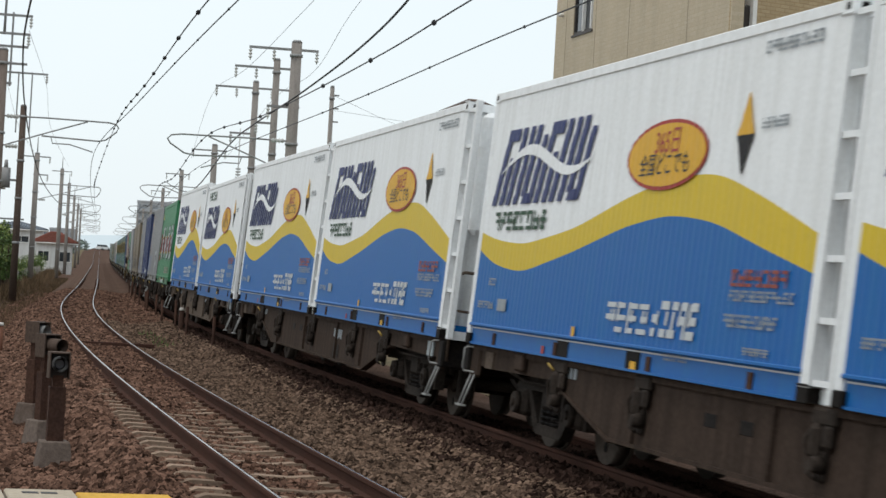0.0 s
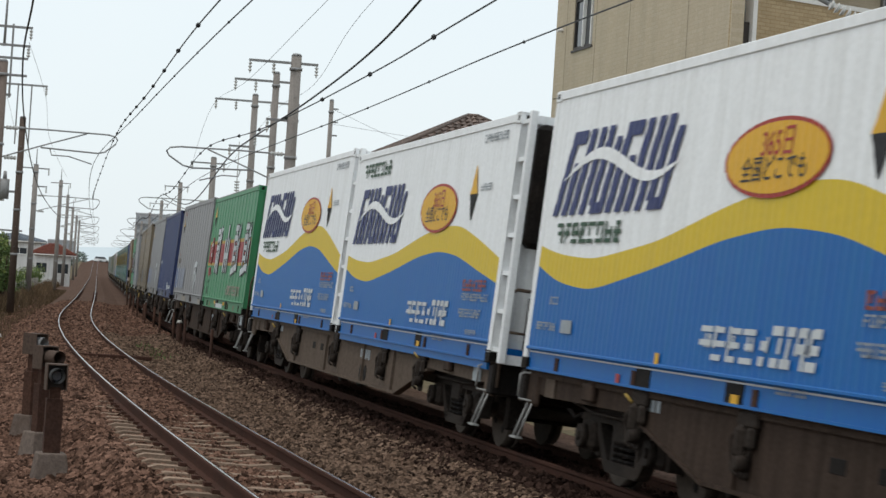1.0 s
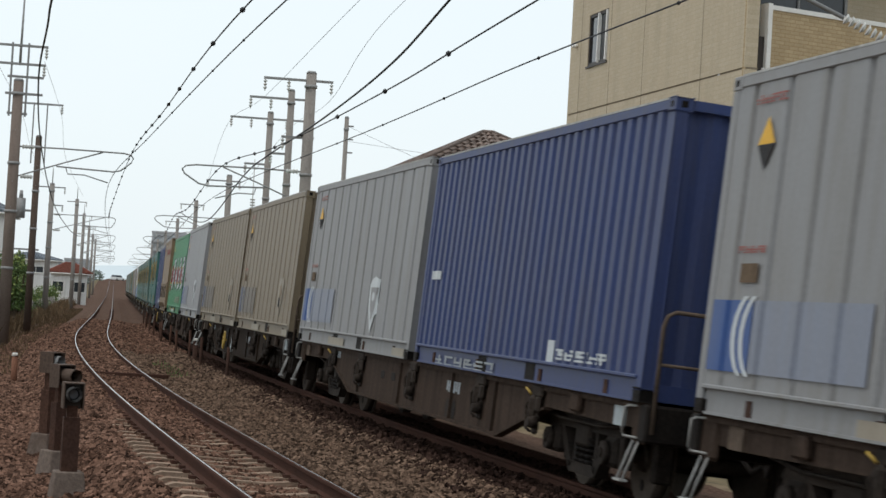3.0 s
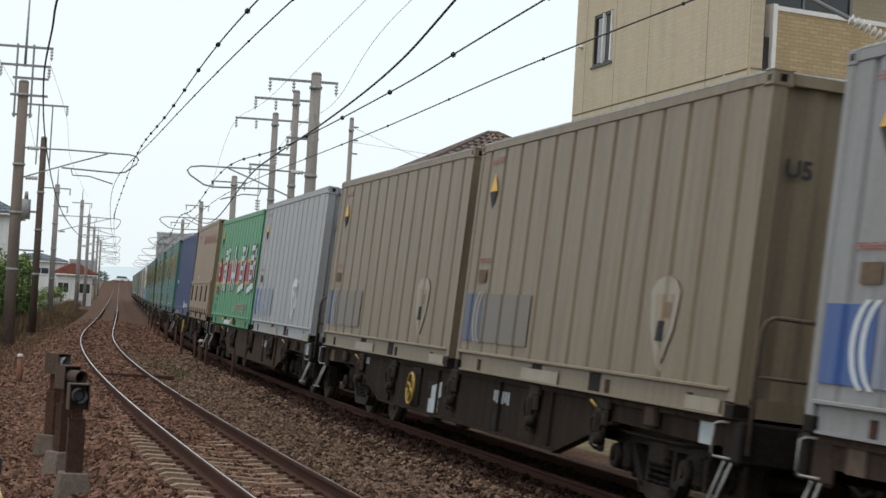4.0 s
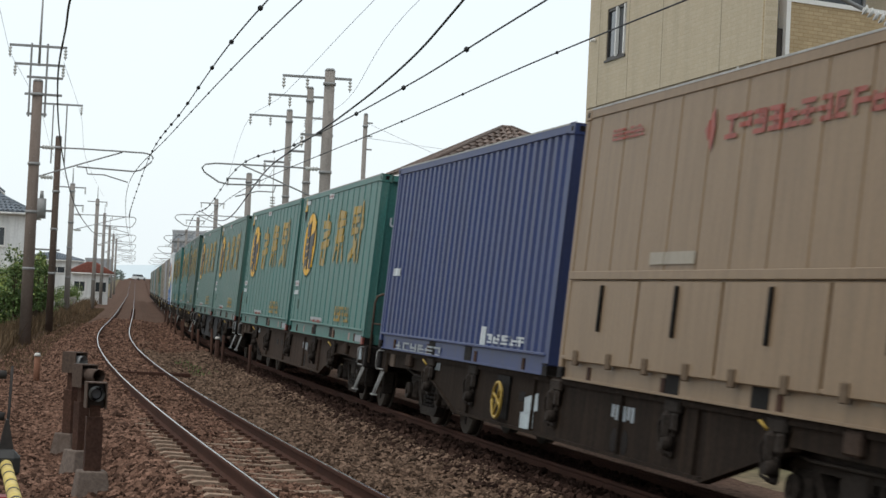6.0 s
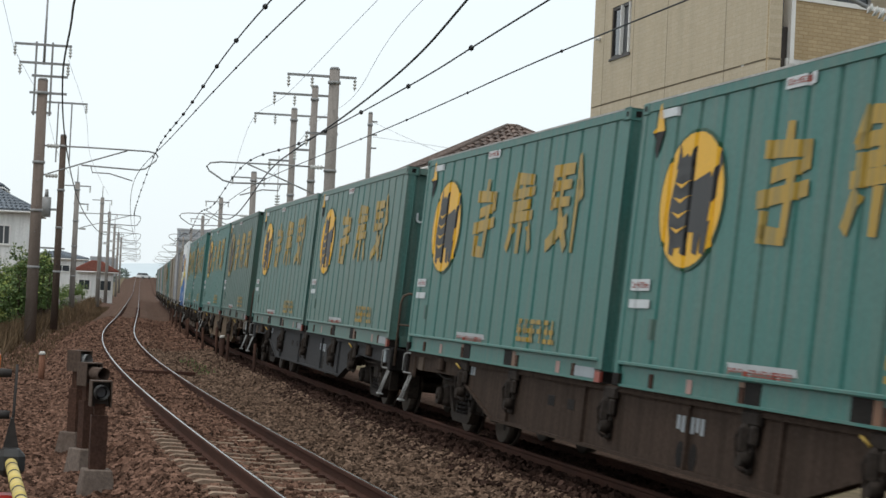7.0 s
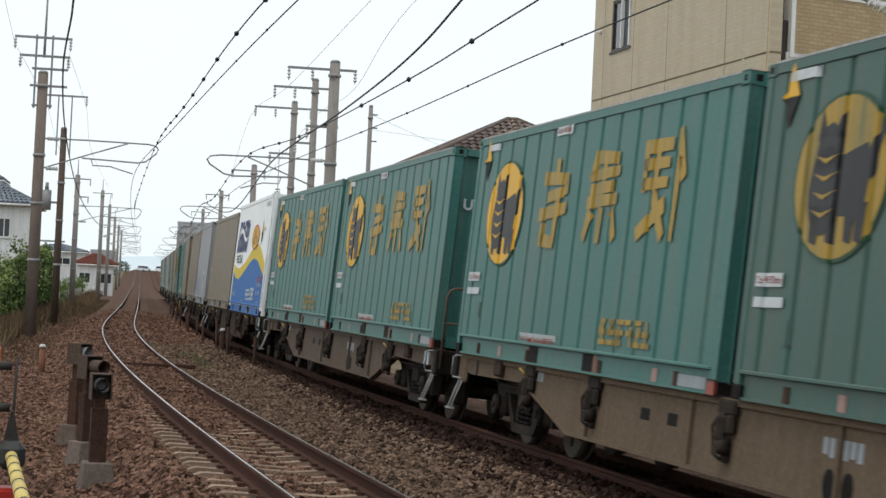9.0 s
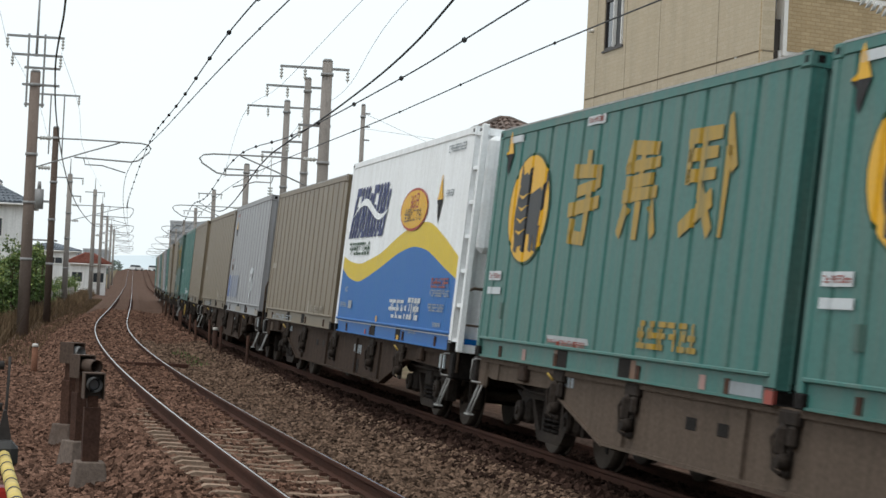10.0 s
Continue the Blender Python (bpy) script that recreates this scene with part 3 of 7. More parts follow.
def writing(name, lines, size, mat, parent, skin, u, v, out=0.012, lean=0.0, label=""):
    """Readable words on the near side, centred at (u, v)."""
    cu = bpy.data.curves.new(name, "FONT")
    cu.body, cu.size, cu.align_x, cu.align_y = lines, size, "CENTER", "CENTER"
    cu.shear, cu.offset = lean, size * 0.006
    tmp = bpy.data.objects.new(name, cu)
    scene.collection.objects.link(tmp)
    me = bpy.data.meshes.new_from_object(tmp.evaluated_get(bpy.context.evaluated_depsgraph_get()))
    bpy.data.objects.remove(tmp)
    me.materials.clear()
    me.materials.append(mat)
    ob = new(name, me)
    ob.parent = parent
    p = skin.point(u, v, out)
    ob.matrix_basis = Matrix.Translation((p.x, HALF + out, p.z)) @ pose(0, 0, 0, 90, 0, 180)
    return tagged(ob, label)


def scatter_bars(u0, u1, v0, v1, n, seed):
    """A line of writing too small to read: uneven plain bars."""
    return glyphs(u0, v0, u1 - u0, v1 - v0, int(n * 1.4) + 1, seed, 0.0, 0.2)


def glyphs(u0, v0, w, h, n, seed, lean=0.0, thick=0.2):
    """A row of n cells of plain crossing bars that stand in for painted writing."""
    r = random.Random(seed)
    out, pitch = [], w / n
    for i in range(n):
        a, cw = u0 + i * pitch, pitch * 0.86
        cell = []
        for y in r.sample((0.0, 0.4, 0.8), r.choice((2, 2, 3))):
            x0 = r.choice((0.0, 0.0, 0.25))
            cell.append((x0, r.choice((0.8, 1.0, 1.0)), y, y + thick))
        for x in r.sample((0.05, 0.4, 0.75), r.choice((1, 2, 2))):
            y0 = r.choice((0.0, 0.0, 0.35))
            cell.append((x, x + thick, y0, r.choice((0.75, 1.0))))
        out += block(a, v0, cw, h, cell, lean)
    return out


def brushed(u, v, w, h, strokes, lean=0.0):
    """Broad slanting bars: each from (x0, y0) to (x1, y1) of a cell, with its thickness."""
    out = []
    for x0, y0, x1, y1, k in strokes:
        a, b = Vector((u + w * x0 + lean * y0, v + h * y0)), Vector((u + w * x1 + lean * y1, v + h * y1))
        d = (b - a).normalized()
        n = Vector((-d.y, d.x)) * k * 0.5
        a, b = a - d * k * 0.3, b + d * k * 0.3
        out.append([tuple(a - n), tuple(b - n * 0.85), tuple(b + n * 0.85), tuple(a + n)])
    return out


# stroke-like bars that stand in for painted signs
SIGN_A = [(.5, .86, .5, 1, .17), (.05, .84, .9, .8, .15), (.9, .82, .92, .66, .14), (.2, .6, .85, .66, .13), (.0, .4, .95, .46, .15), (.62, .64, .6, .12, .17), (.1, .1, .6, .06, .15), (.12, .26, .12, .1, .13)]
SIGN_B = [(.3, .94, .85, .9, .14), (.2, .96, .1, .74, .14), (.1, .74, .92, .76, .12), (.14, .58, .8, .6, .13), (.08, .44, .92, .46, .13), (.5, .9, .48, .46, .13), (.16, .3, .06, .08, .17), (.5, .32, .5, .04, .17), (.84, .3, .96, .06, .17)]
SIGN_C = [(.8, 1, .98, .6, .17), (.84, .72, .84, 0, .18), (.0, .92, .64, .92, .14), (.02, .74, .6, .74, .12), (.02, .54, .6, .54, .12), (.04, .8, .04, .5, .13), (.34, .92, .32, .42, .13), (.32, .42, .62, .02, .17), (.58, .3, .02, .04, .17)]
SIGN_D = [(.8, 1, .76, .86, .15), (.6, .8, .98, .8, .14), (.76, .8, .76, 0, .16), (.0, .94, .5, .94, .14), (.04, .76, .46, .76, .14), (.02, .56, .5, .56, .13), (.04, .4, .04, .02, .15), (.48, .4, .48, .02, .15), (.02, .22, .5, .22, .12), (.26, .5, .26, .04, .11)]
SIGN_E = [(.5, 1, .5, .06, .2), (.08, .7, .1, .04, .18), (.92, .7, .9, .04, .18), (.2, .36, .8, .36, .15)]
SIGN_F = [(.92, .95, .8, .8, .16), (.96, .64, .76, .58, .14), (.84, .56, .9, .2, .15), (.98, .1, .6, .1, .15), (.6, .08, .0, .0, .16), (.1, .96, .6, .96, .13), (.34, .94, .34, .78, .13), (.06, .74, .6, .74, .13), (.06, .52, .6, .52, .11), (.06, .3, .6, .3, .11), (.06, .74, .1, .2, .14), (.58, .74, .58, .24, .14)]

WAVE_U = np.array([0.0, 0.9, 2.0, 3.7, 5.2, 6.3, 7.35, 8.4, 9.4])
WAVE_TOP = np.array([0.475, 0.43, 0.412, 0.467, 0.562, 0.612, 0.613, 0.53, 0.435])
WAVE_LOW = np.array([0.415, 0.335, 0.308, 0.385, 0.468, 0.500, 0.475, 0.40, 0.335])
_fine = np.linspace(0, 9.4, 189)


def smooth_curve(u, v):
    y = np.interp(_fine, u, v)
    pad = np.concatenate([2 * y[0] - y[1:15][::-1], y, 2 * y[-1] - y[-15:-1][::-1]])
    k = np.hanning(29)
    return np.convolve(pad, k / k.sum(), "valid")


WAVE_TOP, WAVE_LOW = smooth_curve(WAVE_U, WAVE_TOP), smooth_curve(WAVE_U, WAVE_LOW)


def shell(length, height, mats, skin, sill, bands=None, end_mat=None, name="freight_container"):
    """A container as an Empty with its floor, walls, roof, posts and castings. bands(u): heights between the materials."""
    c = new(name)
    body, frame = mats[0], sill
    end_mat = end_mat or body
    bm = bmesh.new()
    cols = columns(skin, 0.1, length - 0.1, step=0.1 if len(mats) == 3 else 0)
    lv = bands or (lambda u: [])
    n = len(lv(1.0)) + 1
    for i in range(n):
        strip(bm, skin, cols, lambda u, i=i: ([0.215] + lv(u) + [height - 0.1])[i], lambda u, i=i: ([0.215] + lv(u) + [height - 0.1])[i + 1], -0.01, i)
    bmesh.ops.remove_doubles(bm, verts=bm.verts, dist=1e-4)
    side = part("side_wall", bm, list(mats), c)
    bm = bmesh.new()
    strip(bm, skin, columns(skin, 0.1, length - 0.1), lambda u: 0.215, lambda u: height - 0.1, -0.01, 0, -1)
    part("side_wall", bm, body, c)
    h = length / 2
    bm = bmesh.new()
    add_box(bm, -h + 0.06, h - 0.06, -HALF + 0.05, HALF - 0.05, height - 0.08, height - 0.03)
    for i in range(12):
        x = -h + 0.5 + i * (length - 1) / 11
        add_box(bm, x - 0.05, x + 0.05, -HALF + 0.12, HALF - 0.12, height - 0.03, height - 0.015)
    part("roof", bm, body, c)
    boxed("floor", -h + 0.08, h - 0.08, -HALF + 0.06, HALF - 0.06, 0.1, 0.16, black_iron, c)
    for sx in (-1, 1):
        bm = bmesh.new()
        x0 = sx * (h - 0.07)
        prev = None
        for i in range(33):
            y = -HALF + 0.1 + i * (2 * HALF - 0.2) / 32
            d = 0.035 if i % 4 in (1, 2) else 0.0
            cur = (bm.verts.new((x0 - sx * d, y, 0.17)), bm.verts.new((x0 - sx * d, y, height - 0.1)))
            if prev:
                bm.faces.new((prev[0], cur[0], cur[1], prev[1]) if sx > 0 else (prev[0], prev[1], cur[1], cur[0]))
            prev = cur
        part("end_wall", bm, end_mat, c)
        for sy in (-1, 1):
            bm = bmesh.new()
            add_box(bm, sx * h - sx * 0.13, sx * h, sy * HALF - sy * 0.12, sy * HALF, 0.11, height - 0.11, bev=0.012)
            post = part("corner_post", bm, end_mat if end_mat is not paint["white"] else body, c)
            for z in (0.0, height - 0.118):
                bm = bmesh.new()
                add_box(bm, sx * (h + 0.004) - sx * 0.175, sx * (h + 0.004), sy * (HALF + 0.004) - sy * 0.16, sy * (HALF + 0.004), z, z + 0.118, bev=0.01)
                add_box(bm, sx * h - sx * 0.12, sx * h - sx * 0.055, sy * (HALF - 0.05), sy * (HALF + 0.0065), z + 0.035, z + 0.085, mat=1)
                add_box(bm, sx * (h - 0.05), sx * (h + 0.0065), sy * (HALF - 0.11), sy * (HALF - 0.05), z + 0.03, z + 0.09, mat=1)
                part("corner_casting", bm, [mats[-1] if z else black_iron, black_iron], post)
        for z0, z1, nm in ((0.02, 0.17, "bottom_rail"), (height - 0.1, height - 0.01, "top_rail")):
            bm = bmesh.new()
            add_box(bm, sx * (h - 0.1), sx * (h - 0.01), -HALF + 0.17, HALF - 0.17, z0, z1)
            part("end_" + nm, bm, frame, c)
    for sy in (-1, 1):
        bm = bmesh.new()
        add_box(bm, -h + 0.132, h - 0.132, sy * (HALF - 0.1), sy * (HALF - 0.034), 0.0, 0.2)
        add_box(bm, -h + 0.132, h - 0.132, sy * (HALF - 0.1), sy * (HALF + 0.014), 0.2, 0.235, bev=0.008)
        add_box(bm, -h + 0.178, h - 0.178, sy * (HALF - 0.1), sy * (HALF - 0.01), 0.0, 0.022)
        part("bottom_rail", bm, frame, c)
        boxed("top_rail", -h + 0.178, h - 0.178, sy * (HALF - 0.08), sy * (HALF + 0.002), height - 0.1, height - 0.005, frame, c, bev=0.008)
    if end_mat is not paint["white"]:
        # thin pale strip along the near roof edge
        boxed("roof_edge", -h + 0.18, h - 0.18, HALF - 0.045, HALF + 0.005, height - 0.012, height + 0.006, roof_edge_pale, c)
    for x in (1.12, -0.94):
        bm = bmesh.new()
        add_box(bm, x - 0.18, x + 0.18, HALF - 0.06, HALF - 0.028, 0.012, 0.195)
        part("fork_pocket", bm, black_iron, c)
    for x in (-3.6, -1.35, 1.35, 3.6):
        boxed("lock_plate", x - 0.05, x + 0.05, HALF - 0.06, HALF - 0.02, 0.025, 0.15, rust_post, c)
    return c, side


def end_writing(c, text, length, height, mat):
    cu = bpy.data.curves.new("code", "FONT")
    cu.body, cu.size, cu.offset = text, 0.195, 0.005
    tmp = bpy.data.objects.new("code", cu)
    scene.collection.objects.link(tmp)
    me = bpy.data.meshes.new_from_object(tmp.evaluated_get(bpy.context.evaluated_depsgraph_get()))
    bpy.data.objects.remove(tmp)
    me.materials.clear()
    me.materials.append(mat)
    ob = new("code_letters", me)
    ob.parent = c
    ob.matrix_basis = Matrix.Translation((-length / 2 + 0.06, HALF - 0.2, height - 0.8)) @ pose(0, 0, 0, 90, 0, -90)


def warning_mark(side, skin, u, v, r=0.24, top="orange_yellow"):
    m = marking("warning_mark", skin, [[(u - 0.17, v), (u + 0.17, v), (u, v + r * 1.35)]], paint[top], side)
    marking("warning_mark", skin, [[(u - 0.17, v), (u, v - r * 1.25), (u + 0.17, v)]], paint["frame_grey"], side)


def reefer(low=False):
    L, H = 9.4, 2.70 if low else 2.82
    skin = Skin(L, 0.135, 0.05, 0.0035)

    def wave(u):
        out = []
        for line in (WAVE_LOW, WAVE_TOP):
            v, least = float(np.interp(u + 0.15, _fine, line)), float(min(line))
            out.append(((least + 0.83 * (v - least) if low else v) - 0.02) * H)
        return out
    c, side = shell(L, H, [paint["reefer_blue"], paint["reefer_yellow"], paint["white"]], skin, paint["reefer_blue"], wave, paint["white"], "reefer_container")
    for ob in list(c.children):
        if ob.name.startswith("top_rail") or ob.name.startswith("roof") or ob.name.startswith("end_top"):
            ob.data.materials[0] = paint["white"]
        if ob.name.startswith("corner_post"):
            ob.data.materials[0] = paint["white"]
    tagged(c, "white refrigerated container with yellow wave over blue", "container", "containers of the train")
    # dark slanting bars with a white wave through them
    bars = []
    u, w = 0.55, 0.6
    for i, kind in enumerate((0, 1, 2, 3, 4, 5)):
        a = 0.4 + i * 0.54
        z0, z1, ln = (0.495 * H, 0.79 * H, 0.42) if low else (0.545 * H, 0.835 * H, 0.42)
        cell = ([(0, .3, 0, 1), (.3, .8, .84, 1), (.5, .8, 0, .62)], [(0, .3, 0, 1), (.52, .8, 0, 1)], [(0, .3, .1, 1), (.52, .8, 0, .86), (.12, .7, 0, .13)])[kind % 3]
        bars += block(a, z0, 0.56, z1 - z0, cell, ln)
    logo = marking("logo", skin, bars, paint["navy"], side, "slanting dark navy logo bars")
    bm = bmesh.new()
    mid = lambda u: H * ((0.648 if low else 0.695) + 0.035 * math.sin((u - 0.8) * 2 * math.pi / 3.3) * 1.6 + 0.01 * (u - 2))
    strip(bm, skin, columns(skin, 0.65, 3.95, 0.08), lambda u: mid(u) - 0.065 * math.sin(math.pi * (u - 0.6) / 3.4), lambda u: mid(u) + 0.065 * math.sin(math.pi * (u - 0.6) / 3.4), 0.008)
    part("logo_wave", bm, paint["white"], side)
    marking("lettering", skin, glyphs(0.62, (0.855 if low else 0.447) * H, 2.0, 0.2, 8, 11), paint["dark_green"], side, "small dark green sign bars")
    bv = 0.645 if low else 0.662
    marking("badge_rim", skin, [oval(5.92, bv * H, 1.0, 0.305)], paint["mark_red"], side, "red rim of the oval badge", 0.004)
    marking("badge", skin, [oval(5.92, bv * H, 0.955, 0.272)], paint["orange_yellow"], side, "orange-yellow oval badge", 0.008)
    writing("badge_writing", "365日", 0.26, paint["mark_red"], side, skin, 5.95, (bv + 0.035) * H, lean=0.1, label="red slogan numerals")
    writing("badge_writing", "全国どこでも", 0.21, paint["lettering_black"], side, skin, 5.92, (bv - 0.033) * H, lean=0.1, label="black slogan letters")
    warning_mark(side, skin, 7.68, 0.69 * H, 0.25)
    marking("stencil", skin, scatter_bars(7.9, 8.95, 0.905 * H, 0.94 * H, 7, 3), paint["lettering_grey"], side)
    marking("stencil", skin, scatter_bars(8.0, 8.5, 0.7 * H, 0.73 * H, 4, 4), paint["lettering_grey"], side)
    marking("sign", skin, glyphs(4.85, 0.115 * H, 1.15, 0.27, 4, 12, 0.04, 0.17) + glyphs(6.02, 0.115 * H, 1.1, 0.29, 5, 13, 0.06, 0.24), paint["lettering_white"], side, "white sign bars")
    marking("stencil", skin, scatter_bars(0.7, 1.0, 0.235 * H, 0.262 * H, 2, 5) + scatter_bars(0.35, 1.0, 0.145 * H, 0.172 * H, 5, 6) + [bar(1.15, 1.5, 0.14 * H, 0.185 * H)] + scatter_bars(6.4, 6.95, 0.05 * H, 0.082 * H, 5, 7) +
            scatter_bars(7.75, 9.0, 0.235 * H, 0.265 * H, 8, 8) + scatter_bars(7.7, 8.75, 0.165 * H, 0.2 * H, 8, 9) + scatter_bars(8.15, 8.65, 0.095 * H, 0.115 * H, 4, 10), paint["lettering_grey"], side)
    marking("stencil", skin, glyphs(7.75, 0.275 * H, 1.1, 0.13, 7, 14), paint["faded_red"], side, "faded red sign bars")
    marking("reflector", skin, [bar(3.9, 4.0, 0.08 * H, 0.115 * H), bar(5.6, 5.75, 0.005, 0.09)], paint["orange_yellow"], side, out=0.009)
    marking("reflector", skin, [bar(2.9, 3.0, 0.01, 0.1)], paint["mark_red"], side, out=0.009)
    marking("drip_edge", skin, [bar(0.15, 9.2, 0.062 * H, 0.067 * H)], paint["lettering_white"], side, out=0.007)
    if low:
        bm = bmesh.new()
        add_box(bm, -L / 2 + 0.2, L / 2 - 0.2, HALF - 0.1, HALF - 0.034, -0.085, -0.002)
        part("lower_skirt", bm, paint["reefer_blue"], c, "deep blue lower skirt")
    # service frame with a ladder and the cooling unit at the front end
    x = -L / 2
    ladder = bmesh.new()
    add_box(ladder, x - 0.36, x - 0.28, HALF - 0.09, HALF - 0.01, 0.0, H, bev=0.01)
    for i in range(7):
        z = 0.12 + i * (H - 0.25) / 6
        add_box(ladder, x - 0.28, x - 0.002, HALF - 0.075, HALF - 0.02, z, z + 0.045)
    add_box(ladder, x - 0.28, x - 0.003, HALF - 1.2, HALF - 0.1, 0.0, 0.1)
    part("ladder_frame", ladder, paint["white"], c, "white ladder frame at the end")
    bm = bmesh.new()
    add_box(bm, x - 0.27, x - 0.004, -1.05, 1.08, 1.25, H - 0.12, bev=0.06)
    unit = part("cooling_unit", bm, black_iron if low else paint["white"], c, "black cooling unit" if low else "white cooling unit")
    bm = bmesh.new()
    for i in range(9):
        add_box(bm, x - 0.295, x - 0.27, -0.8, 0.75, 1.5 + i * 0.12, 1.57 + i * 0.12)
    part("grille", bm, black_iron if low else paint["lettering_grey"], unit, "dark grille slats" if low else "grey grille slats")
    bm = bmesh.new()
    add_box(bm, x - 0.26, x - 0.004, -0.95, 0.9, 0.15, 0.75, bev=0.03)
    part("tank", bm, paint["frame_grey"], c)
    return c, L, H


def folded_box(colour, words, frame=None, pitch=0.66, groove=0.12, depth=0.032, L=9.35, H=2.66, name="freight_container"):
    skin = Skin(L, pitch, groove, depth)
    c, side = shell(L, H, [paint[colour]], skin, paint[frame or colour], None, None, name)
    tagged(c, words, "container", "containers of the train")
    return c, side, skin, L, H


def parcel_box(colour="teal", words="teal ribbed container with yellow signs and oval badge"):
    c, side, skin, L, H = folded_box(colour, words, pitch=0.6, groove=0.1, depth=0.028, L=9.3)
    by = paint["teal_yellow" if colour == "faded_teal" else "orange_yellow"]
    marking("badge_rim", skin, [oval(1.65, 0.635 * H, 0.85, 0.625)], paint["dark_green"], side, "dark rim of the badge", 0.003)
    marking("badge", skin, [oval(1.65, 0.635 * H, 0.81, 0.595)], by, side, "yellow oval badge", 0.006)
    figure = [oval(1.42, 0.6 * H, 0.3, 0.33, 18), [(1.16, 0.66 * H), (1.68, 0.66 * H), (1.62, 0.76 * H), (1.46, 0.79 * H), (1.26, 0.77 * H)], [(1.2, 0.74 * H), (1.38, 0.75 * H), (1.25, 0.83 * H)], [(1.48, 0.75 * H), (1.65, 0.74 * H), (1.63, 0.82 * H)],
              [(1.6, 0.53 * H), (2.12, 0.52 * H), (2.2, 0.66 * H), (2.1, 0.72 * H), (1.65, 0.69 * H)], [(2.05, 0.66 * H), (2.2, 0.62 * H), (2.38, 0.75 * H), (2.3, 0.78 * H)]]
    figure += [[(x, 0.56 * H), (x + 0.02, 0.46 * H), (x + 0.15, 0.45 * H), (x + 0.2, 0.56 * H)] for x in (1.2, 1.5, 1.82, 2.0)]
    marking("badge_figure", skin, figure, paint["lettering_black"], side, "plain black figure on the badge", 0.010)
    marking("badge_stripe", skin, [[(1.2, v * H), (1.4, (v - 0.025) * H), (1.62, v * H), (1.4, (v - 0.012) * H)] for v in (0.55, 0.6, 0.65, 0.7)], by, side, "thin yellow stripes", 0.014)
    yel = paint["teal_yellow"]
    for u, w, v, sign in ((3.25, 1.0, 0.475, SIGN_A), (4.95, 1.1, 0.49, SIGN_B), (6.75, 1.15, 0.5, SIGN_C)):
        marking("sign", skin, brushed(u, v * H, w, 0.34 * H, sign, 0.06), yel, side, "faded yellow painted sign bars")
    marking("sign", skin, glyphs(5.95, 0.115 * H, 1.6, 0.25, 6, 24), yel, side)
    warning_mark(side, skin, 0.55, 0.885 * H, 0.2)
    marking("stencil", skin, [bar(3.0, 4.45, 0.075 * H, 0.125 * H), bar(0.25, 0.8, 0.335 * H, 0.375 * H), bar(0.25, 0.85, 0.275 * H, 0.305 * H), bar(3.6, 4.2, 0.93 * H, 0.965 * H), bar(0.5, 1.1, 0.93 * H, 0.96 * H)], paint["lettering_white"], side, "small white plates")
    marking("stencil", skin, scatter_bars(3.05, 4.4, 0.09 * H, 0.11 * H, 9, 21) + scatter_bars(0.28, 0.78, 0.345 * H, 0.365 * H, 5, 22) + scatter_bars(3.65, 4.15, 0.94 * H, 0.958 * H, 4, 23), paint["faded_red"], side, out=0.008)
    marking("stencil", skin, [bar(8.3, 9.0, 0.012 * H, 0.05 * H)], paint["lettering_grey"], side, out=0.002)
    marking("reflector", skin, [bar(2.0, 2.14, 0.03, 0.15), bar(7.6, 7.75, 0.03, 0.15)], paint["faded_pink"], side, out=0.002)
    marking("reflector", skin, [bar(3.24, 3.36, 0.02, 0.19), bar(5.78, 5.92, 0.02, 0.19)], paint["rust_orange"], side, out=0.003)
    marking("data_plate", skin, [bar(0.9, 1.05, 0.17 * H, 0.24 * H)], paint["faded_teal"], side, out=0.006)
    end_writing(c, "UV51", L, H, paint["lettering_white"])
    bm = bmesh.new()
    add_box(bm, -L / 2 - 0.006, -L / 2 + 0.17, HALF - 0.02, HALF + 0.008, 0.0, 0.12)
    part("end_block", bm, paint["faded_red"], c, "dull red corner block")
    return c, L, H


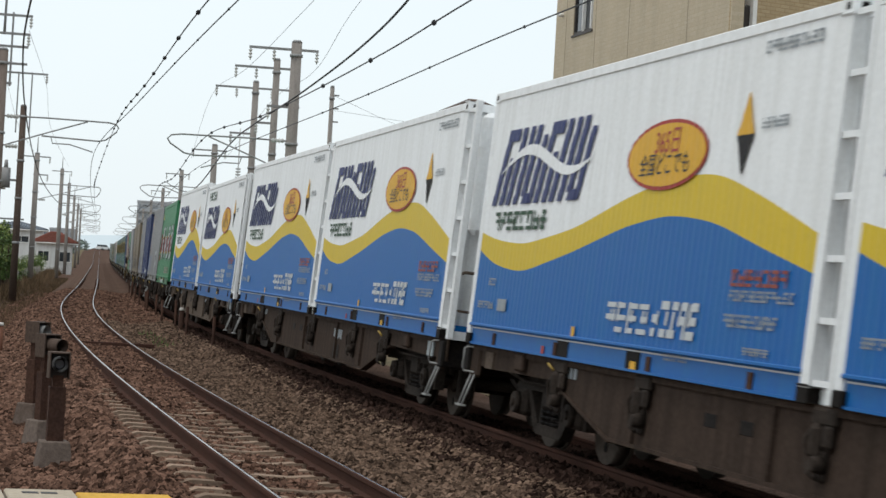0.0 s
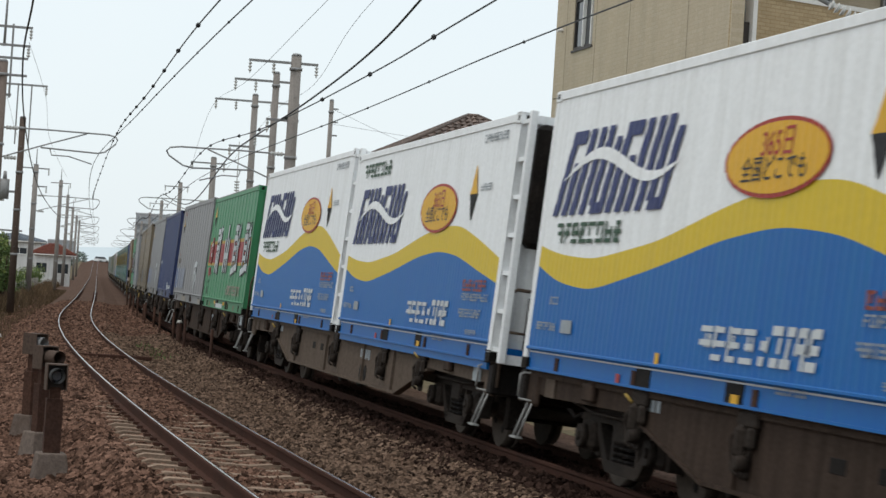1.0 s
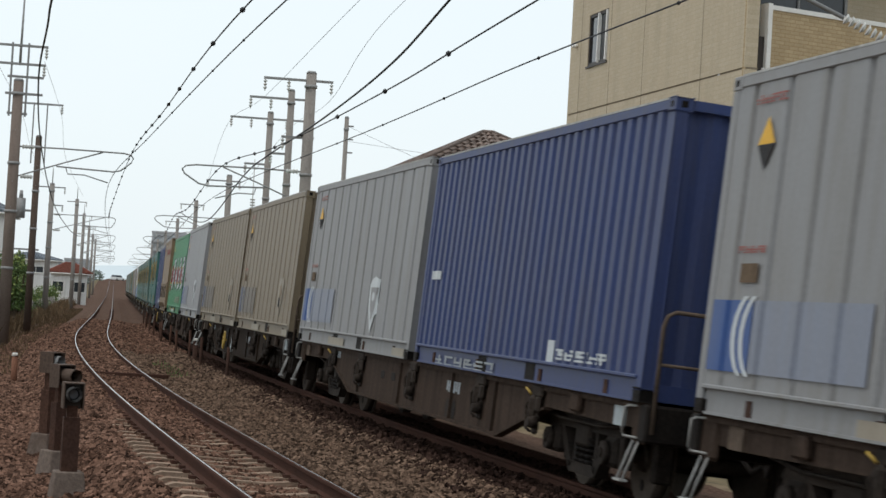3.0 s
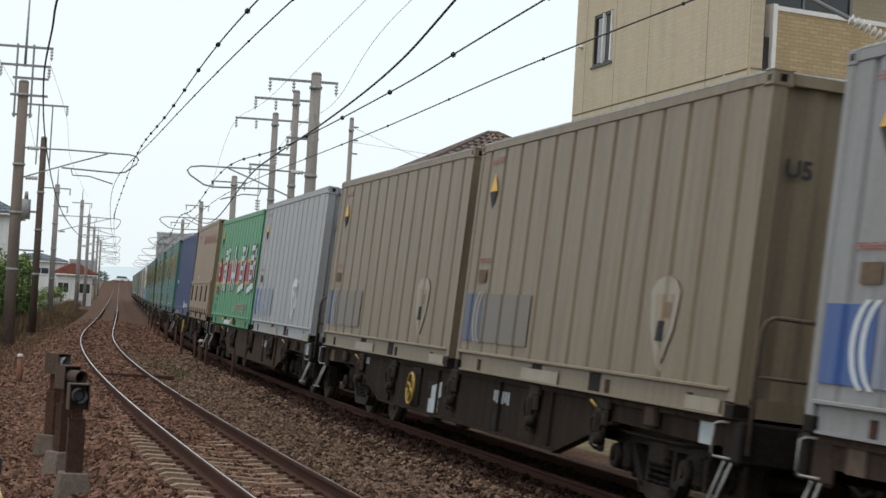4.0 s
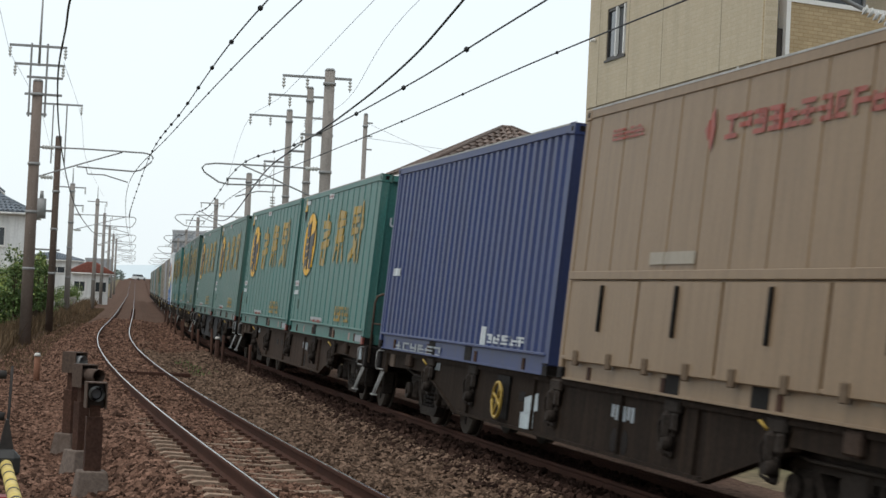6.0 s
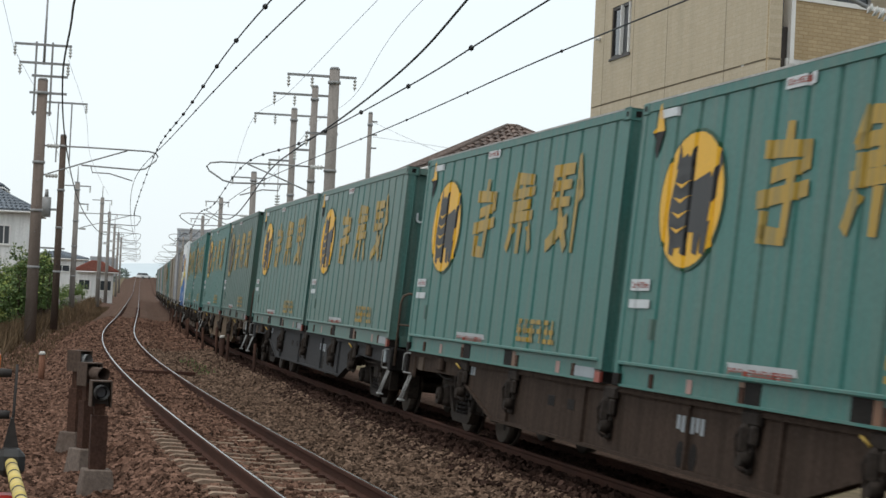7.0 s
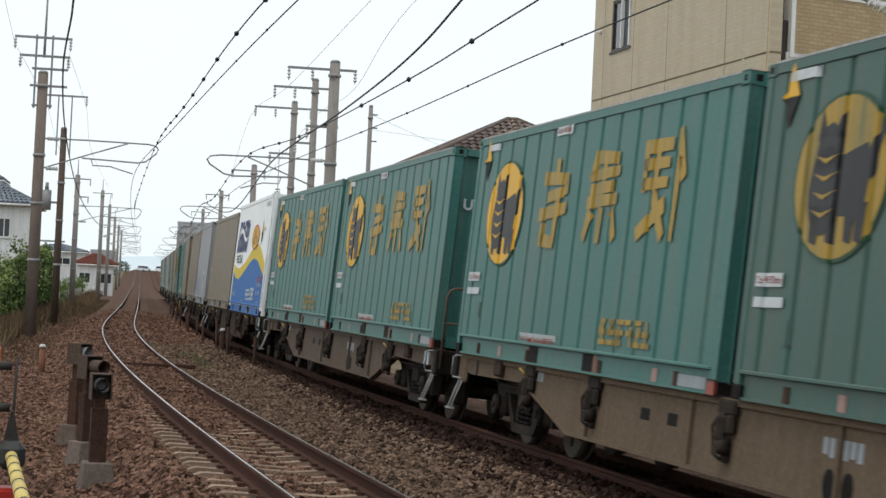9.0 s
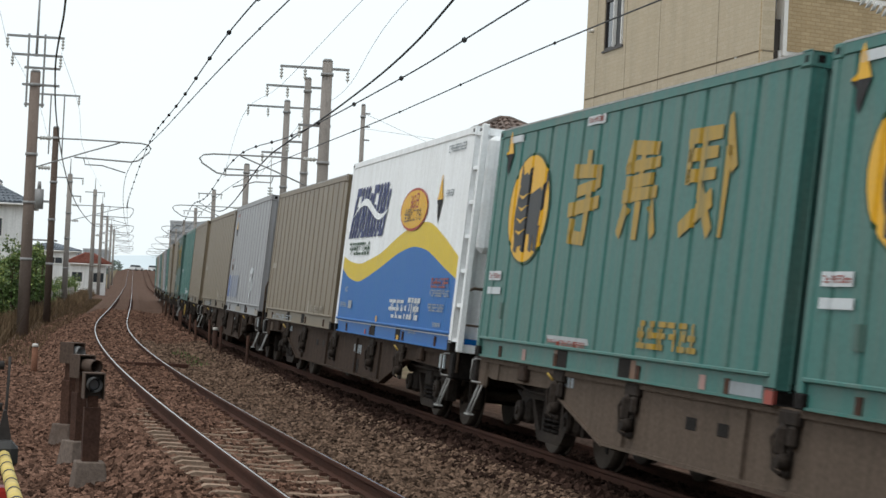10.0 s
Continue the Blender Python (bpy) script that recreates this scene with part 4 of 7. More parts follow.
def shield_box(colour, words):
    c, side, skin, L, H = folded_box(colour, words, H=2.7)
    marking("painted_panel", skin, [bar(0.16, 1.0, 0.13 * H, 0.335 * H)], paint["panel_blue" if colour == "brown" else "bright_panel"], side, "worn blue painted panel")
    marking("painted_panel", skin, [bar(1.02, 3.1, 0.13 * H, 0.335 * H)], paint["panel_faint" if colour == "brown" else "panel_faint_blue"], side, "faint bleached panel")
    pale = paint["emblem_pale" if colour == "brown" else "lettering_white"]
    arc = [[(0.72 + 0.35 * (1 - math.cos(a)) - 0.1 + o, 1.0 * H * (0.235 - 0.125 * math.sin(a - 0.0))) for a in (t, t + 0.32)] for t in np.arange(-1.1, 1.1, 0.32) for o in (0.0, 0.16)]
    marking("emblem", skin, [[a, b, (b[0] + 0.08, b[1]), (a[0] + 0.08, a[1])] for a, b in arc], pale, side, "pale curved stripes", 0.008)
    e = 1.3 if colour == "brown" else 0.35
    marking("emblem", skin, [[(5.77 + e, 0.36 * H), (5.91 + e, 0.395 * H), (6.15 + e, 0.41 * H), (6.39 + e, 0.395 * H), (6.53 + e, 0.36 * H), (6.45 + e, 0.24 * H), (6.15 + e, 0.1 * H), (5.85 + e, 0.24 * H)]], pale, side, "pale shield emblem")
    marking("emblem_core", skin, [[(5.91 + e, 0.35 * H), (6.39 + e, 0.35 * H), (6.33 + e, 0.25 * H), (6.15 + e, 0.165 * H), (5.97 + e, 0.25 * H)]], paint[colour] if colour != "brown" else paint["emblem_tan"], side, out=0.008)
    if colour == "brown":
        marking("emblem_core", skin, [bar(6.13 + e, 6.33 + e, 0.275 * H, 0.325 * H)], paint["rust_orange"], side, out=0.012)
        marking("emblem_core", skin, [[(6.02 + e, 0.2 * H), (6.2 + e, 0.2 * H), (6.16 + e, 0.265 * H), (6.06 + e, 0.265 * H)]], paint["frame_grey"], side, out=0.013)
    else:
        marking("emblem_core", skin, [oval(6.15 + e, 0.3 * H, 0.1, 0.07, 10)], pale, side, out=0.012)
    warning_mark(side, skin, 0.85, 0.78 * H, 0.16)
    marking("stencil", skin, scatter_bars(0.55, 1.15, 0.9 * H, 0.925 * H, 5, 31) + scatter_bars(0.5, 1.1, 0.47 * H, 0.49 * H, 5, 32), paint["faded_red"], side)
    marking("data_plate", skin, [bar(0.65, 1.0, 0.385 * H, 0.44 * H)], paint["frame_tan"], side, out=0.006)
    marking("stencil", skin, [bar(3.0, 4.4, 0.01, 0.14), bar(8.2, 9.0, 0.02, 0.13)], paint["emblem_pale"], side, out=0.013)
    end_writing(c, "U5", L, H, paint["frame_grey"])
    return c, L, H


def banded_box():
    L, H = 9.4, 2.64
    skin = Skin(L, 0.6, 0.1, 0.028)

    def bands(u):
        return [0.375 * H, 0.4 * H, 0.568 * H, 0.595 * H]
    c, side = shell(L, H, [paint[k] for k in ("green", "band_yellow", "band_red", "band_yellow", "green")], skin, paint["green"], bands)
    tagged(c, "bright green ribbed container with red and yellow band", "container", "containers of the train")
    for u, w, sign in ((2.1, 0.85, SIGN_D), (4.0, 0.95, SIGN_E), (5.95, 1.1, SIGN_F), (8.0, 1.1, SIGN_F)):
        big = [(x0, y0, x1, y1, k + 0.07) for x0, y0, x1, y1, k in sign]
        marking("sign_outline", skin, brushed(u, 0.32 * H, w, 0.38 * H, big), paint["lettering_black"], side, "dark outline of the sign bars")
        marking("sign", skin, brushed(u, 0.32 * H, w, 0.38 * H, sign), paint["lettering_white"], side, "white painted sign bars", 0.009)
    marking("badge_rim", skin, [oval(0.98, 0.51 * H, 0.28, 0.32)], paint["band_red"], side, "red oval badge", 0.009)
    marking("badge_rim", skin, [oval(0.98, 0.51 * H, 0.24, 0.28)], paint["emblem_pale"], side, out=0.012)
    marking("badge_rim", skin, [oval(0.98, 0.51 * H, 0.21, 0.25)], paint["band_red"], side, out=0.015)
    marking("badge", skin, [oval(0.98, 0.515 * H, 0.14, 0.17)], paint["lettering_white"], side, out=0.018)
    marking("badge", skin, [oval(0.98, 0.515 * H, 0.06, 0.09)], paint["band_red"], side, out=0.021)
    marking("badge", skin, [[(0.6, 0.35 * H), (1.0, 0.36 * H), (1.35, 0.3 * H), (0.75, 0.27 * H)]], paint["band_red"], side, out=0.008)
    warning_mark(side, skin, 0.75, 0.82 * H, 0.2)
    marking("stencil", skin, glyphs(5.4, 0.13 * H, 2.9, 0.2, 13, 41), paint["emblem_pale"], side, "pale sign bars")
    marking("stencil", skin, [bar(3.4, 4.9, 0.01, 0.12)], paint["lettering_white"], side, out=0.013)
    marking("stencil", skin, scatter_bars(0.5, 1.1, 0.215 * H, 0.24 * H, 5, 42) + [bar(0.7, 0.9, 0.12 * H, 0.18 * H)], paint["dark_green"], side)
    marking("reflector", skin, [bar(2.9, 3.25, 0.1, 0.17), bar(5.0, 5.35, 0.1, 0.17)], paint["orange_yellow"], side, out=0.014)
    marking("reflector", skin, [bar(1.75, 1.88, 0.02, 0.13), bar(7.3, 7.45, 0.02, 0.13), bar(3.2, 3.32, 0.0, 0.15)], paint["faded_red"], side, out=0.014)
    end_writing(c, "U5", L, H, paint["frame_grey"])
    return c, L, H


def plain_box(colour, words, pitch=0.29, groove=0.16, depth=0.035, H=2.66):
    c, side, skin, L, H = folded_box(colour, words, pitch=pitch, groove=groove, depth=depth, H=H)
    marking("stencil", skin, scatter_bars(6.6, 8.2, 0.1 * H, 0.14 * H, 7, 51) + [bar(6.3, 6.5, 0.08 * H, 0.17 * H), bar(0.5, 1.0, 0.4 * H, 0.44 * H)], paint["lettering_white" if colour != "brown" else "emblem_pale"], side, "small white stencil bars")
    marking("stencil", skin, scatter_bars(1.2, 4.2, 0.012, 0.13, 4, 52), paint["lettering_grey"], side, out=0.013)
    return c, L, H


def hinged_box():
    c, side, skin, L, H = folded_box("tan", "tan container with hinged lower side doors", pitch=0.75, groove=0.05, depth=0.012, L=9.25, H=2.75)
    marking("stencil", skin, glyphs(4.2, 0.79 * H, 4.2, 0.2, 13, 61), paint["faded_red"], side, "faded red sign bars")
    marking("stencil", skin, [[(3.7, 0.83 * H), (3.9, 0.9 * H), (3.95, 0.83 * H), (3.9, 0.76 * H)]] + scatter_bars(1.0, 2.0, 0.86 * H, 0.9 * H, 6, 62), paint["faded_red"], side)
    marking("data_plate", skin, [bar(2.6, 3.8, 0.415 * H, 0.455 * H), bar(7.6, 8.4, 0.06 * H, 0.1 * H)], paint["emblem_pale"], side, out=0.006)
    boxed("door_rail", -L / 2 + 0.15, L / 2 - 0.15, HALF - 0.01, HALF + 0.03, 0.365 * H, 0.395 * H, paint["tan"], c, bev=0.006)
    w = (L - 0.5) / 4
    for i in range(4):
        a = -L / 2 + 0.25 + i * w
        bm = bmesh.new()
        add_box(bm, a + 0.03, a + w - 0.03, HALF - 0.02, HALF + 0.022, 0.19, 0.36 * H, bev=0.01)
        door = part("side_door", bm, paint["tan"], c)
        bm = bmesh.new()
        add_box(bm, a + w / 2 - 0.03, a + w / 2 + 0.03, HALF + 0.02, HALF + 0.05, 0.5, 0.345 * H, bev=0.008)
        part("latch", bm, black_iron, door)
        for o in (0.3, 0.8):
            bm = bmesh.new()
            add_box(bm, a + w * o - 0.06, a + w * o + 0.06, HALF + 0.0, HALF + 0.045, 0.15, 0.3, bev=0.01)
            part("hinge", bm, paint["frame_tan"], door)
    return c, L, H


KINDS = {
    "reefer": reefer, "banded": banded_box, "hinged": hinged_box, "parcel": parcel_box,
    "parcel_worn": lambda: parcel_box("worn_teal", "weathered teal ribbed container with worn yellow signs"),
    "parcel_faded": lambda: parcel_box("faded_teal", "faded grey-green ribbed container with yellow signs"),
    "shield_grey": lambda: shield_box("grey", "weathered grey container with blue panel and pale shield"),
    "shield_pale": lambda: shield_box("pale_grey", "pale grey ribbed container with blue panel"),
    "shield_brown": lambda: shield_box("brown", "grimy brown container with blue panel and pale shield"),
    "low_reefer": lambda: reefer(True),
    "blue": lambda: plain_box("blue", "dark blue corrugated container with white stencil"),
    "light": lambda: plain_box("pale_grey", "light grey corrugated container, rain-streaked"),
    "brown": lambda: plain_box("brown", "grimy brown corrugated container", pitch=0.6, groove=0.1),
    "plain_teal": lambda: plain_box("teal", "teal corrugated container without signs")}
ORDER = ["reefer"] * 4 + ["low_reefer", "reefer"] + ["banded", "shield_grey", "blue", "shield_grey", "shield_brown", "shield_brown", "shield_pale", "banded", "hinged", "blue",
                          "parcel", "parcel", "parcel_worn", "parcel_worn", "parcel_faded", "parcel", "parcel", "parcel", "reefer", "brown", "shield_pale", "brown",
                          "brown", "plain_teal", "parcel_faded", "brown", "brown", "plain_teal", "light", "brown", "plain_teal", "light", "brown", "plain_teal"]
FIRST, LAST = -2, 19


# ---- wagons ----
def wheelset():
    bm = bmesh.new()
    for sy in (-1, 1):
        y = sy * 0.535
        add_tube(bm, (0, y - 0.0625, 0), (0, y + 0.0625, 0), 0.43, 0.43, 28)
        add_tube(bm, (0, y - sy * 0.0625, 0), (0, y - sy * 0.09, 0), 0.455, 0.455, 28)
        add_tube(bm, (0, y + sy * 0.06, 0), (0, y + sy * 0.12, 0), 0.14, 0.12, 14)
        for i in range(4):
            a = math.pi / 2 * i
            add_tube(bm, (0.26 * math.cos(a), y + sy * 0.055, 0.26 * math.sin(a)), (0.26 * math.cos(a), y + sy * 0.07, 0.26 * math.sin(a)), 0.06, 0.05, 8, 1)
    add_tube(bm, (0, -0.75, 0), (0, 0.75, 0), 0.07, 0.07, 12)
    return mesh_of("wheelset", bm, [wheel_steel, black_iron])


def build_wagon(tone, words):
    w = new("container_wagon")
    tagged(w, words, "wagon", "wagons of the train")
    fm = paint[tone]
    sill_poly = [(-9.55, 0.955), (-9.55, 0.74), (-8.6, 0.72), (-6.35, 0.74), (-4.5, 0.33), (4.5, 0.33), (6.35, 0.74), (8.6, 0.72), (9.55, 0.74), (9.55, 0.955)]
    for sy in (-1, 1):
        bm = bmesh.new()
        add_prism(bm, sill_poly, sy * 1.10, sy * 1.13)
        s = part("side_sill", bm, fm, w)
        bm = bmesh.new()
        add_box(bm, -9.55, 9.55, sy * 1.05, sy * 1.165, 0.9, 0.958)
        low = [(-6.35, 0.74), (-4.5, 0.33), (4.5, 0.33), (6.35, 0.74)]
        add_box(bm, -4.5, 4.5, sy * 1.06, sy * 1.16, 0.315, 0.35)
        for a, b in ((low[0], low[1]), (low[2], low[3])):
            add_prism(bm, [a, b, (b[0], b[1] - 0.03), (a[0], a[1] - 0.03)], sy * 1.06, sy * 1.16)
        part("flange", bm, fm, s)
        for x in (-4.3, -2.2, 0.9, 3.9):
            bm = bmesh.new()
            add_box(bm, x - 0.02, x + 0.02, sy * 1.13, sy * 1.165, 0.35, 0.9)
            part("stiffener", bm, fm, s)
        # no cut holes: black plates paint the shaded openings onto the sill
        for x in (1.45, 2.2) if sy > 0 else ():
            bm = bmesh.new()
            add_box(bm, x - 0.17, x + 0.12, 1.1, 1.134, 0.62, 0.76, bev=0.02)
            part("slot", bm, black_iron, s)
    bm = bmesh.new()
    for i in range(6):
        add_box(bm, -2.55 + i * 0.12, -2.47 + i * 0.12, 1.13, 1.135, 0.66 + 0.02 * (i % 2), 0.8)
    tagged(part("number", bm, paint["lettering_grey"], w, "grey number bars"), kind="stuff")
    bm = bmesh.new()
    for x in (-2.35, -2.02):
        add_tube(bm, (x, 1.128, 0.5), (x, 1.135, 0.5), 0.1, 0.1, 14)
    for v in bm.verts:
        v.co.z = 0.47 + (v.co.z - 0.5) * 1.15
    tagged(part("sling_mark", bm, black_iron, w), kind="stuff")
    bm = bmesh.new()
    for i in range(4):
        add_box(bm, 5.7 + i * 0.13, 5.78 + i * 0.13, 1.13, 1.136, 0.79, 0.89)
    tagged(part("number", bm, paint["lettering_grey"], w), kind="stuff")
    boxed("centre_sill", -9.6, 9.6, -0.3, 0.3, 0.6, 0.93, black_iron, w)
    for x in (-8.9, -7.1, -5.2, -2.6, 0, 2.6, 5.2, 7.1, 8.9):
        boxed("cross_beam", x - 0.09, x + 0.09, -1.09, 1.09, 0.76, 0.95, black_iron, w)
    boxed("air_tank", -2.0, -0.6, -0.9, -0.45, 0.4, 0.75, black_iron, w, bev=0.08)
    boxed("brake_cylinder", 1.4, 2.3, 0.5, 0.95, 0.4, 0.75, black_iron, w, bev=0.08)
    # container seats and hanging twist locks along the edge
    for x in (-6.1, -3.7, 0.0, 3.7, 6.1):
        bm = bmesh.new()
        add_box(bm, x - 0.19, x + 0.19, 1.13, 1.19, 0.82, 0.945, bev=0.02)
        add_box(bm, x - 0.16, x - 0.02, 1.14, 1.2, 0.66, 0.84, bev=0.03)
        add_box(bm, x + 0.0, x + 0.13, 1.14, 1.23, 0.58, 0.84, bev=0.04)
        add_box(bm, x - 0.06, x + 0.1, 1.13, 1.17, 0.44, 0.66, bev=0.02)
        add_tube(bm, (x - 0.02, 1.16, 0.56), (x - 0.02, 1.25, 0.56), 0.07, 0.05, 10)
        add_pipe(bm, [(x + 0.1, 1.17, 0.86), (x + 0.13, 1.24, 0.72), (x + 0.05, 1.24, 0.5), (x - 0.06, 1.22, 0.47)], 0.016)
        lock = part("container_lock", bm, bogie_grime, w)
        if abs(x) < 5:
            continue
        bm = bmesh.new()
        add_tube(bm, (x + 0.12, 1.2, 0.84), (x + 0.2, 1.24, 0.9), 0.014, 0.014, 6)
        part("lock_lever", bm, paint["hand_yellow"], lock, "worn yellow lever")
    for x in (-7.5, 7.5):
        boxed("container_seat", x - 0.14, x + 0.14, 1.13, 1.2, 0.76, 0.94, paint["frame_mid"], w, bev=0.02)
    for sx in (-1, 1):
        boxed("end_beam", sx * 9.6 - 0.1, sx * 9.6 + 0.1, -1.2, 1.2, 0.62, 0.95, black_iron, w, bev=0.02)
        bm = bmesh.new()
        add_box(bm, min(sx * 9.6, sx * 10.1), max(sx * 9.6, sx * 10.1), -0.1, 0.1, 0.75, 0.98, bev=0.03)
        add_box(bm, min(sx * 9.95, sx * 10.19), max(sx * 9.95, sx * 10.19), -0.16, 0.16, 0.68, 1.02, bev=0.04)
        part("coupler", bm, black_iron, w)
        bm = bmesh.new()
        add_pipe(bm, [(sx * 9.6, 0.35, 0.8), (sx * 9.85, 0.38, 0.62), (sx * 10.05, 0.33, 0.5), (sx * 10.18, 0.3, 0.56)], 0.025)
        part("brake_hose", bm, black_iron, w)
        for sy in (-1, 1):
            bm = bmesh.new()
            x = sx * 9.38
            add_pipe(bm, [(x - 0.02, sy * 1.12, 0.93), (x + 0.17, sy * 1.2, 0.92), (x + 0.2, sy * 1.23, 0.9), (x + 0.2, sy * 1.23, 0.68), (x + 0.17, sy * 1.22, 0.65), (x - 0.04, sy * 1.16, 0.65)], 0.012)
            for o in (0.0, 0.15):
                add_pipe(bm, [(x + o - 0.06, sy * 1.14, 0.66), (x + o + 0.0, sy * 1.24, 0.28)], 0.012)
            add_box(bm, x - 0.03, x + 0.18, min(sy * 1.2, sy * 1.27), max(sy * 1.2, sy * 1.27), 0.26, 0.28)
            part("step", bm, paint["step_grey"], w, "pale grey shunter's step")
            boxed("corner_plate", x - 0.2, x + 0.16, min(sy * 1.1, sy * 1.16), max(sy * 1.1, sy * 1.16), 0.6, 0.93, fm, w, bev=0.03)
            bm = bmesh.new()
            xo = sx * 9.72
            add_pipe(bm, [(xo, sy * 1.14, 0.7), (xo, sy * 1.15, 1.62), (xo, sy * 1.12, 1.72), (xo, sy * 1.05, 1.76), (xo, sy * 0.72, 1.76), (xo, sy * 0.66, 1.72), (xo, sy * 0.64, 1.62), (xo, sy * 0.63, 0.85)], 0.019)
            add_pipe(bm, [(xo, sy * 1.145, 1.3), (xo, sy * 0.64, 1.3)], 0.015)
            part("handrail", bm, paint["frame_dust"], w)
            boxed("end_plate", min(sx * 8.65, sx * 8.95), max(sx * 8.65, sx * 8.95), sy * 1.13 if sy > 0 else -1.15, 1.15 if sy > 0 else -1.13, 0.72, 0.92, worn_paper if sy > 0 and sx < 0 else paint["frame_dust"], w)
    if tone == "frame_brown":
        bm = bmesh.new()
        add_pipe(bm, [(2.2 + 0.2 * math.cos(a), 1.22, 0.6 + 0.2 * math.sin(a)) for a in [2 * math.pi * i / 20 for i in range(21)]], 0.02)
        for i in range(4):
            a = math.pi / 2 * i + 0.4
            add_tube(bm, (2.2, 1.21, 0.6), (2.2 + 0.2 * math.cos(a), 1.22, 0.6 + 0.2 * math.sin(a)), 0.016, 0.016, 6)
        add_tube(bm, (2.2, 1.12, 0.6), (2.2, 1.23, 0.6), 0.03, 0.03, 8)
        hub_box = bmesh.new()
        add_box(hub_box, 1.95, 2.5, 1.13, 1.16, 0.4, 0.88)
        part("brake_housing", hub_box, black_iron, w)
        for x0, z0, tilt in ((1.05, 0.62, 8), (1.17, 0.44, 5)):
            sheet = bmesh.new()
            add_box(sheet, -0.3, 0.24, 1.134, 1.138, -0.09, 0.1)
            ob = part("notice_sheet", sheet, worn_paper, w, "torn pale paper notice")
            ob.matrix_basis = Matrix.Translation((x0, 0, z0)) @ Matrix.Rotation(radians(tilt), 4, "Y")
        part("brake_wheel", bm, paint["hand_yellow"], w, "round yellow hand-brake wheel")
    for sx in (-1, 1):
        cx = sx * 7.1
        bm = bmesh.new()
        add_box(bm, cx - 0.22, cx + 0.22, -0.95, 0.95, 0.42, 0.66, bev=0.03)
        for o in (-0.95, 0.95):
            add_box(bm, cx + o * 0.5 - 0.04, cx + o * 0.5 + 0.04, -0.75, 0.75, 0.3, 0.4)
        bogie = part("bogie", bm, bogie_grime, w)
        for sy in (-1, 1):
            # cast side frame: top chord, sloping struts, dropped lower chord
            bm = bmesh.new()
            y0, y1 = sy * 0.8, sy * 0.92
            add_prism(bm, [(cx - 1.3, 0.58), (cx - 1.2, 0.68), (cx - 0.45, 0.74), (cx + 0.45, 0.74), (cx + 1.2, 0.68), (cx + 1.3, 0.58), (cx + 0.6, 0.58), (cx - 0.6, 0.58)], y0, y1)
            add_prism(bm, [(cx - 0.5, 0.26), (cx + 0.5, 0.26), (cx + 0.42, 0.15), (cx - 0.42, 0.15)], y0, y1)
            for k in (-1, 1):
                add_prism(bm, [(cx + k * 0.72, 0.58), (cx + k * 0.86, 0.58), (cx + k * 0.46, 0.17), (cx + k * 0.34, 0.22)], y0, y1)
                add_prism(bm, [(cx + k * 0.3, 0.58), (cx + k * 0.38, 0.58), (cx + k * 0.38, 0.24), (cx + k * 0.3, 0.24)], y0, sy * 0.9)
                add_prism(bm, [(cx + k * 1.12, 0.6), (cx + k * 1.24, 0.6), (cx + k * 1.22, 0.3), (cx + k * 1.14, 0.3)], y0, y1)
            part("side_frame", bm, bogie_grime, bogie)
            for a in (-0.95, 0.95):
                bm = bmesh.new()
                add_box(bm, cx + a - 0.17, cx + a + 0.17, min(sy * 0.82, sy * 0.98), max(sy * 0.82, sy * 0.98), 0.3, 0.58, bev=0.05)
                add_tube(bm, (cx + a, sy * 0.98, 0.43), (cx + a, sy * 1.04, 0.43), 0.12, 0.11, 14)
                add_tube(bm, (cx + a, sy * 1.04, 0.43), (cx + a, sy * 1.06, 0.43), 0.05, 0.04, 8)
                part("axle_box", bm, bogie_grime, bogie)
            for o in (-0.19, 0.0, 0.19):
                bm = bmesh.new()
                for i in range(5):
                    add_tube(bm, (cx + o, sy * 0.86, 0.27 + i * 0.055), (cx + o, sy * 0.86, 0.3 + i * 0.055), 0.085, 0.085, 10)
                part("spring", bm, black_iron, bogie)
            for k in (-1, 1):
                bm = bmesh.new()
                add_box(bm, cx + k * 1.42 - 0.05, cx + k * 1.42 + 0.05, min(sy * 0.5, sy * 0.68), max(sy * 0.5, sy * 0.68), 0.22, 0.62, bev=0.02)
                add_tube(bm, (cx + k * 1.42, 0, 0.62), (cx + k * 1.42, sy * 0.66, 0.6), 0.03, 0.03, 8)
                part("brake_block", bm, bogie_grime, bogie)
            bm = bmesh.new()
            add_pipe(bm, [(cx - 1.4, sy * 0.98, 0.7), (cx - 0.7, sy * 1.0, 0.66), (cx + 0.7, sy * 1.0, 0.66), (cx + 1.4, sy * 0.98, 0.72)], 0.018)
            part("brake_rod", bm, bogie_grime, bogie)
    for x in (-8.05, -6.15, 6.15, 8.05):
        ob = new("wheelset", WHEELS)
        ob.parent = w
        ob.location = (x, 0, 0.43)
    return w


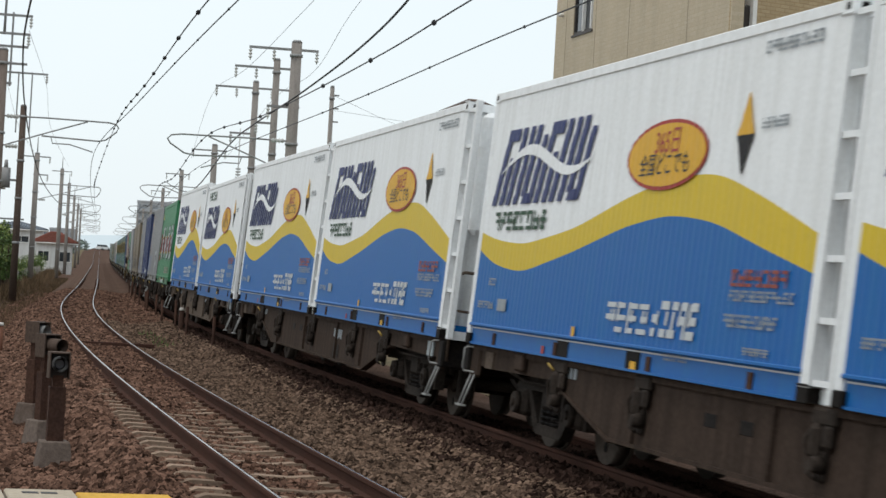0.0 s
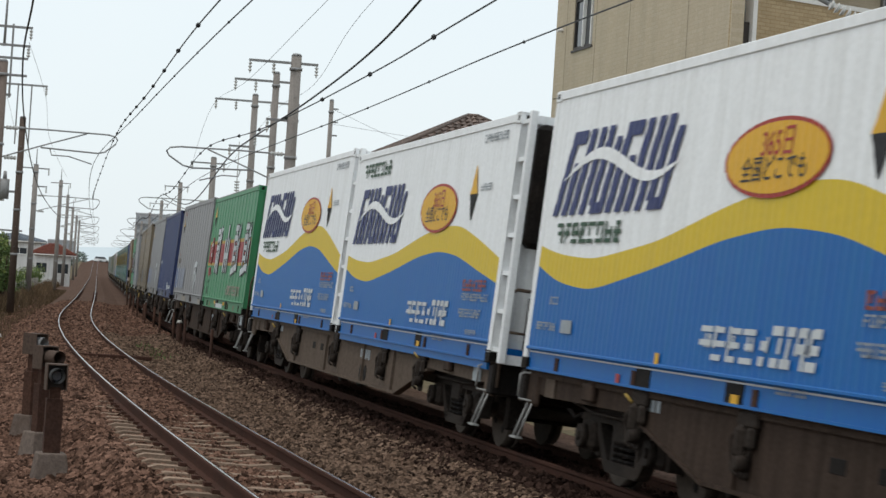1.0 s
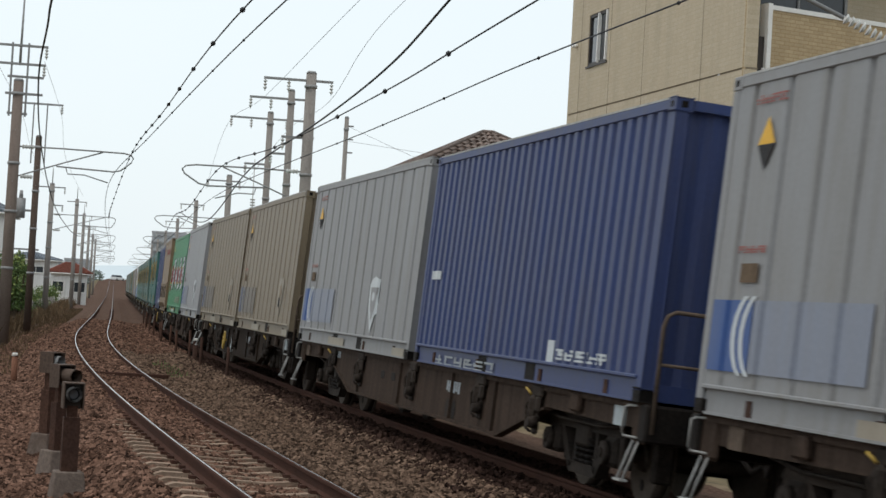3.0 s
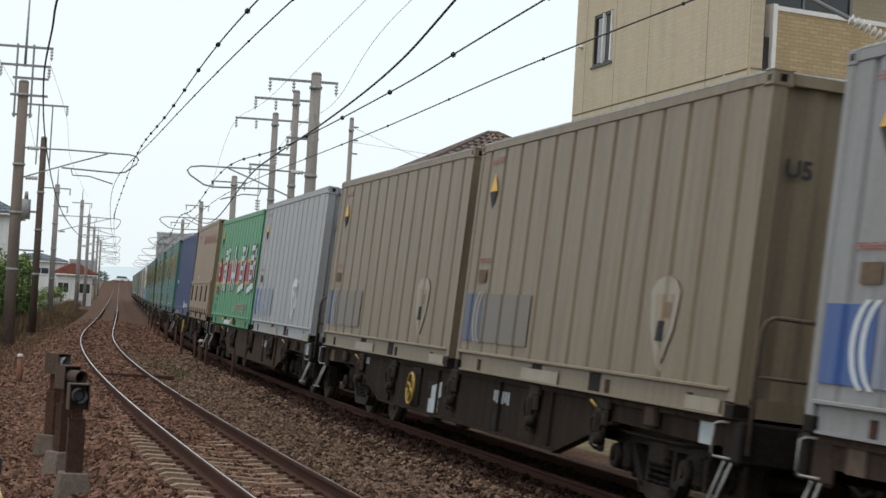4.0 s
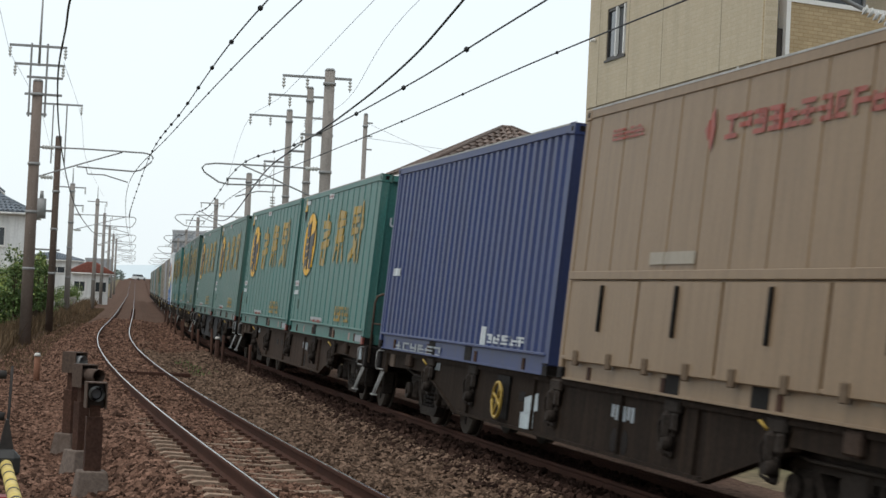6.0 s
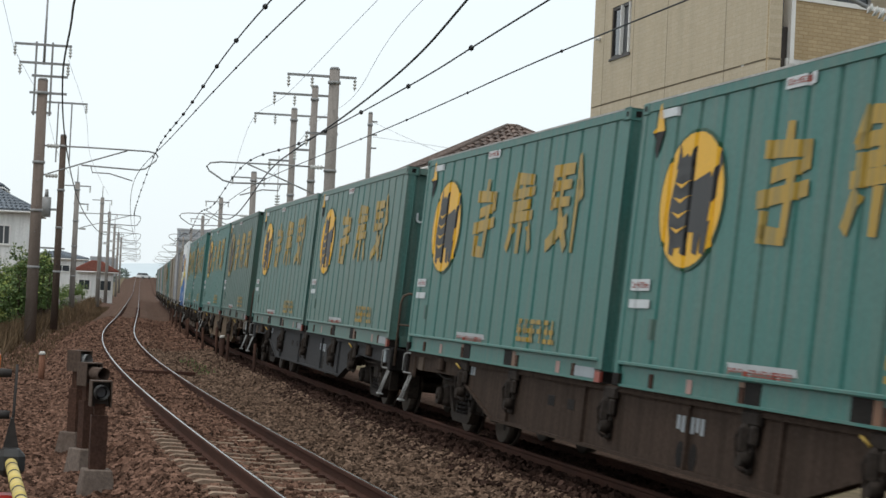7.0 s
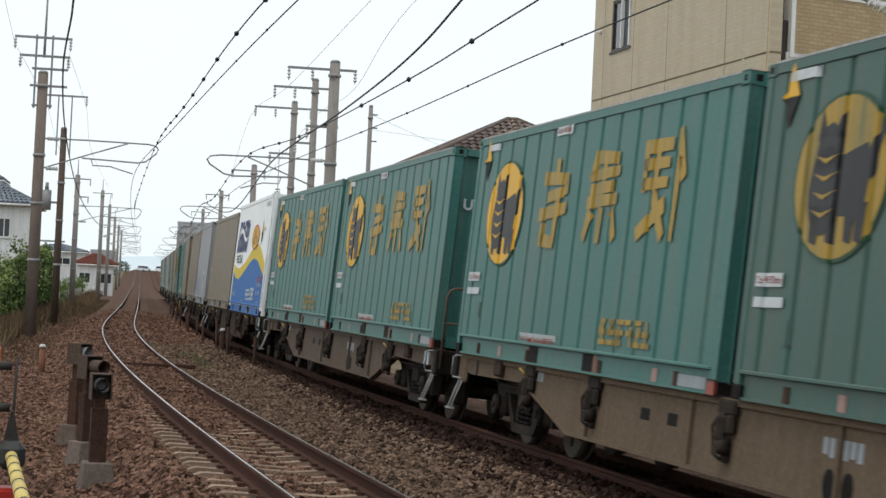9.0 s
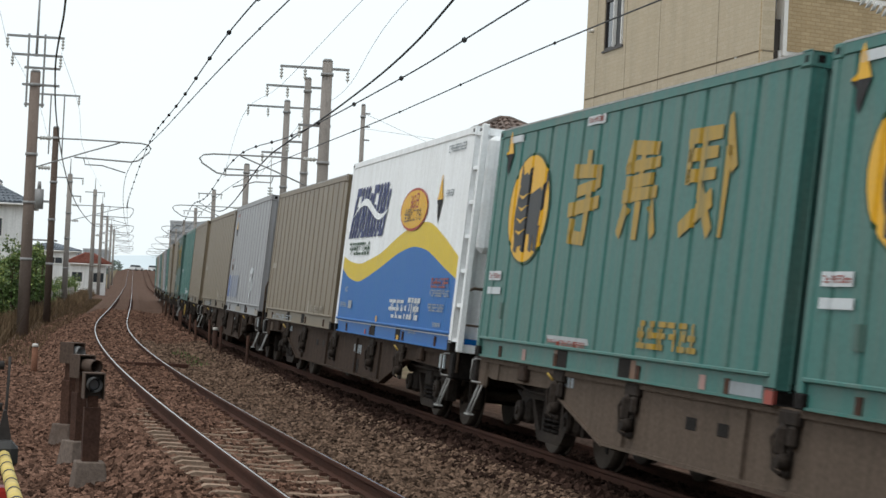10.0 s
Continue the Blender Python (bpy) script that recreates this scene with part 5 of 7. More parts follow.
WHEELS = wheelset()
WAGON_TONES = {5: "frame_brown", 7: "frame_brown", 14: "frame_brown", 2: "frame_dust", 9: "frame_grey", 11: "frame_dust", 10: "frame_tan"}
WAGON_WORDS = {"frame_dust": "long flat container wagon, dusty grey-brown steel frame", "frame_mid": "long flat container wagon, grimy brown steel frame", "frame_tan": "long flat container wagon, dusty tan steel frame", "frame_brown": "long flat container wagon, rusty brown steel frame", "frame_grey": "long flat container wagon, grey-painted steel frame"}
made_wagons, made_boxes, train = {}, {}, []
for k in range(FIRST, LAST + 1):
    tone = WAGON_TONES.get(k, "frame_mid")
    if tone in made_wagons:
        w = copy_thing(made_wagons[tone], Matrix())
    else:
        w = made_wagons[tone] = build_wagon(tone, WAGON_WORDS[tone])
    train.append((k, w, Matrix()))
    for i in (0, 1):
        kind = ORDER[2 * k + i] if k >= 0 else "reefer"
        if kind in made_boxes:
            c0, L, H = made_boxes[kind]
            c = copy_thing(c0, Matrix())
        else:
            c, L, H = made_boxes[kind] = KINDS[kind]()
        train.append((k, c, Matrix.Translation(((-1, 1)[i] * (L / 2 + 0.2), 0, 0.96))))


def motions():
    spots = [i * 0.25 for i in range(41)]
    for k, thing, m in train:
        walk(thing, [(t, wagon_pose(k, t) @ m) for t in spots])
    # the four-fold wheels roll on; each row is under a quarter turn
    for k, thing, m in train:
        for ob in thing.children:
            if ob.name.startswith("wheelset"):
                walk(ob, [(i / 6, Matrix.Translation((ob.location.x, 0, 0.43)) @ Matrix.Rotation(-radians(70) * i, 4, "Y")) for i in range(61)])

# ---- masts and overhead line ----
def frame_at(s, lat, z=0.0, turn=0.0):
    """A pose on the ground beside the line: local y along the line, x to its right."""
    return Matrix.Translation(on_line(s, lat, z)) @ Matrix.Rotation(heading(s) + turn, 4, "Z")


def mast(s, lat, top, r=0.19, mat=None, words="tall round grey concrete railway mast", base=-0.45, lean=0.0):
    m = new("railway_mast")
    m.matrix_basis = frame_at(s, lat) @ Matrix.Rotation(lean, 4, "Y")
    tagged(m, words, "mast", "masts beside the line")
    bm = bmesh.new()
    add_tube(bm, (0, 0, base - 0.6), (0, 0, top), r, r * 0.82, 16)
    pole = part("pole", bm, mat or mast_concrete, m)
    bm = bmesh.new()
    add_tube(bm, (0, 0, top), (0, 0, top + 0.08), r * 0.86, r * 0.6, 16)
    part("cap", bm, steel_grey, pole)
    for z in (2.2, 4.2, 5.9, top - 0.5):
        bm = bmesh.new()
        add_tube(bm, (0, 0, z), (0, 0, z + 0.1), r + 0.005, r + 0.005, 16)
        part("band", bm, steel_grey, pole)
    for i in range(int((top - 3) / 0.45)):
        bm = bmesh.new()
        sx = 1 if i % 2 else -1
        add_tube(bm, (0, sx * r * 0.85, 2.6 + i * 0.45), (0, sx * (r + 0.16), 2.6 + i * 0.45), 0.012, 0.012, 5)
        part("climbing_peg", bm, steel_grey, pole)
    return m


def insulator(m, x, y, z, drop=0.45):
    bm = bmesh.new()
    add_lathe(bm, (x, y, z), (x, y, z - drop), (0.015, 0.015, 0.07, 0.025, 0.07, 0.025, 0.07, 0.02, 0.015), 8)
    part("insulator", bm, porcelain, m)


def crossarm(m, z, x0, x1, drops, r=0.035):
    bm = bmesh.new()
    add_box(bm, x0, x1, -0.05, 0.05, z - 0.04, z + 0.04)
    part("crossarm", bm, steel_grey, m)
    for x in drops:
        insulator(m, x, 0, z)


def bracket(m, reach, z, over=0.5, side=1):
    """A hinged cantilever of bent tube over the track; side: 1 to the right."""
    x, o = side * reach, side * over
    pts = [(side * 0.15, 0, z), (x * 0.5, 0, z + 0.02), (x + o * 0.6, 0, z), (x + o * 0.9, 0, z - 0.05), (x + o, 0, z - 0.17), (x + o * 0.92, 0, z - 0.32),
           (x + o * 0.5, 0, z - 0.62), (x + o * 0.2, 0, z - 0.68), (x * 0.45, 0, z - 0.62)]
    bm = bmesh.new()
    add_pipe(bm, pts, 0.029, 8)
    b = part("bracket", bm, steel_grey, m)
    bm = bmesh.new()
    add_pipe(bm, [(side * 0.15, 0, z - 1.05), (x * 0.55, 0, z - 0.45), (x * 0.93, 0, z - 0.02)], 0.026, 8)
    part("brace", bm, steel_grey, b)
    bm = bmesh.new()
    add_pipe(bm, [(x * 0.55, 0, z - 0.64), (x * 0.57, 0, z - 0.86), (x * 0.75, 0, z - 0.86), (x, 0, z - 1.08)], 0.022, 6)
    part("registration_arm", bm, steel_grey, b)
    for zz in (z, z - 1.05):
        bm = bmesh.new()
        add_lathe(bm, (side * 0.25, 0, zz), (side * 0.68, 0, zz), (0.04, 0.085, 0.045, 0.085, 0.045, 0.085, 0.045, 0.085, 0.04), 10)
        part("insulator", bm, porcelain, b)


# masts beyond the far track
m1 = mast(71.5, 2.95, 9.4, 0.215)
crossarm(m1, 9.15, -1.6, 0.75, (-1.55, -0.75, 0.7))
crossarm(m1, 7.2, -0.9, 0.2, (-0.85,))
bracket(m1, 3.0, 6.05, 1.15, -1)
m2 = mast(78.5, 2.95, 9.45, 0.15, words="slim brown-grey railway mast with crossarm")
crossarm(m2, 9.15, -1.55, 0.6, (-1.5, -0.75))
crossarm(m2, 7.1, -0.7, 0.1, (-0.65,))
m3 = mast(90.0, 3.05, 9.6, 0.16, words="slim brown-grey railway mast with crossarm")
crossarm(m3, 9.35, -1.7, 1.9, (-1.65, -0.8, 0.7))
crossarm(m3, 7.4, -1.0, 0.1, (-0.95,))
bm = bmesh.new()
for i in range(4):
    add_tube(bm, (-0.55, 0, 5.9 - 0.12 * i), (-0.55, 0, 5.84 - 0.12 * i), 0.12, 0.09, 10)
add_tube(bm, (-0.55, 0, 7.6), (-0.55, 0, 5.2), 0.02, 0.02, 6)
add_box(bm, -0.75, -0.35, -0.2, 0.2, 4.8, 5.3)
part("transformer", bm, porcelain, m3)
for s, top in ((121.0, 8.6), (172.0, 9.2), (222.0, 9.3), (272.0, 9.3), (322.0, 9.3), (372.0, 9.3)):
    m = mast(s, 3.0, top, 0.2, base=-0.5)
    crossarm(m, top - 0.3, -1.3, 0.7, (-1.2, 0.6))
    bracket(m, 3.0, 6.1, 1.1, -1)
thin = mast(87.0, 6.0, 9.35, 0.11, words="thin pale utility pole beside a house")
for i in range(3):
    bm = bmesh.new()
    add_box(bm, 0.05, 0.3, -0.03, 0.03, 9.0 - i * 0.55, 9.06 - i * 0.55)
    part("rung_arm", bm, steel_grey, thin)
# masts left of the near track
left_first = mast(76.0, -D - 3.1, 8.85, 0.215, mast_brown, "thick brown concrete railway mast with steel head frame")
for x in (-0.28, 0.28):
    bm = bmesh.new()
    add_box(bm, x - 0.035, x + 0.035, -0.04, 0.04, 7.6, 10.2)
    part("head_post", bm, steel_grey, left_first)
for z, x0, x1 in ((10.1, -1.05, 0.95), (9.45, -0.85, 0.9), (9.0, -0.4, 0.85), (8.4, -0.45, 0.85), (7.7, -0.35, 0.35)):
    crossarm(left_first, z, x0, x1, (x0 + 0.03, x1 - 0.05) if z > 9.2 else ())
bm = bmesh.new()
add_tube(bm, (0, 0, 9.4), (0.02, 0, 12.0), 0.05, 0.03, 8)
part("lightning_rod", bm, steel_grey, left_first)
bracket(left_first, 3.3, 6.55, 0.85, 1)
left_second = mast(97.0, -D - 3.05, 8.4, 0.17, surface("dark_timber", (0.105, 0.078, 0.064), 0.9, 0, 20, 0.2, (0.06, 0.043, 0.035), 0.5, DOWN, bump=0.3), "dark brown timber pole with transformer")
crossarm(left_second, 9.9, -0.9, 1.0, (0.95,))
for x in (-0.3, 0.3):
    bm = bmesh.new()
    add_box(bm, x - 0.03, x + 0.03, -0.03, 0.03, 7.2, 9.95)
    part("head_post", bm, steel_grey, left_second)
bm = bmesh.new()
add_tube(bm, (-0.62, 0, 4.7), (-0.62, 0, 5.6), 0.22, 0.22, 14)
add_tube(bm, (-0.62, 0, 5.6), (-0.62, 0, 5.95), 0.1, 0.07, 10)
add_box(bm, -0.6, -0.1, -0.04, 0.04, 5.0, 5.1)
part("transformer", bm, steel_grey, left_second)
crossarm(left_second, 3.3, -0.9, 0.3, ())
for s, top, off in ((143.0, 8.5, 3.86), (195.0, 9.6, 3.2), (240.0, 9.8, 3.2), (290.0, 9.8, 3.2), (340.0, 9.8, 3.2), (390.0, 9.8, 3.2)):
    m = mast(s, -D - off, top, 0.2, words="tall round grey concrete railway mast")
    crossarm(m, top - 0.2, -0.9, 0.9, (0.85,))
    crossarm(m, top - 1.4, -0.2, 0.8, (0.75,))
    bm = bmesh.new()
    add_tube(bm, (0, 0, top), (0, 0, top + 1.1), 0.04, 0.03, 8)
    part("lightning_rod", bm, steel_grey, m)
    bracket(m, off, 6.5, 0.45, 1)


def wire(name, pts, r, mat, words, beads=0.0, bead=0.05):
    """A wire through places (s, lat, z), rounded between them; clips at even steps."""
    P = [on_line(*p) for p in pts]
    out = []
    for i in range(len(P) - 1):
        a, b = P[i], P[i + 1]
        p0, p3 = P[max(i - 1, 0)], P[min(i + 2, len(P) - 1)]
        for j in range(10):
            t = j / 10
            out.append(0.5 * ((2 * a) + (b - p0) * t + (2 * p0 - 5 * a + 4 * b - p3) * t * t + (3 * a - p0 - 3 * b + p3) * t ** 3))
    out.append(P[-1])
    bm = bmesh.new()
    add_pipe(bm, out, r, 5)
    w = part(name, bm, mat)
    tagged(w, words, "wire", "overhead wires")
    if beads:
        run, nxt = 0.0, beads
        for a, b in zip(out, out[1:]):
            d = (b - a).length
            while run + d > nxt:
                p = a + (b - a) * ((nxt - run) / d)
                bm = bmesh.new()
                bmesh.ops.create_icosphere(bm, subdivisions=1, radius=bead, matrix=Matrix.Translation(p))
                part("clip", bm, wire_black, w)
                nxt += beads
            run += d
    return w


wire("messenger_wire", [(8, -3.3, 5.62), (29, -3.4, 5.66), (50, -2.95, 5.9), (75.9, -2.85, 6.5), (108, -3.5, 5.9), (143, -3.8, 6.5)], 0.012, wire_black, "thin black messenger wire over the near track", 4.4, 0.045)
wire("contact_wire", [(8, -3.3, 5.25), (25, -3.4, 5.24), (50, -3.2, 5.33), (75.9, -3.55, 5.45), (116, -3.8, 5.4), (172, -3.8, 5.4), (285, -3.8, 5.4)], 0.010, wire_black, "thin black contact wire over the near track", 4.4, 0.022)
wire("messenger_wire", [(143, -3.8, 6.5), (168, -3.8, 5.9), (195, -3.8, 6.5), (218, -3.8, 6.0), (240, -3.8, 6.5), (290, -3.8, 6.4)], 0.012, wire_black, "thin black messenger wire over the near track")
wire("messenger_wire", [(6, 0.1, 6.5), (28.5, 0, 5.68), (37, 0, 5.46), (52, 0.0, 5.45), (71.4, 0.05, 6.0), (96, 0, 5.6), (121, 0, 6.1), (146, 0, 5.6), (172, 0, 6.1), (222, 0, 6.1)], 0.014, wire_black, "thin black messenger wire over the far track", 5.2, 0.05)
wire("contact_wire", [(6, 0, 5.0), (25, 0, 4.97), (37, 0, 4.87), (71.4, -0.1, 5.0), (121, 0, 5.05), (172, 0, 5.05)], 0.010, wire_black, "thin black contact wire over the far track", 5.2, 0.025)
wire("feeder_cable", [(30, 2.9, 10.6), (46.25, 2.9, 8.5), (54.5, 2.9, 7.78), (67.5, 2.85, 7.45), (78.5, 2.2, 7.0), (90, 2.05, 6.85), (121, 1.75, 5.9), (172, 1.75, 8.2)], 0.03, wire_black, "heavy black feeder cable")
wire("line_wire", [(18, 0.9, 9.6), (50, 1.5, 8.9), (71.4, 1.4, 8.5), (90, 1.2, 8.9), (121, 1.7, 7.8)], 0.007, wire_grey, "thin grey line wire")
wire("line_wire", [(20, 3.2, 10.2), (52, 2.9, 9.25), (71.4, 3.6, 8.5), (90, 3.8, 8.9), (121, 3.6, 7.8)], 0.007, wire_grey, "thin grey line wire")
wire("line_wire", [(87, 6.1, 9.0), (95, 12, 8.0), (100, 18, 8.4)], 0.007, wire_grey, "thin grey line wire")
wire("line_wire", [(87, 6.1, 8.4), (80, 12, 7.4), (78, 18, 7.6)], 0.007, wire_grey, "thin grey line wire")
wire("signal_cable", [(12, -5.35, 8.0), (36, -5.68, 7.0), (46.5, -5.72, 7.2), (57, -5.85, 7.07), (75, -6.0, 6.77), (99, -6.3, 6.13), (121, -6.35, 5.6), (152, -6.1, 5.4), (206, -6.2, 6.6)], 0.024, wire_black, "black sagging cable beside the near track")
wire("line_wire", [(76, -7.85, 9.7), (97, -7.7, 9.5), (116, -7.8, 8.6), (152, -7.8, 8.5)], 0.007, wire_grey, "thin grey line wire")
wire("line_wire", [(30, -8.6, 11.6), (76, -7.9, 9.7)], 0.007, wire_grey, "thin grey line wire")
wire("line_wire", [(76, -6.05, 9.6), (97, -5.9, 9.4), (116, -6.1, 8.6), (172, -6.1, 9.0)], 0.007, wire_grey, "thin grey line wire")

# a near insulator arm of a mast that stands outside the view
arm = new("insulator_arm")
tagged(arm, "grey steel tube arm with white ribbed insulator", "insulator")
a, b = Vector((5.25, 30.0, 6.47)), Vector((6.6, 30.0, 5.86))
bm = bmesh.new()
add_tube(bm, a - (b - a) * 1.2, a + (b - a) * 0.32, 0.035, 0.035, 10)
part("tube", bm, steel_grey, arm)
for i in range(8):
    p = a + (b - a) * (0.34 + i * 0.06)
    bm = bmesh.new()
    add_tube(bm, p, p + (b - a) * 0.03, 0.085, 0.05, 14)
    part("disc", bm, porcelain, arm)
bm = bmesh.new()
add_tube(bm, a + (b - a) * 0.84, a + (b - a) * 2.0, 0.03, 0.03, 8)
add_tube(bm, a + (b - a) * 2.0, Vector(((a + (b - a) * 2.0).x, 30.0, -0.6)), 0.2, 0.22, 14)
part("mast_pole", bm, steel_grey, arm)


# ---- buildings ----
def pane_window(parent, m, w, h, rails=1, frame=None, sill=True):
    """A window: recessed glass, frame bars, sill. m: centre on the wall, local x along it, y outwards."""
    bm = bmesh.new()
    fr = 0.07
    for x0, x1, z0, z1 in ((-w / 2, w / 2, h / 2 - fr, h / 2), (-w / 2, w / 2, -h / 2, -h / 2 + fr), (-w / 2, -w / 2 + fr, -h / 2 + fr, h / 2 - fr), (w / 2 - fr, w / 2, -h / 2 + fr, h / 2 - fr)):
        add_box(bm, x0, x1, -0.05, 0.05, z0, z1, m=m)
    for i in range(rails):
        x = -w / 2 + w * (i + 1) / (rails + 1)
        add_box(bm, x - 0.03, x + 0.03, -0.045, 0.035, -h / 2 + fr, h / 2 - fr, m=m)
    win = part("window", bm, frame or frame_dark, parent)
    bm = bmesh.new()
    add_box(bm, -w / 2 + 0.03, w / 2 - 0.03, -0.03, 0.012, -h / 2 + 0.03, h / 2 - 0.03, m=m)
    part("pane", bm, glass_dark, win)
    if sill:
        bm = bmesh.new()
        add_box(bm, -w / 2 - 0.06, w / 2 + 0.06, 0.0, 0.1, -h / 2 - 0.05, -h / 2, m=m)
        part("sill", bm, frame or frame_dark, win)
    return win


def apartment():
    b = new("apartment_house")
    tagged(b, "beige tiled apartment house with white-framed balcony", "building")
    corner = Vector((5.75, 40.2, -0.6))
    d1, d2 = Vector((-0.222, 0.975, 0)), Vector((0.86, 0.51, 0))
    H = 15.2
    n1, n2 = Vector((-d1.y, d1.x, 0)), Vector((d2.y, -d2.x, 0))
    L1, L2 = 12.1, 14.0

    def slab(name, p, way, out, length, z0, z1, thick, mat, a=0.0, parent=b):
        m = Matrix((way, out, Vector((0, 0, 1)))).transposed().to_4x4()
        bm = bmesh.new()
        add_box(bm, a, a + length, -thick, 0, z0, z1)
        ob = part(name, bm, mat, parent)
        ob.matrix_basis = Matrix.Translation(p) @ m
        return ob
    m1 = Matrix.Translation(corner) @ Matrix((d1, n1, Vector((0, 0, 1)))).transposed().to_4x4()
    m2 = Matrix.Translation(corner) @ Matrix((d2, n2, Vector((0, 0, 1)))).transposed().to_4x4()
    # long side wall in storeys, with grooves between them and one column of openings
    u0, u1 = 9.05, 10.6
    for i in range(5):
        z0, z1 = i * 3.0 + 1.35, i * 3.0 + 4.31
        zs, ze = z0 + 1.05, z0 + 2.3
        slab("wall", corner, d1, n1, u0, z0, z1, 0.25, tile_side)
        slab("wall", corner, d1, n1, L1 - u1, z0, z1, 0.25, tile_side, u1)
        slab("wall", corner, d1, n1, u1 - u0, z0, zs, 0.25, tile_side, u0)
        slab("wall", corner, d1, n1, u1 - u0, ze, z1, 0.25, tile_side, u0)
        pane_window(b, m1 @ Matrix.Translation(((u0 + u1) / 2, -0.07, (zs + ze) / 2)), u1 - u0, ze - zs, 1, frame_dark)
        # frame of the sliding half
        bm = bmesh.new()
        add_box(bm, u0 + 0.05, u0 + 0.12, -0.05, 0.03, zs + 0.03, ze - 0.03, m=m1)
        add_box(bm, u0 + 0.7, u0 + 0.76, -0.05, 0.03, zs + 0.03, ze - 0.03, m=m1)
        part("sash", bm, frame_white, b)
    slab("wall", corner, d1, n1, L1, 0, 1.33, 0.25, tile_side)
    bm = bmesh.new()
    for i in range(6):
        add_box(bm, 0.0, L1, -0.27, -0.02, 1.32 + 3 * i, 1.345 + 3 * i, m=m1)
    part("groove", bm, groove_tan, b)
    bm = bmesh.new()
    for u in (2.5, 6.3, 8.8, 11.2):
        add_box(bm, u - 0.012, u + 0.012, -0.02, 0.004, 1.4, H, m=m1)
    part("joint", bm, groove_tan, b)
    # wall towards the camera: tiled strip, recessed slot, balconies
    slab("wall", corner, d2, n2, 0.28, 0, H, 0.1, tile_front, 0.02)
    slab("wall", corner - n2 * 1.4, d2, n2, L2 - 1.0, 0, H, 0.3, tile_side, 1.0)
    slab("wall", corner + d2 * 0.3, d1, -n1, 1.6, 0, H, 0.1, tile_front, 0.12)
    for i in range(4):
        z = 1.33 + 3 * i + 3.05 - 0.05 - 3.0
        bal = slab("balcony", corner, d2, n2, L2 - 0.6, z + 0.05, z + 1.2, 0.2, tile_front, 0.6)
        bm = bmesh.new()
        add_box(bm, 0.5, 0.6, -0.22, 0.03, z - 0.05, z + 1.32)
        add_box(bm, 0.6, L2, -0.22, 0.03, z + 1.2, z + 1.29)
        # dark box that fills part of the slot beside the coping
        slot = bmesh.new()
        add_box(slot, 0.36, 0.49, -0.2, -0.06, z - 0.8, z + 0.66, m=m2)
        part("slot_window", slot, frame_dark, b)
        ob = part("coping", bm, frame_white, b, "white balcony frame")
        ob.matrix_basis = m2
        bm = bmesh.new()
        add_box(bm, 0.45, L2, -1.4, -0.02, z - 0.12, z + 0.05)
        ob = part("balcony_floor", bm, wall_pale, b)
        ob.matrix_basis = m2
        for j in range(3):
            pane_window(b, m2 @ Matrix.Translation((2.4 + 4.0 * j, -1.38, z + 1.35)), 2.6, 2.1, 1, steel_grey, False)
    # far and hidden walls, roof
    far1 = corner + d1 * L1
    slab("wall", far1, d2, -n2, L2, 0, H, 0.25, tile_side)
    slab("wall", corner + d2 * L2, d1, -n1, L1, 0, H, 0.25, tile_side)
    bm = bmesh.new()
    vs = [bm.verts.new(corner + d1 * u + d2 * v + Vector((0, 0, z))) for z in (H, H + 0.3) for u, v in ((-0.1, -0.1), (L1 + 0.1, -0.1), (L1 + 0.1, L2 + 0.1), (-0.1, L2 + 0.1))]
    for f in ((0, 1, 2, 3), (7, 6, 5, 4), (0, 4, 5, 1), (1, 5, 6, 2), (2, 6, 7, 3), (3, 7, 4, 0)):
        bm.faces.new([vs[i] for i in f])
    bmesh.ops.recalc_face_normals(bm, faces=bm.faces)
    part("roof", bm, wall_grey, b)
    # lamp on the wall
    bm = bmesh.new()
    add_tube(bm, (L1 - 0.6, 0.0, 8.0 + 1.0), (L1 - 0.6, 0.14, 8.0 + 1.0), 0.05, 0.05, 8)
    ob = part("wall_lamp", bm, frame_white, b)
    ob.matrix_basis = m1


apartment()


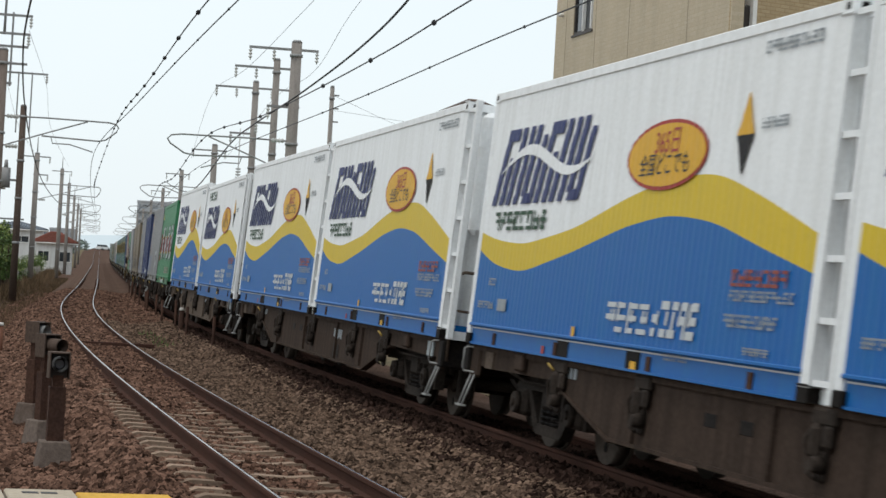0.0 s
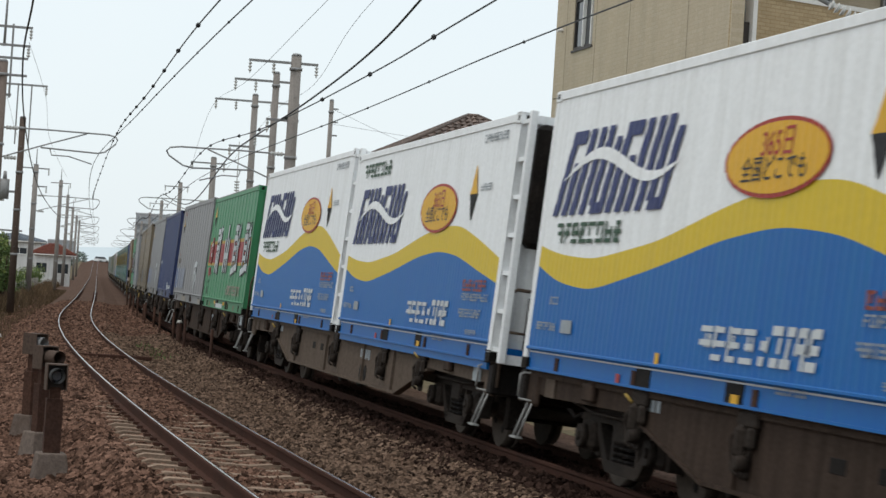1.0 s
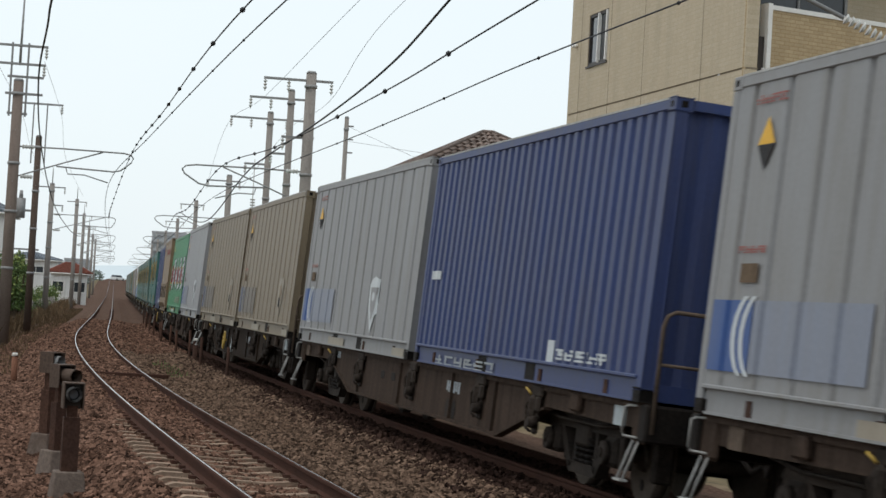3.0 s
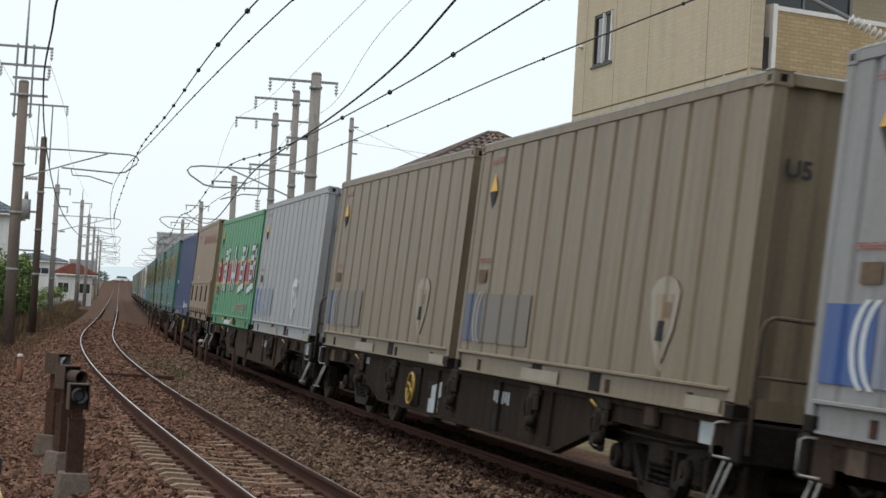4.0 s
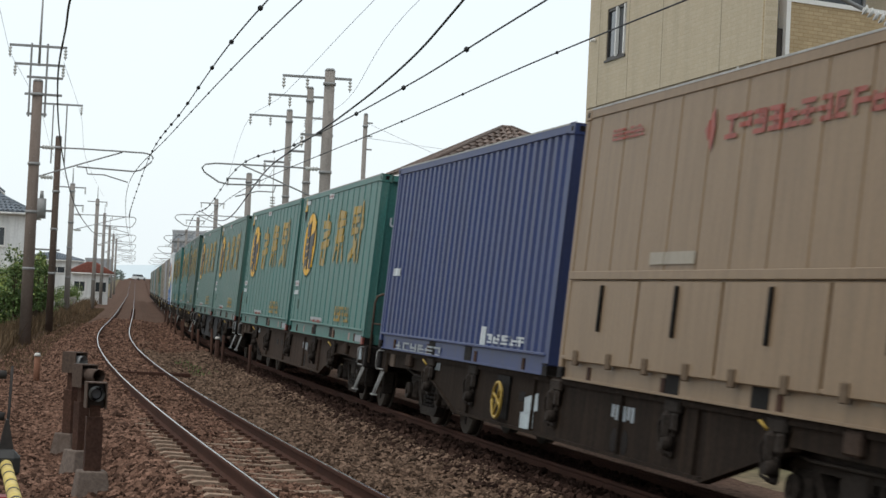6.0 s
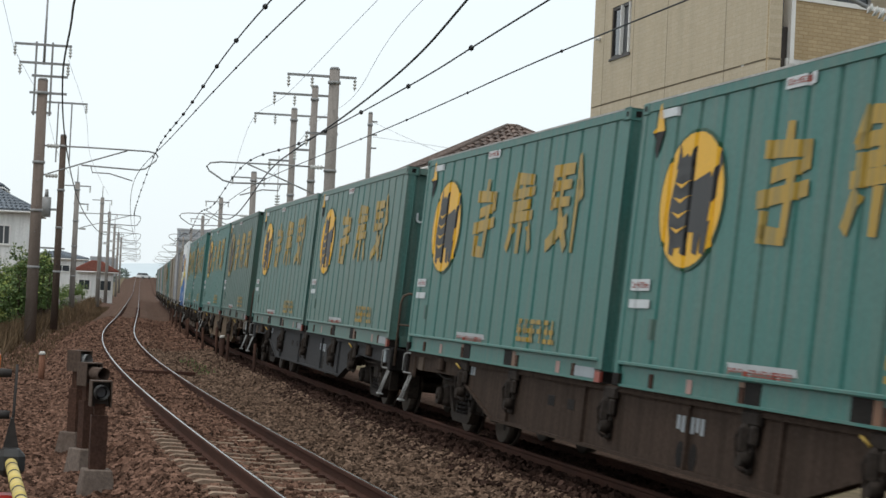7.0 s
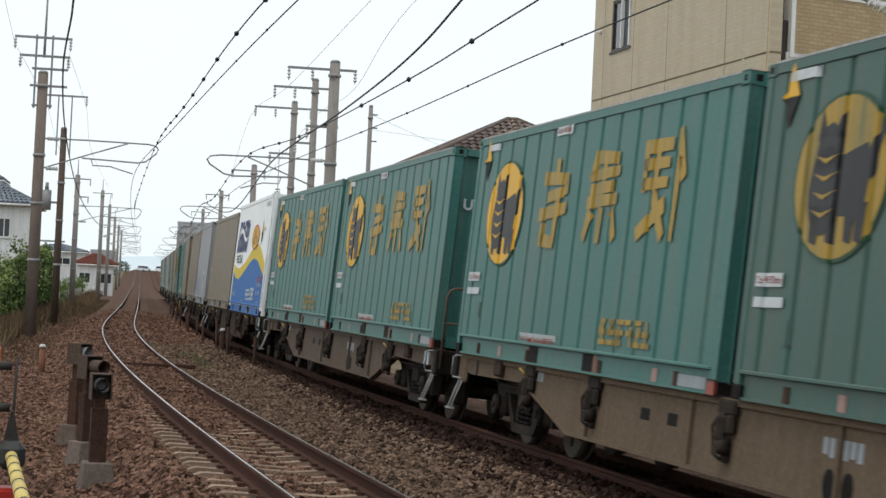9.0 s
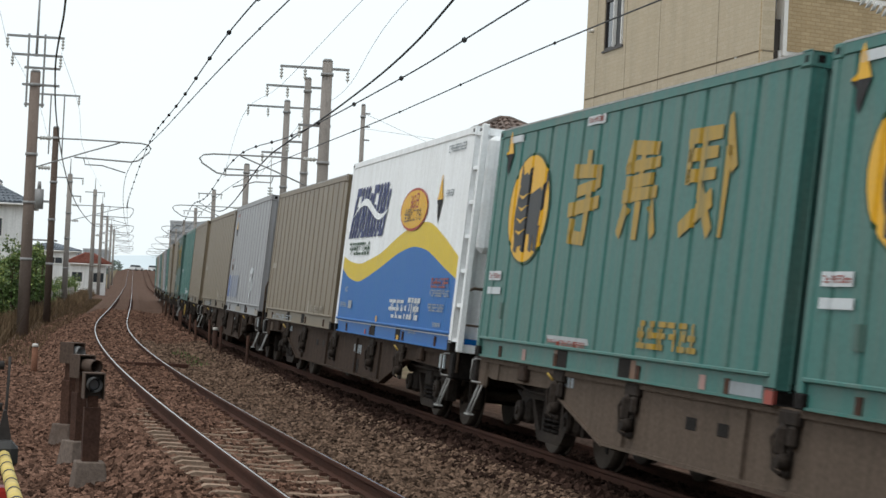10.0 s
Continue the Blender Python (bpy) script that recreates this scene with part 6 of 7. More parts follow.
def hip_house(p, turn, w, d, eave, ridge, wall, roof, words, floor=-1.2, windows=(), over=0.55, hip=0.5):
    """A house with a hipped tile roof: rows of tile rolls are real ribs."""
    h = new("house")
    h.matrix_basis = Matrix.Translation((p[0], p[1], 0)) @ Matrix.Rotation(radians(turn), 4, "Z")
    tagged(h, words, "house")
    for x0, x1, y0, y1 in ((-w / 2, w / 2, -d / 2, -d / 2 + 0.2), (-w / 2, w / 2, d / 2 - 0.2, d / 2), (-w / 2, -w / 2 + 0.2, -d / 2 + 0.2, d / 2 - 0.2), (w / 2 - 0.2, w / 2, -d / 2 + 0.2, d / 2 - 0.2)):
        boxed("wall", x0, x1, y0, y1, floor - 1, eave + 0.05, wall, h)
    W, Dp = w / 2 + over, d / 2 + over
    rx = max(0.2, W - Dp * (1 / hip) * 0.5) if w >= d else 0.2
    ridge_pts = [Vector((-rx, 0, ridge)), Vector((rx, 0, ridge))]
    cs = [Vector((-W, -Dp, eave)), Vector((W, -Dp, eave)), Vector((W, Dp, eave)), Vector((-W, Dp, eave))]
    slopes = [(cs[0], cs[1], ridge_pts[1], ridge_pts[0]), (cs[1], cs[2], ridge_pts[1], ridge_pts[1]), (cs[2], cs[3], ridge_pts[0], ridge_pts[1]), (cs[3], cs[0], ridge_pts[0], ridge_pts[0])]
    for a, b, c, e in slopes:
        bm = bmesh.new()
        n = (b - a).cross(e - a).normalized()
        pts = [a, b, c] + ([e] if (e - c).length > 1e-3 else [])
        bot, top = [bm.verts.new(q - n * 0.12) for q in pts], [bm.verts.new(q) for q in pts]
        bm.faces.new(top)
        bm.faces.new(bot[::-1])
        for i in range(len(pts)):
            j = (i + 1) % len(pts)
            bm.faces.new((bot[i], bot[j], top[j], top[i]))
        # courses of tiles: steps across the slope and rolls up it
        rows = 12
        for r in range(rows):
            t0, t1 = r / rows, (r + 1) / rows
            p0, p1 = a.lerp(e, t0), b.lerp(c, t0)
            q0, q1 = a.lerp(e, t1), b.lerp(c, t1)
            m = max(1, int((p1 - p0).length / 0.3))
            for k in range(m):
                f0, f1 = (k + 0.08) / m, (k + 0.92) / m
                qd = [p0.lerp(p1, f0), p0.lerp(p1, f1), q0.lerp(q1, f1), q0.lerp(q1, f0)]
                lo = [bm.verts.new(v + n * (0.06 if i < 2 else 0.02)) for i, v in enumerate(qd)]
                md = [bm.verts.new(qd[0].lerp(qd[1], 0.5) + n * 0.12), bm.verts.new(qd[3].lerp(qd[2], 0.5) + n * 0.07)]
                bm.faces.new((lo[0], md[0], md[1], lo[3]))
                bm.faces.new((md[0], lo[1], lo[2], md[1]))
                bm.faces.new((lo[0], lo[1], md[0]))
        part("roof_slope", bm, roof, h)
    bm = bmesh.new()
    for a, b in [(ridge_pts[0], ridge_pts[1])] + [(cs[i], ridge_pts[0 if i in (0, 3) else 1]) for i in range(4)]:
        add_tube(bm, a + Vector((0, 0, 0.06)), b + Vector((0, 0, 0.06)), 0.075, 0.075, 8)
    part("ridge_tiles", bm, roof, h)
    bm = bmesh.new()
    for a, b in zip(cs, cs[1:] + cs[:1]):
        add_tube(bm, a - Vector((0, 0, 0.12)), b - Vector((0, 0, 0.12)), 0.07, 0.07, 8)
    part("gutter", bm, frame_white, h)
    for face, x, z, ww, hh in windows:
        m = {"front": Matrix.Translation((x, -d / 2 - 0.02, z)) @ Matrix.Rotation(math.pi, 4, "Z"), "right": Matrix.Translation((w / 2 + 0.02, x, z)) @ Matrix.Rotation(-math.pi / 2, 4, "Z")}[face]
        pane_window(h, m, ww, hh, 1, frame_white)
    return h


hip_house((1.75, 81.5), 12, 6.9, 6.8, 6.75, 8.66, wall_cream, roof_brown, "two-storey house with brown tiled hip roof", -0.6, (("front", -3, 4.8, 1.6, 1.1), ("front", 2, 4.8, 1.6, 1.1)))
hip_house((-32.4, 136.0), 9, 8.6, 9.0, 6.2, 8.4, wall_pale, roof_grey, "white rendered house with grey-blue tiled roof", -1.2,
          (("front", 2.7, 4.6, 0.8, 1.25), ("front", 0.8, 4.5, 0.95, 1.5), ("right", -2.6, 4.7, 0.7, 1.3), ("right", 1.2, 4.7, 0.7, 1.3), ("front", 2.4, 1.0, 1.6, 1.9)))
hip_house((-34.4, 140.0), 9, 6.0, 6.0, 7.9, 9.6, wall_pale, roof_grey, "upper storey block of a white house with tiled roof", -1.2)
hip_house((-41.6, 238.0), 9, 4.0, 3.0, 3.2, 4.3, wall_pale, roof_red, "low house with orange-red tiled roof", -1.2, (("front", -1.2, 1.6, 1.3, 1.2), ("front", 1.2, 1.6, 1.3, 1.2)))
hip_house((-47.5, 246.0), 9, 6.0, 7.0, 4.6, 5.4, wall_pale, roof_grey, "pale flat house behind an orange-red roof", -1.2, (("front", 0.6, 3.4, 1.8, 0.8),))


def block_building(x, y, w, d, h, mat, words, storeys, turn=0.0, bays=4):
    b = new("far_building")
    b.matrix_basis = Matrix.Translation((x, y, -1.5)) @ Matrix.Rotation(turn, 4, "Z")
    tagged(b, words, "building")
    boxed("wall", -w / 2, w / 2, -d / 2, d / 2, -1, h, mat, b)
    boxed("parapet", -w / 2 - 0.1, w / 2 + 0.1, -d / 2 - 0.1, d / 2 + 0.1, h, h + 0.5, mat, b)
    fh = h / storeys
    for i in range(storeys):
        for j in range(bays):
            xc = -w / 2 + w * (j + 0.5) / bays
            boxed("window", xc - w / bays * 0.33, xc + w / bays * 0.33, -d / 2 - 0.06, -d / 2 - 0.004, fh * i + fh * 0.35, fh * i + fh * 0.8, far_glass, b)
        boxed("balcony", -w / 2, w / 2, -d / 2 - 0.9, -d / 2, fh * i - 0.1 + fh * 0.02, fh * i + fh * 0.3, mat, b) if storeys > 5 else None
    return b


block_building(-64, 500, 8, 14, 16.8, tower_wall, "pale grey apartment tower far along the line", 8, 0.1, 3)
block_building(-56, 515, 8, 14, 15.4, tower_wall, "pale grey apartment tower far along the line", 7, 0.1, 3)
block_building(-92, 420, 12, 10, 7.8, wall_grey, "grey far apartment block behind wires", 3, 0.1)
block_building(-70, 330, 9, 9, 5.4, wall_grey, "small grey far building", 2, 0.1, 3)
block_building(-66, 290, 10, 9, 4.9, wall_pale, "small pale far building", 2, 0.1, 3)
block_building(-89, 520, 6, 10, 9.5, wall_grey, "grey far office block", 4, 0.1, 5)
block_building(-47, 215, 8, 8, 4.5, wall_pale, "pale flat-roofed far house", 2, 0.1, 3)
block_building(-118, 600, 14, 10, 10, wall_grey, "grey far apartment block", 6, 0.1, 5)
for x, y in ((-55, 300), (-66, 360), (-76, 400)):
    hip_house((x, y), 8, 8.0, 7.0, 3.6, 5.2, wall_cream, roof_grey, "small far house with grey tiled roof", -1.2, (("front", -1.8, 2.0, 1.6, 1.1), ("front", 1.8, 2.0, 1.6, 1.1)))

for i, (s, lat, w, h, n) in enumerate(((560, -30, 7, 6.2, 2), (575, -19, 5, 5.6, 2), (590, -12, 4, 6.6, 2), (600, -40, 6, 7.6, 3), (596, -54, 7, 6.8, 2), (604, 12, 5, 6.6, 2), (585, 20, 6, 6.0, 2), (540, -46, 6, 5.4, 2), (480, -30, 6, 4.6, 2), (450, -22, 6, 4.2, 2), (420, -34, 6, 4.6, 2))):
    q = on_line(s, lat)
    block_building(q.x, q.y, w, 8, h + 1.6, (wall_pale, tower_wall, wall_grey)[i % 3], "low far house in the hazy town" if n < 3 else "far town block behind the line", n, 0.1, 3)

# ---- line-side things ----
def crossing_lamp(s, lat, top, yaw, snout=0.17):
    """A low obstruction lamp: concrete foot, rusty channel post, hooded box with a round lens."""
    b = new("track_signal_lamp")
    b.matrix_basis = frame_at(s, lat, 0.0, yaw)
    tagged(b, "low rusty trackside signal lamp on a concrete foot", "signal", "low signal lamps")
    bm = bmesh.new()
    add_box(bm, -0.15, 0.15, -0.15, 0.15, -0.75, -0.16, bev=0.012)
    for v in bm.verts:
        if v.co.z < -0.4:
            v.co.x *= 1.5
            v.co.y *= 1.5
    part("foot", bm, base_concrete, b)
    bm = bmesh.new()
    add_box(bm, -0.085, 0.085, -0.07, -0.055, -0.21, 0.4)
    for x in (-0.085, 0.073):
        add_box(bm, x, x + 0.012, -0.055, 0.07, -0.21, 0.4)
    add_box(bm, -0.11, 0.11, -0.1, 0.1, -0.21, -0.19)
    part("post", bm, rust_post, b)
    bm = bmesh.new()
    add_box(bm, -0.055, 0.055, -0.04, 0.05, 0.4, top - 0.12)
    part("neck", bm, rust_post, b)
    bm = bmesh.new()
    add_box(bm, -0.09, 0.09, -0.03, 0.11, top - 0.15, top + 0.11, bev=0.01)
    box = part("lamp_box", bm, lamp_box, b)
    bm = bmesh.new()
    for x0, x1, z0, z1 in ((-0.107, 0.107, top + 0.11, top + 0.122), (-0.107, -0.095, top - 0.15, top + 0.11), (0.095, 0.107, top - 0.15, top + 0.11)):
        add_box(bm, x0, x1, -0.13, 0.11, z0, z1)
    part("hood", bm, hood_side, box, "weathered sheet hood")
    bm = bmesh.new()
    add_tube(bm, (0, -0.03, top), (0, -snout, top), 0.078, 0.078, 20, caps=False)
    add_tube(bm, (0, -snout, top), (0, -0.03, top), 0.064, 0.064, 20, caps=False)
    part("lens_ring", bm, hood_side if snout > 0.2 else steel_grey, box)
    bm = bmesh.new()
    add_tube(bm, (0, -0.03, top), (0, -0.06, top), 0.065, 0.045, 20)
    part("lens", bm, lens_grey, box)


crossing_lamp(23.6, -5.68, 0.64, 0.06)
crossing_lamp(26.3, -5.67, 0.72, 0.42, 0.36)
crossing_lamp(29.0, -5.69, 0.77, 0.75)


def stake(s, lat, h, r, mats, words, cap=True, lean=0.0):
    b = new("line_post")
    b.matrix_basis = frame_at(s, lat) @ Matrix.Rotation(lean, 4, "Y")
    tagged(b, words, "post", "posts beside the tracks")
    bm = bmesh.new()
    add_tube(bm, (0, 0, -0.7), (0, 0, h), r, r * 0.92, 10)
    part("shaft", bm, mats, b)
    if cap:
        bm = bmesh.new()
        add_tube(bm, (0, 0, h), (0, 0, h + 0.07), r * 1.1, r * 0.7, 10)
        part("cap", bm, cap_white, b)


stake(49.0, -5.95, 0.12, 0.075, stake_red, "short reddish marker post with pale top")
stake(59.0, -1.18, 0.44, 0.08, rust_post, "short brown marker post with pale top")
for i in range(14):
    s = 48.5 + i * 5.6 + (0.6 if i % 3 else 0)
    stake(s, -1.25 - (0.1 if i % 2 else 0), 0.58 + 0.06 * ((i * 7) % 3), 0.04, rust_post, "thin rusty brown post between the tracks", False, random.uniform(-0.03, 0.03))

# level-crossing gate drive with its arm
gate = new("crossing_gate")
gate.matrix_basis = frame_at(8.9, -9.18)
g = gate.matrix_basis
tagged(gate, "orange crossing gate drive with yellow-black bar", "barrier")
hub = Vector((-1.9, 9.0, 0.985))
gi = g.inverted()
lp = lambda v: gi @ Vector(v)
hl = lp(hub)
bm = bmesh.new()
add_box(bm, hl.x - 0.44, hl.x - 0.06, hl.y + 0.12, hl.y + 0.5, 1.14, 1.46, bev=0.03)
part("drive_case", bm, orange_case, gate)
bm = bmesh.new()
add_box(bm, hl.x - 0.38, hl.x - 0.05, hl.y + 0.15, hl.y + 0.45, -0.9, 1.14, bev=0.02)
part("pedestal", bm, lamp_box, gate)
bm = bmesh.new()
hl = lp(hub)
for z in (1.36, 1.18):
    add_tube(bm, (hl.x - 0.12, hl.y + 0.05, z), (hl.x - 0.02, hl.y + 0.05, z), 0.012, 0.012, 12)
    add_tube(bm, (hl.x - 0.08, hl.y + 0.05, z), (hl.x - 0.012, hl.y + 0.05, z), 0.022, 0.018, 12)
add_pipe(bm, [(hl.x + 0.01, hl.y + 0.05, 1.4), (hl.x + 0.005, hl.y + 0.04, 1.2), (hl.x, hl.y + 0.02, 1.1)], 0.007, 8)
add_prism(bm, [(hl.x - 0.045, 0.98), (hl.x + 0.045, 0.98), (hl.x + 0.006, 1.17), (hl.x - 0.006, 1.17)], hl.y - 0.03, hl.y + 0.06)
part("link", bm, lamp_box, gate)
bm = bmesh.new()
add_box(bm, hl.x - 0.06, hl.x + 0.06, hl.y - 0.14, hl.y + 0.05, hl.z - 0.06, hl.z + 0.06, bev=0.03)
part("arm_socket", bm, bar_black, gate)
bm = bmesh.new()
add_box(bm, hl.x - 0.11, hl.x + 0.08, hl.y - 0.1, hl.y + 0.06, hl.z - 0.36, hl.z - 0.14, bev=0.015)
part("counterweight", bm, paint["mark_red"], gate, "dull red counterweight")
way = (lp(hub + Vector((0.235, -0.97, -0.01))) - hl).normalized()
arm_part = bmesh.new()
for i in range(16):
    p, q = hl + way * (0.05 + i * 0.3), hl + way * (0.05 + (i + 1) * 0.3)
    k = p.lerp(q, 0.86)
    add_tube(arm_part, p, k, 0.026, 0.026, 12, 0)
    add_tube(arm_part, k, q, 0.0265, 0.0265, 12, 1)
part("arm", arm_part, [bar_yellow, bar_black], gate, "yellow and black striped bar")

# edge of the crossing's walkway
walkway = new("crossing_walkway")
tagged(walkway, "beige crossing panels with a yellow painted edge", "walkway", kind="structure")
for i, (a0, a1, mat) in enumerate(((-9.6, -8.0, slab_beige), (-7.98, -6.4, slab_beige), (-6.38, -5.86, slab_beige), (-5.84, -5.12, slab_yellow))):
    bm = bmesh.new()
    add_box(bm, a0, a1, -2.6, 0.0, -0.8, -0.02 if i < 3 else -0.035, bev=0.012)
    ob = part("panel", bm, mat, walkway)
    ob.matrix_basis = Matrix.Translation(on_line(17.95, 0)) @ Matrix.Rotation(heading(17.95) + 0.03, 4, "Z")
    for j in range(3 if i < 3 else 0):
        for x in (a0 + 0.18, a1 - 0.2):
            bm = bmesh.new()
            add_box(bm, x - 0.06, x + 0.06, -0.3 - j * 0.8, -0.2 - j * 0.8, -0.03, -0.016)
            part("bolt_slot", bm, bar_black, ob)


# ---- plants ----
def leaf_cloud(name, centres, count, leaf, mat, parent, rs):
    v, f = [], []
    for _ in range(count):
        c, r = centres[rs.randrange(len(centres))]
        d = Vector((rs.gauss(0, 1), rs.gauss(0, 1), rs.gauss(0, 1))).normalized() * (r * rs.uniform(0.55, 1.08))
        p = c + Vector((d.x, d.y, d.z * 0.85))
        t = Vector((rs.gauss(0, 1), rs.gauss(0, 1), rs.gauss(0, 0.7))).normalized()
        n = t.orthogonal().normalized()
        n.rotate(Matrix.Rotation(rs.uniform(0, 6.28), 3, t))
        w = leaf * rs.uniform(0.6, 1.3)
        i = len(v)
        v += [p, p + t * w * 0.5 + n * w * 0.32, p + t * w, p + t * w * 0.5 - n * w * 0.32]
        f.append((i, i + 1, i + 2, i + 3))
    me = bpy.data.meshes.new(name)
    me.from_pydata([tuple(p) for p in v], [], f)
    me.materials.append(mat)
    ob = new(name, me)
    ob.parent = parent
    return ob


def shrub(s, lat, h, w, count, seed, words, light=0.25, leaf=0.13):
    rs = random.Random(seed)
    b = new("shrub")
    b.matrix_basis = frame_at(s, lat, -0.75)
    tagged(b, words, "shrub", "shrubs beside the line")
    bm = bmesh.new()
    centres = []
    for i in range(9):
        a, r = rs.uniform(0, 6.28), rs.uniform(0.1, 0.75) * w
        tip = Vector((r * math.cos(a), r * math.sin(a), h * rs.uniform(0.45, 0.98) * (1 - 0.35 * r / w)))
        mid = tip * 0.5 + Vector((0, 0, 0.12 * h))
        add_tube(bm, (0.1 * math.cos(a), 0.1 * math.sin(a), -0.4), mid, 0.05, 0.03, 6)
        add_tube(bm, mid, tip, 0.03, 0.01, 6)
        centres.append((tip, w * rs.uniform(0.28, 0.45)))
        centres.append((mid, w * rs.uniform(0.22, 0.38)))
    part("stem", bm, bark, b)
    leaf_cloud("crown", centres, int(count * (1 - light)), leaf, leaf_mat, b, rs)
    if light:
        tops = [(c + Vector((0, 0, r * 0.35)), r * 0.9) for c, r in centres[::2]]
        leaf_cloud("crown", tops, int(count * light), leaf * 0.9, leaf_light, b, rs)


for i, (s, lat, h, w, n) in enumerate(((70, -8.9, 2.3, 1.0, 3600), (76, -8.6, 2.6, 1.1, 3600), (82, -8.2, 2.5, 0.9, 3000), (88, -8.0, 3.0, 1.0, 3200), (92, -8.8, 3.3, 1.3, 3200), (99, -8.0, 3.2, 1.0, 3000), (104, -8.7, 3.6, 1.3, 2800),
                                         (110, -8.0, 2.6, 0.9, 2200), (118, -8.3, 2.0, 1.0, 2200), (128, -8.8, 1.9, 1.1, 1800), (140, -8.6, 1.7, 1.0, 1600), (156, -8.6, 1.5, 1.0, 1500), (66, -9.2, 2.0, 1.0, 3000), (118, -10.2, 3.4, 1.6, 2600), (128, -11.0, 3.6, 1.8, 2200),
                                         (176, -9.5, 2.4, 1.5, 1500), (196, -10.0, 2.6, 1.6, 1500), (94, -7.75, 3.0, 0.7, 2600), (101, -7.7, 3.3, 0.7, 2600), (108, -7.75, 3.0, 0.75, 2200), (114, -7.9, 2.8, 0.8, 2000), (186, -8.8, 2.2, 1.1, 1300), (206, -9.0, 2.6, 1.2, 1300), (220, -9.6, 3.0, 1.5, 1300), (166, -8.8, 2.0, 1.0, 1300))):
    shrub(s, lat, h * (1.35 if 86 < s < 130 and lat > -8.2 else 1.0), w, n, 100 + i, "dense green shrub beside the railway" if i % 3 else "leafy shrub with pale yellow-green tips", 0.5 if i in (0, 1, 12) else 0.15)


def blades(name, count, s_range, lats, size, mat, words, seed):
    r = np.random.default_rng(seed)
    v, f = [], []
    for _ in range(count):
        s = s_range[0] + (s_range[1] - s_range[0]) * r.random()
        lat = lats[0] + (lats[1] - lats[0]) * r.random() ** 0.8
        z = np.interp(lat, [p[0] for p in ground_profile + bed_lats[1:]], [p[1] for p in ground_profile + bed_lats[1:]])
        c = on_line(s, lat, z - 0.02)
        h = size * r.uniform(0.4, 1.3)
        a = r.uniform(0, 6.28)
        t = Vector((math.cos(a), math.sin(a), 0)) * 0.02
        o = Vector((r.normal(0, 0.25), r.normal(0, 0.25), 1)) * h
        i = len(v)
        v += [c - t, c + t, c + o * 0.6 + t * 0.7, c + o]
        f.append((i, i + 1, i + 2, i + 3))
    me = bpy.data.meshes.new(name)
    me.from_pydata([tuple(p) for p in v], [], f)
    me.materials.append(mat)
    return tagged(new(name, me), words, "grass", kind="stuff")


blades("dry_grass", 13000, (66, 150), (-9.2, -7.5), 0.6, grass_mat, "dry straw-coloured weeds along the line", 3)
blades("dry_grass", 5000, (60, 230), (-8.6, -7.1), 0.7, grass_mat, "dry straw-coloured weeds along the line", 4)
blades("dry_grass", 6000, (52, 200), (-7.3, -5.9), 0.2, grass_mat, "dry straw-coloured weeds along the line", 8)
blades("grass_tufts", 250, (50, 60), (-2.4, -1.6), 0.12, leaf_mat, "small green tufts between the tracks", 5)
for i in range(26):
    s = 84 + i * 4.0
    stake(s, -8.2, 0.75, 0.04, mast_concrete, "pale concrete fence post among weeds", False)
for z in (0.1, 0.55):
    wire("fence_wire", [(84, -8.2, z), (130, -8.2, z), (184, -8.2, z)], 0.012, wire_grey, "wire of the low line-side fence")


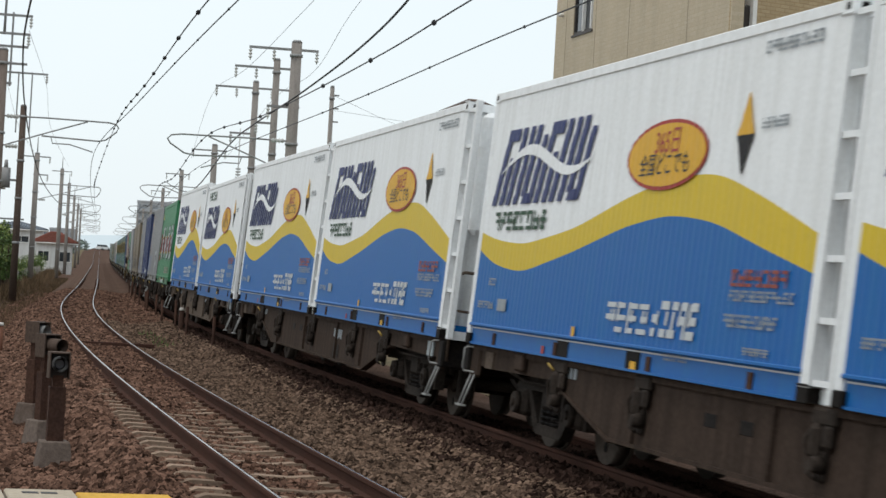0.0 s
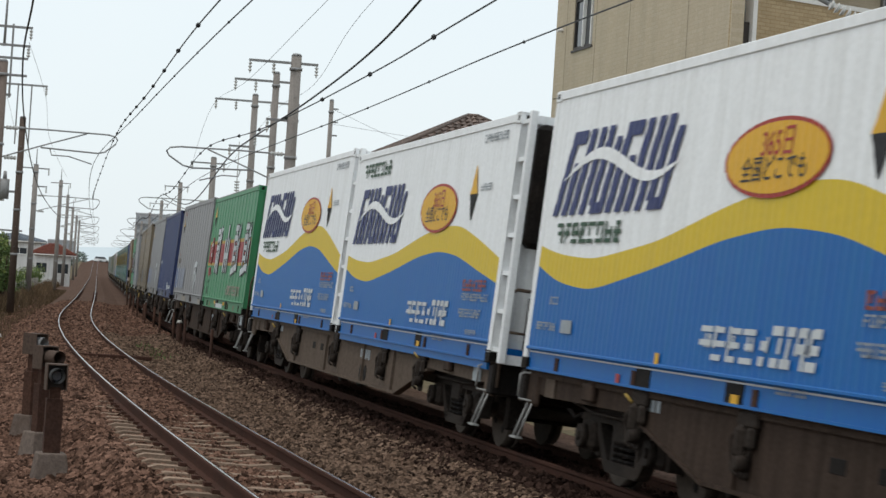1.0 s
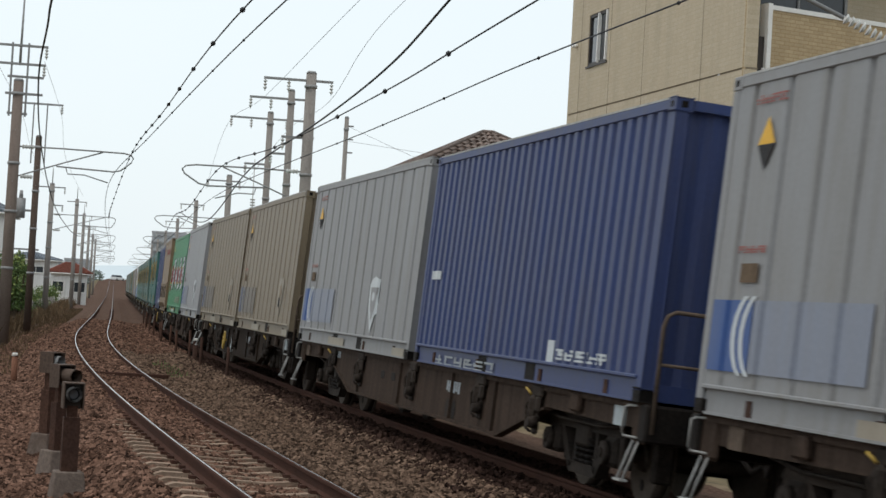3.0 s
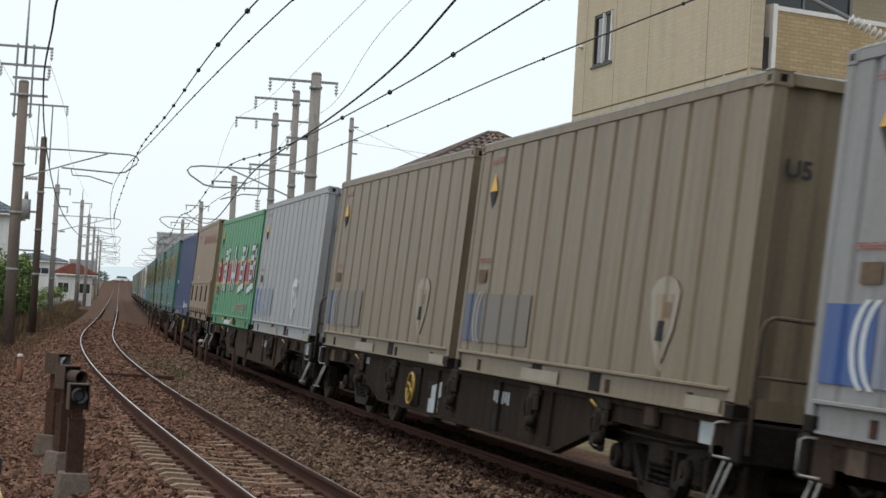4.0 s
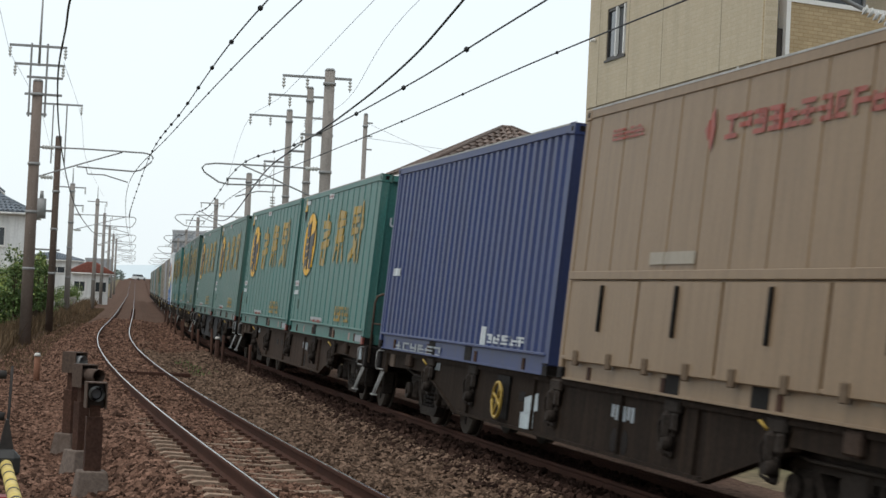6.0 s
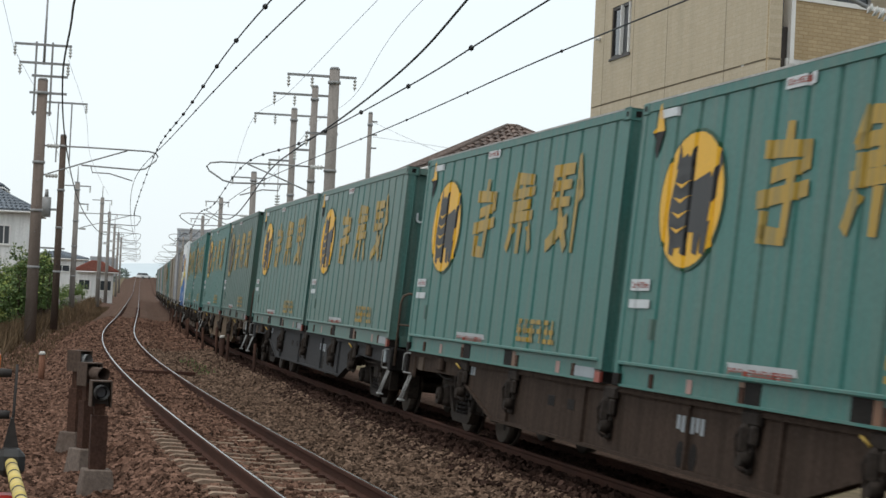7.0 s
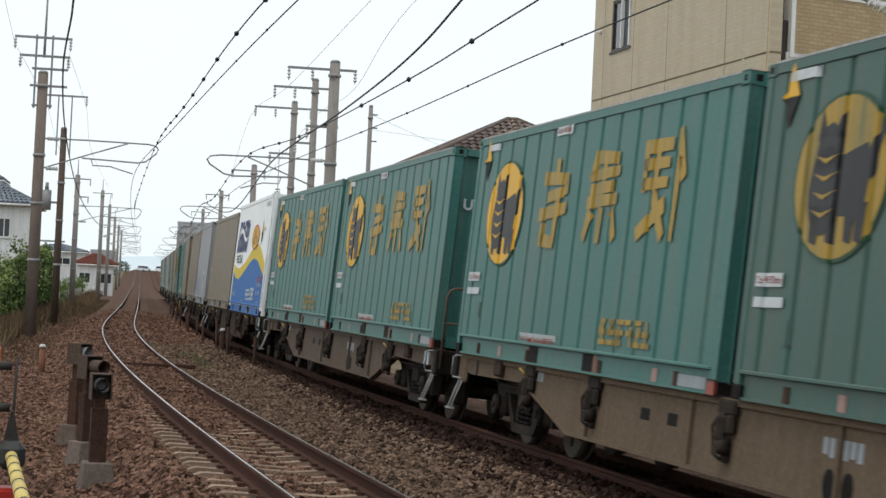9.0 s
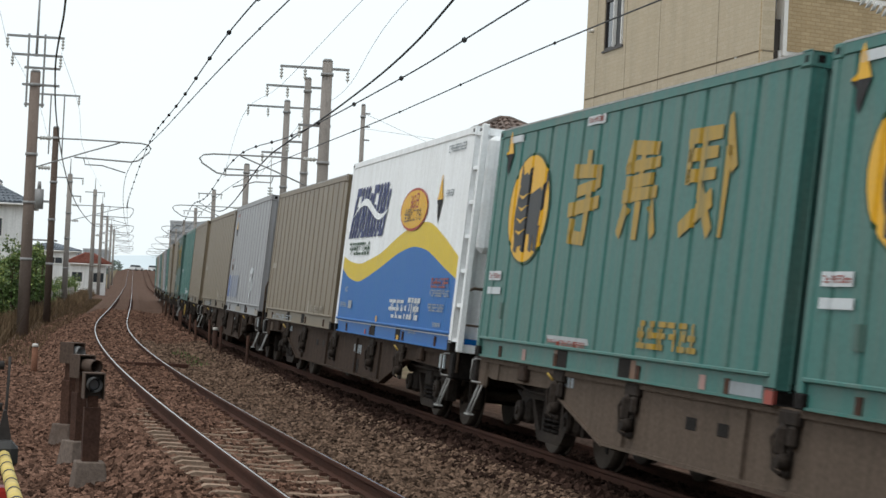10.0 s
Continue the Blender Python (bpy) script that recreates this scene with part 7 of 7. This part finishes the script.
def far_woods(name, count, s_range, lats, h, seed, words, mat=None):
    """Distant tree clumps: small tilted leaf faces round uneven crowns."""
    rs = random.Random(seed)
    cs = []
    for _ in range(count):
        p = on_line(rs.uniform(*s_range), rs.uniform(*lats), -1.5)
        cs.append((p + Vector((0, 0, h * rs.uniform(0.3, 0.9))), h * rs.uniform(0.35, 0.6)))
    ob = leaf_cloud(name, cs, count * 130, h * 0.2, mat or far_green, None, rs)
    return tagged(ob, words, "trees", kind="stuff")


far_woods("far_trees", 60, (230, 600), (-90, -22), 4.5, 9, "distant trees and gardens left of the line")
far_woods("far_trees", 34, (450, 605), (-40, -7), 3.6, 10, "distant trees among the town's houses, haze painted in their green", haze_green)
far_woods("far_trees", 26, (130, 420), (14, 60), 4.5, 11, "distant trees right of the line")
bm = bmesh.new()
prev = None
for i in range(61):
    x = -1900 + i * 60
    z = 6 + 17 * (1 + noise.noise(Vector((i * 0.17, 2.0, 0)))) + 7 * noise.noise(Vector((i * 0.6, 5.0, 0)))
    cur = (bm.verts.new((x, 2400, -40)), bm.verts.new((x, 2500, z)), bm.verts.new((x, 2900, -40)))
    if prev:
        bm.faces.new((prev[0], cur[0], cur[1], prev[1]))
        bm.faces.new((prev[1], cur[1], cur[2], prev[2]))
    prev = cur
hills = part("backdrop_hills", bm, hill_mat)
structure(hills, "hills on the horizon, haze painted in their pale blue", "hills")


def parked_car(s, lat, words):
    c = new("car")
    c.matrix_basis = frame_at(s, lat, 0.05, 0.9)
    tagged(c, words, "car")
    bm = bmesh.new()
    add_prism(bm, [(-2.1, 0.3), (2.1, 0.3), (2.15, 0.75), (1.2, 0.9), (-2.1, 0.95)], -0.8, 0.8)
    part("body", bm, paint["white"], c)
    bm = bmesh.new()
    add_prism(bm, [(-1.9, 0.95), (1.1, 0.92), (0.5, 1.45), (-1.6, 1.48)], -0.72, 0.72)
    part("cabin", bm, glass_dark, c)
    for x in (-1.3, 1.3):
        for y in (-0.75, 0.75):
            bm = bmesh.new()
            add_tube(bm, (x, y - 0.1, 0.3), (x, y + 0.1, 0.3), 0.3, 0.3, 14)
            part("wheel", bm, bar_black, c)


parked_car(560, -D + 1.5, "small white car on the far level crossing")
parked_car(568, 2.6, "small white car on the far level crossing")

motions()
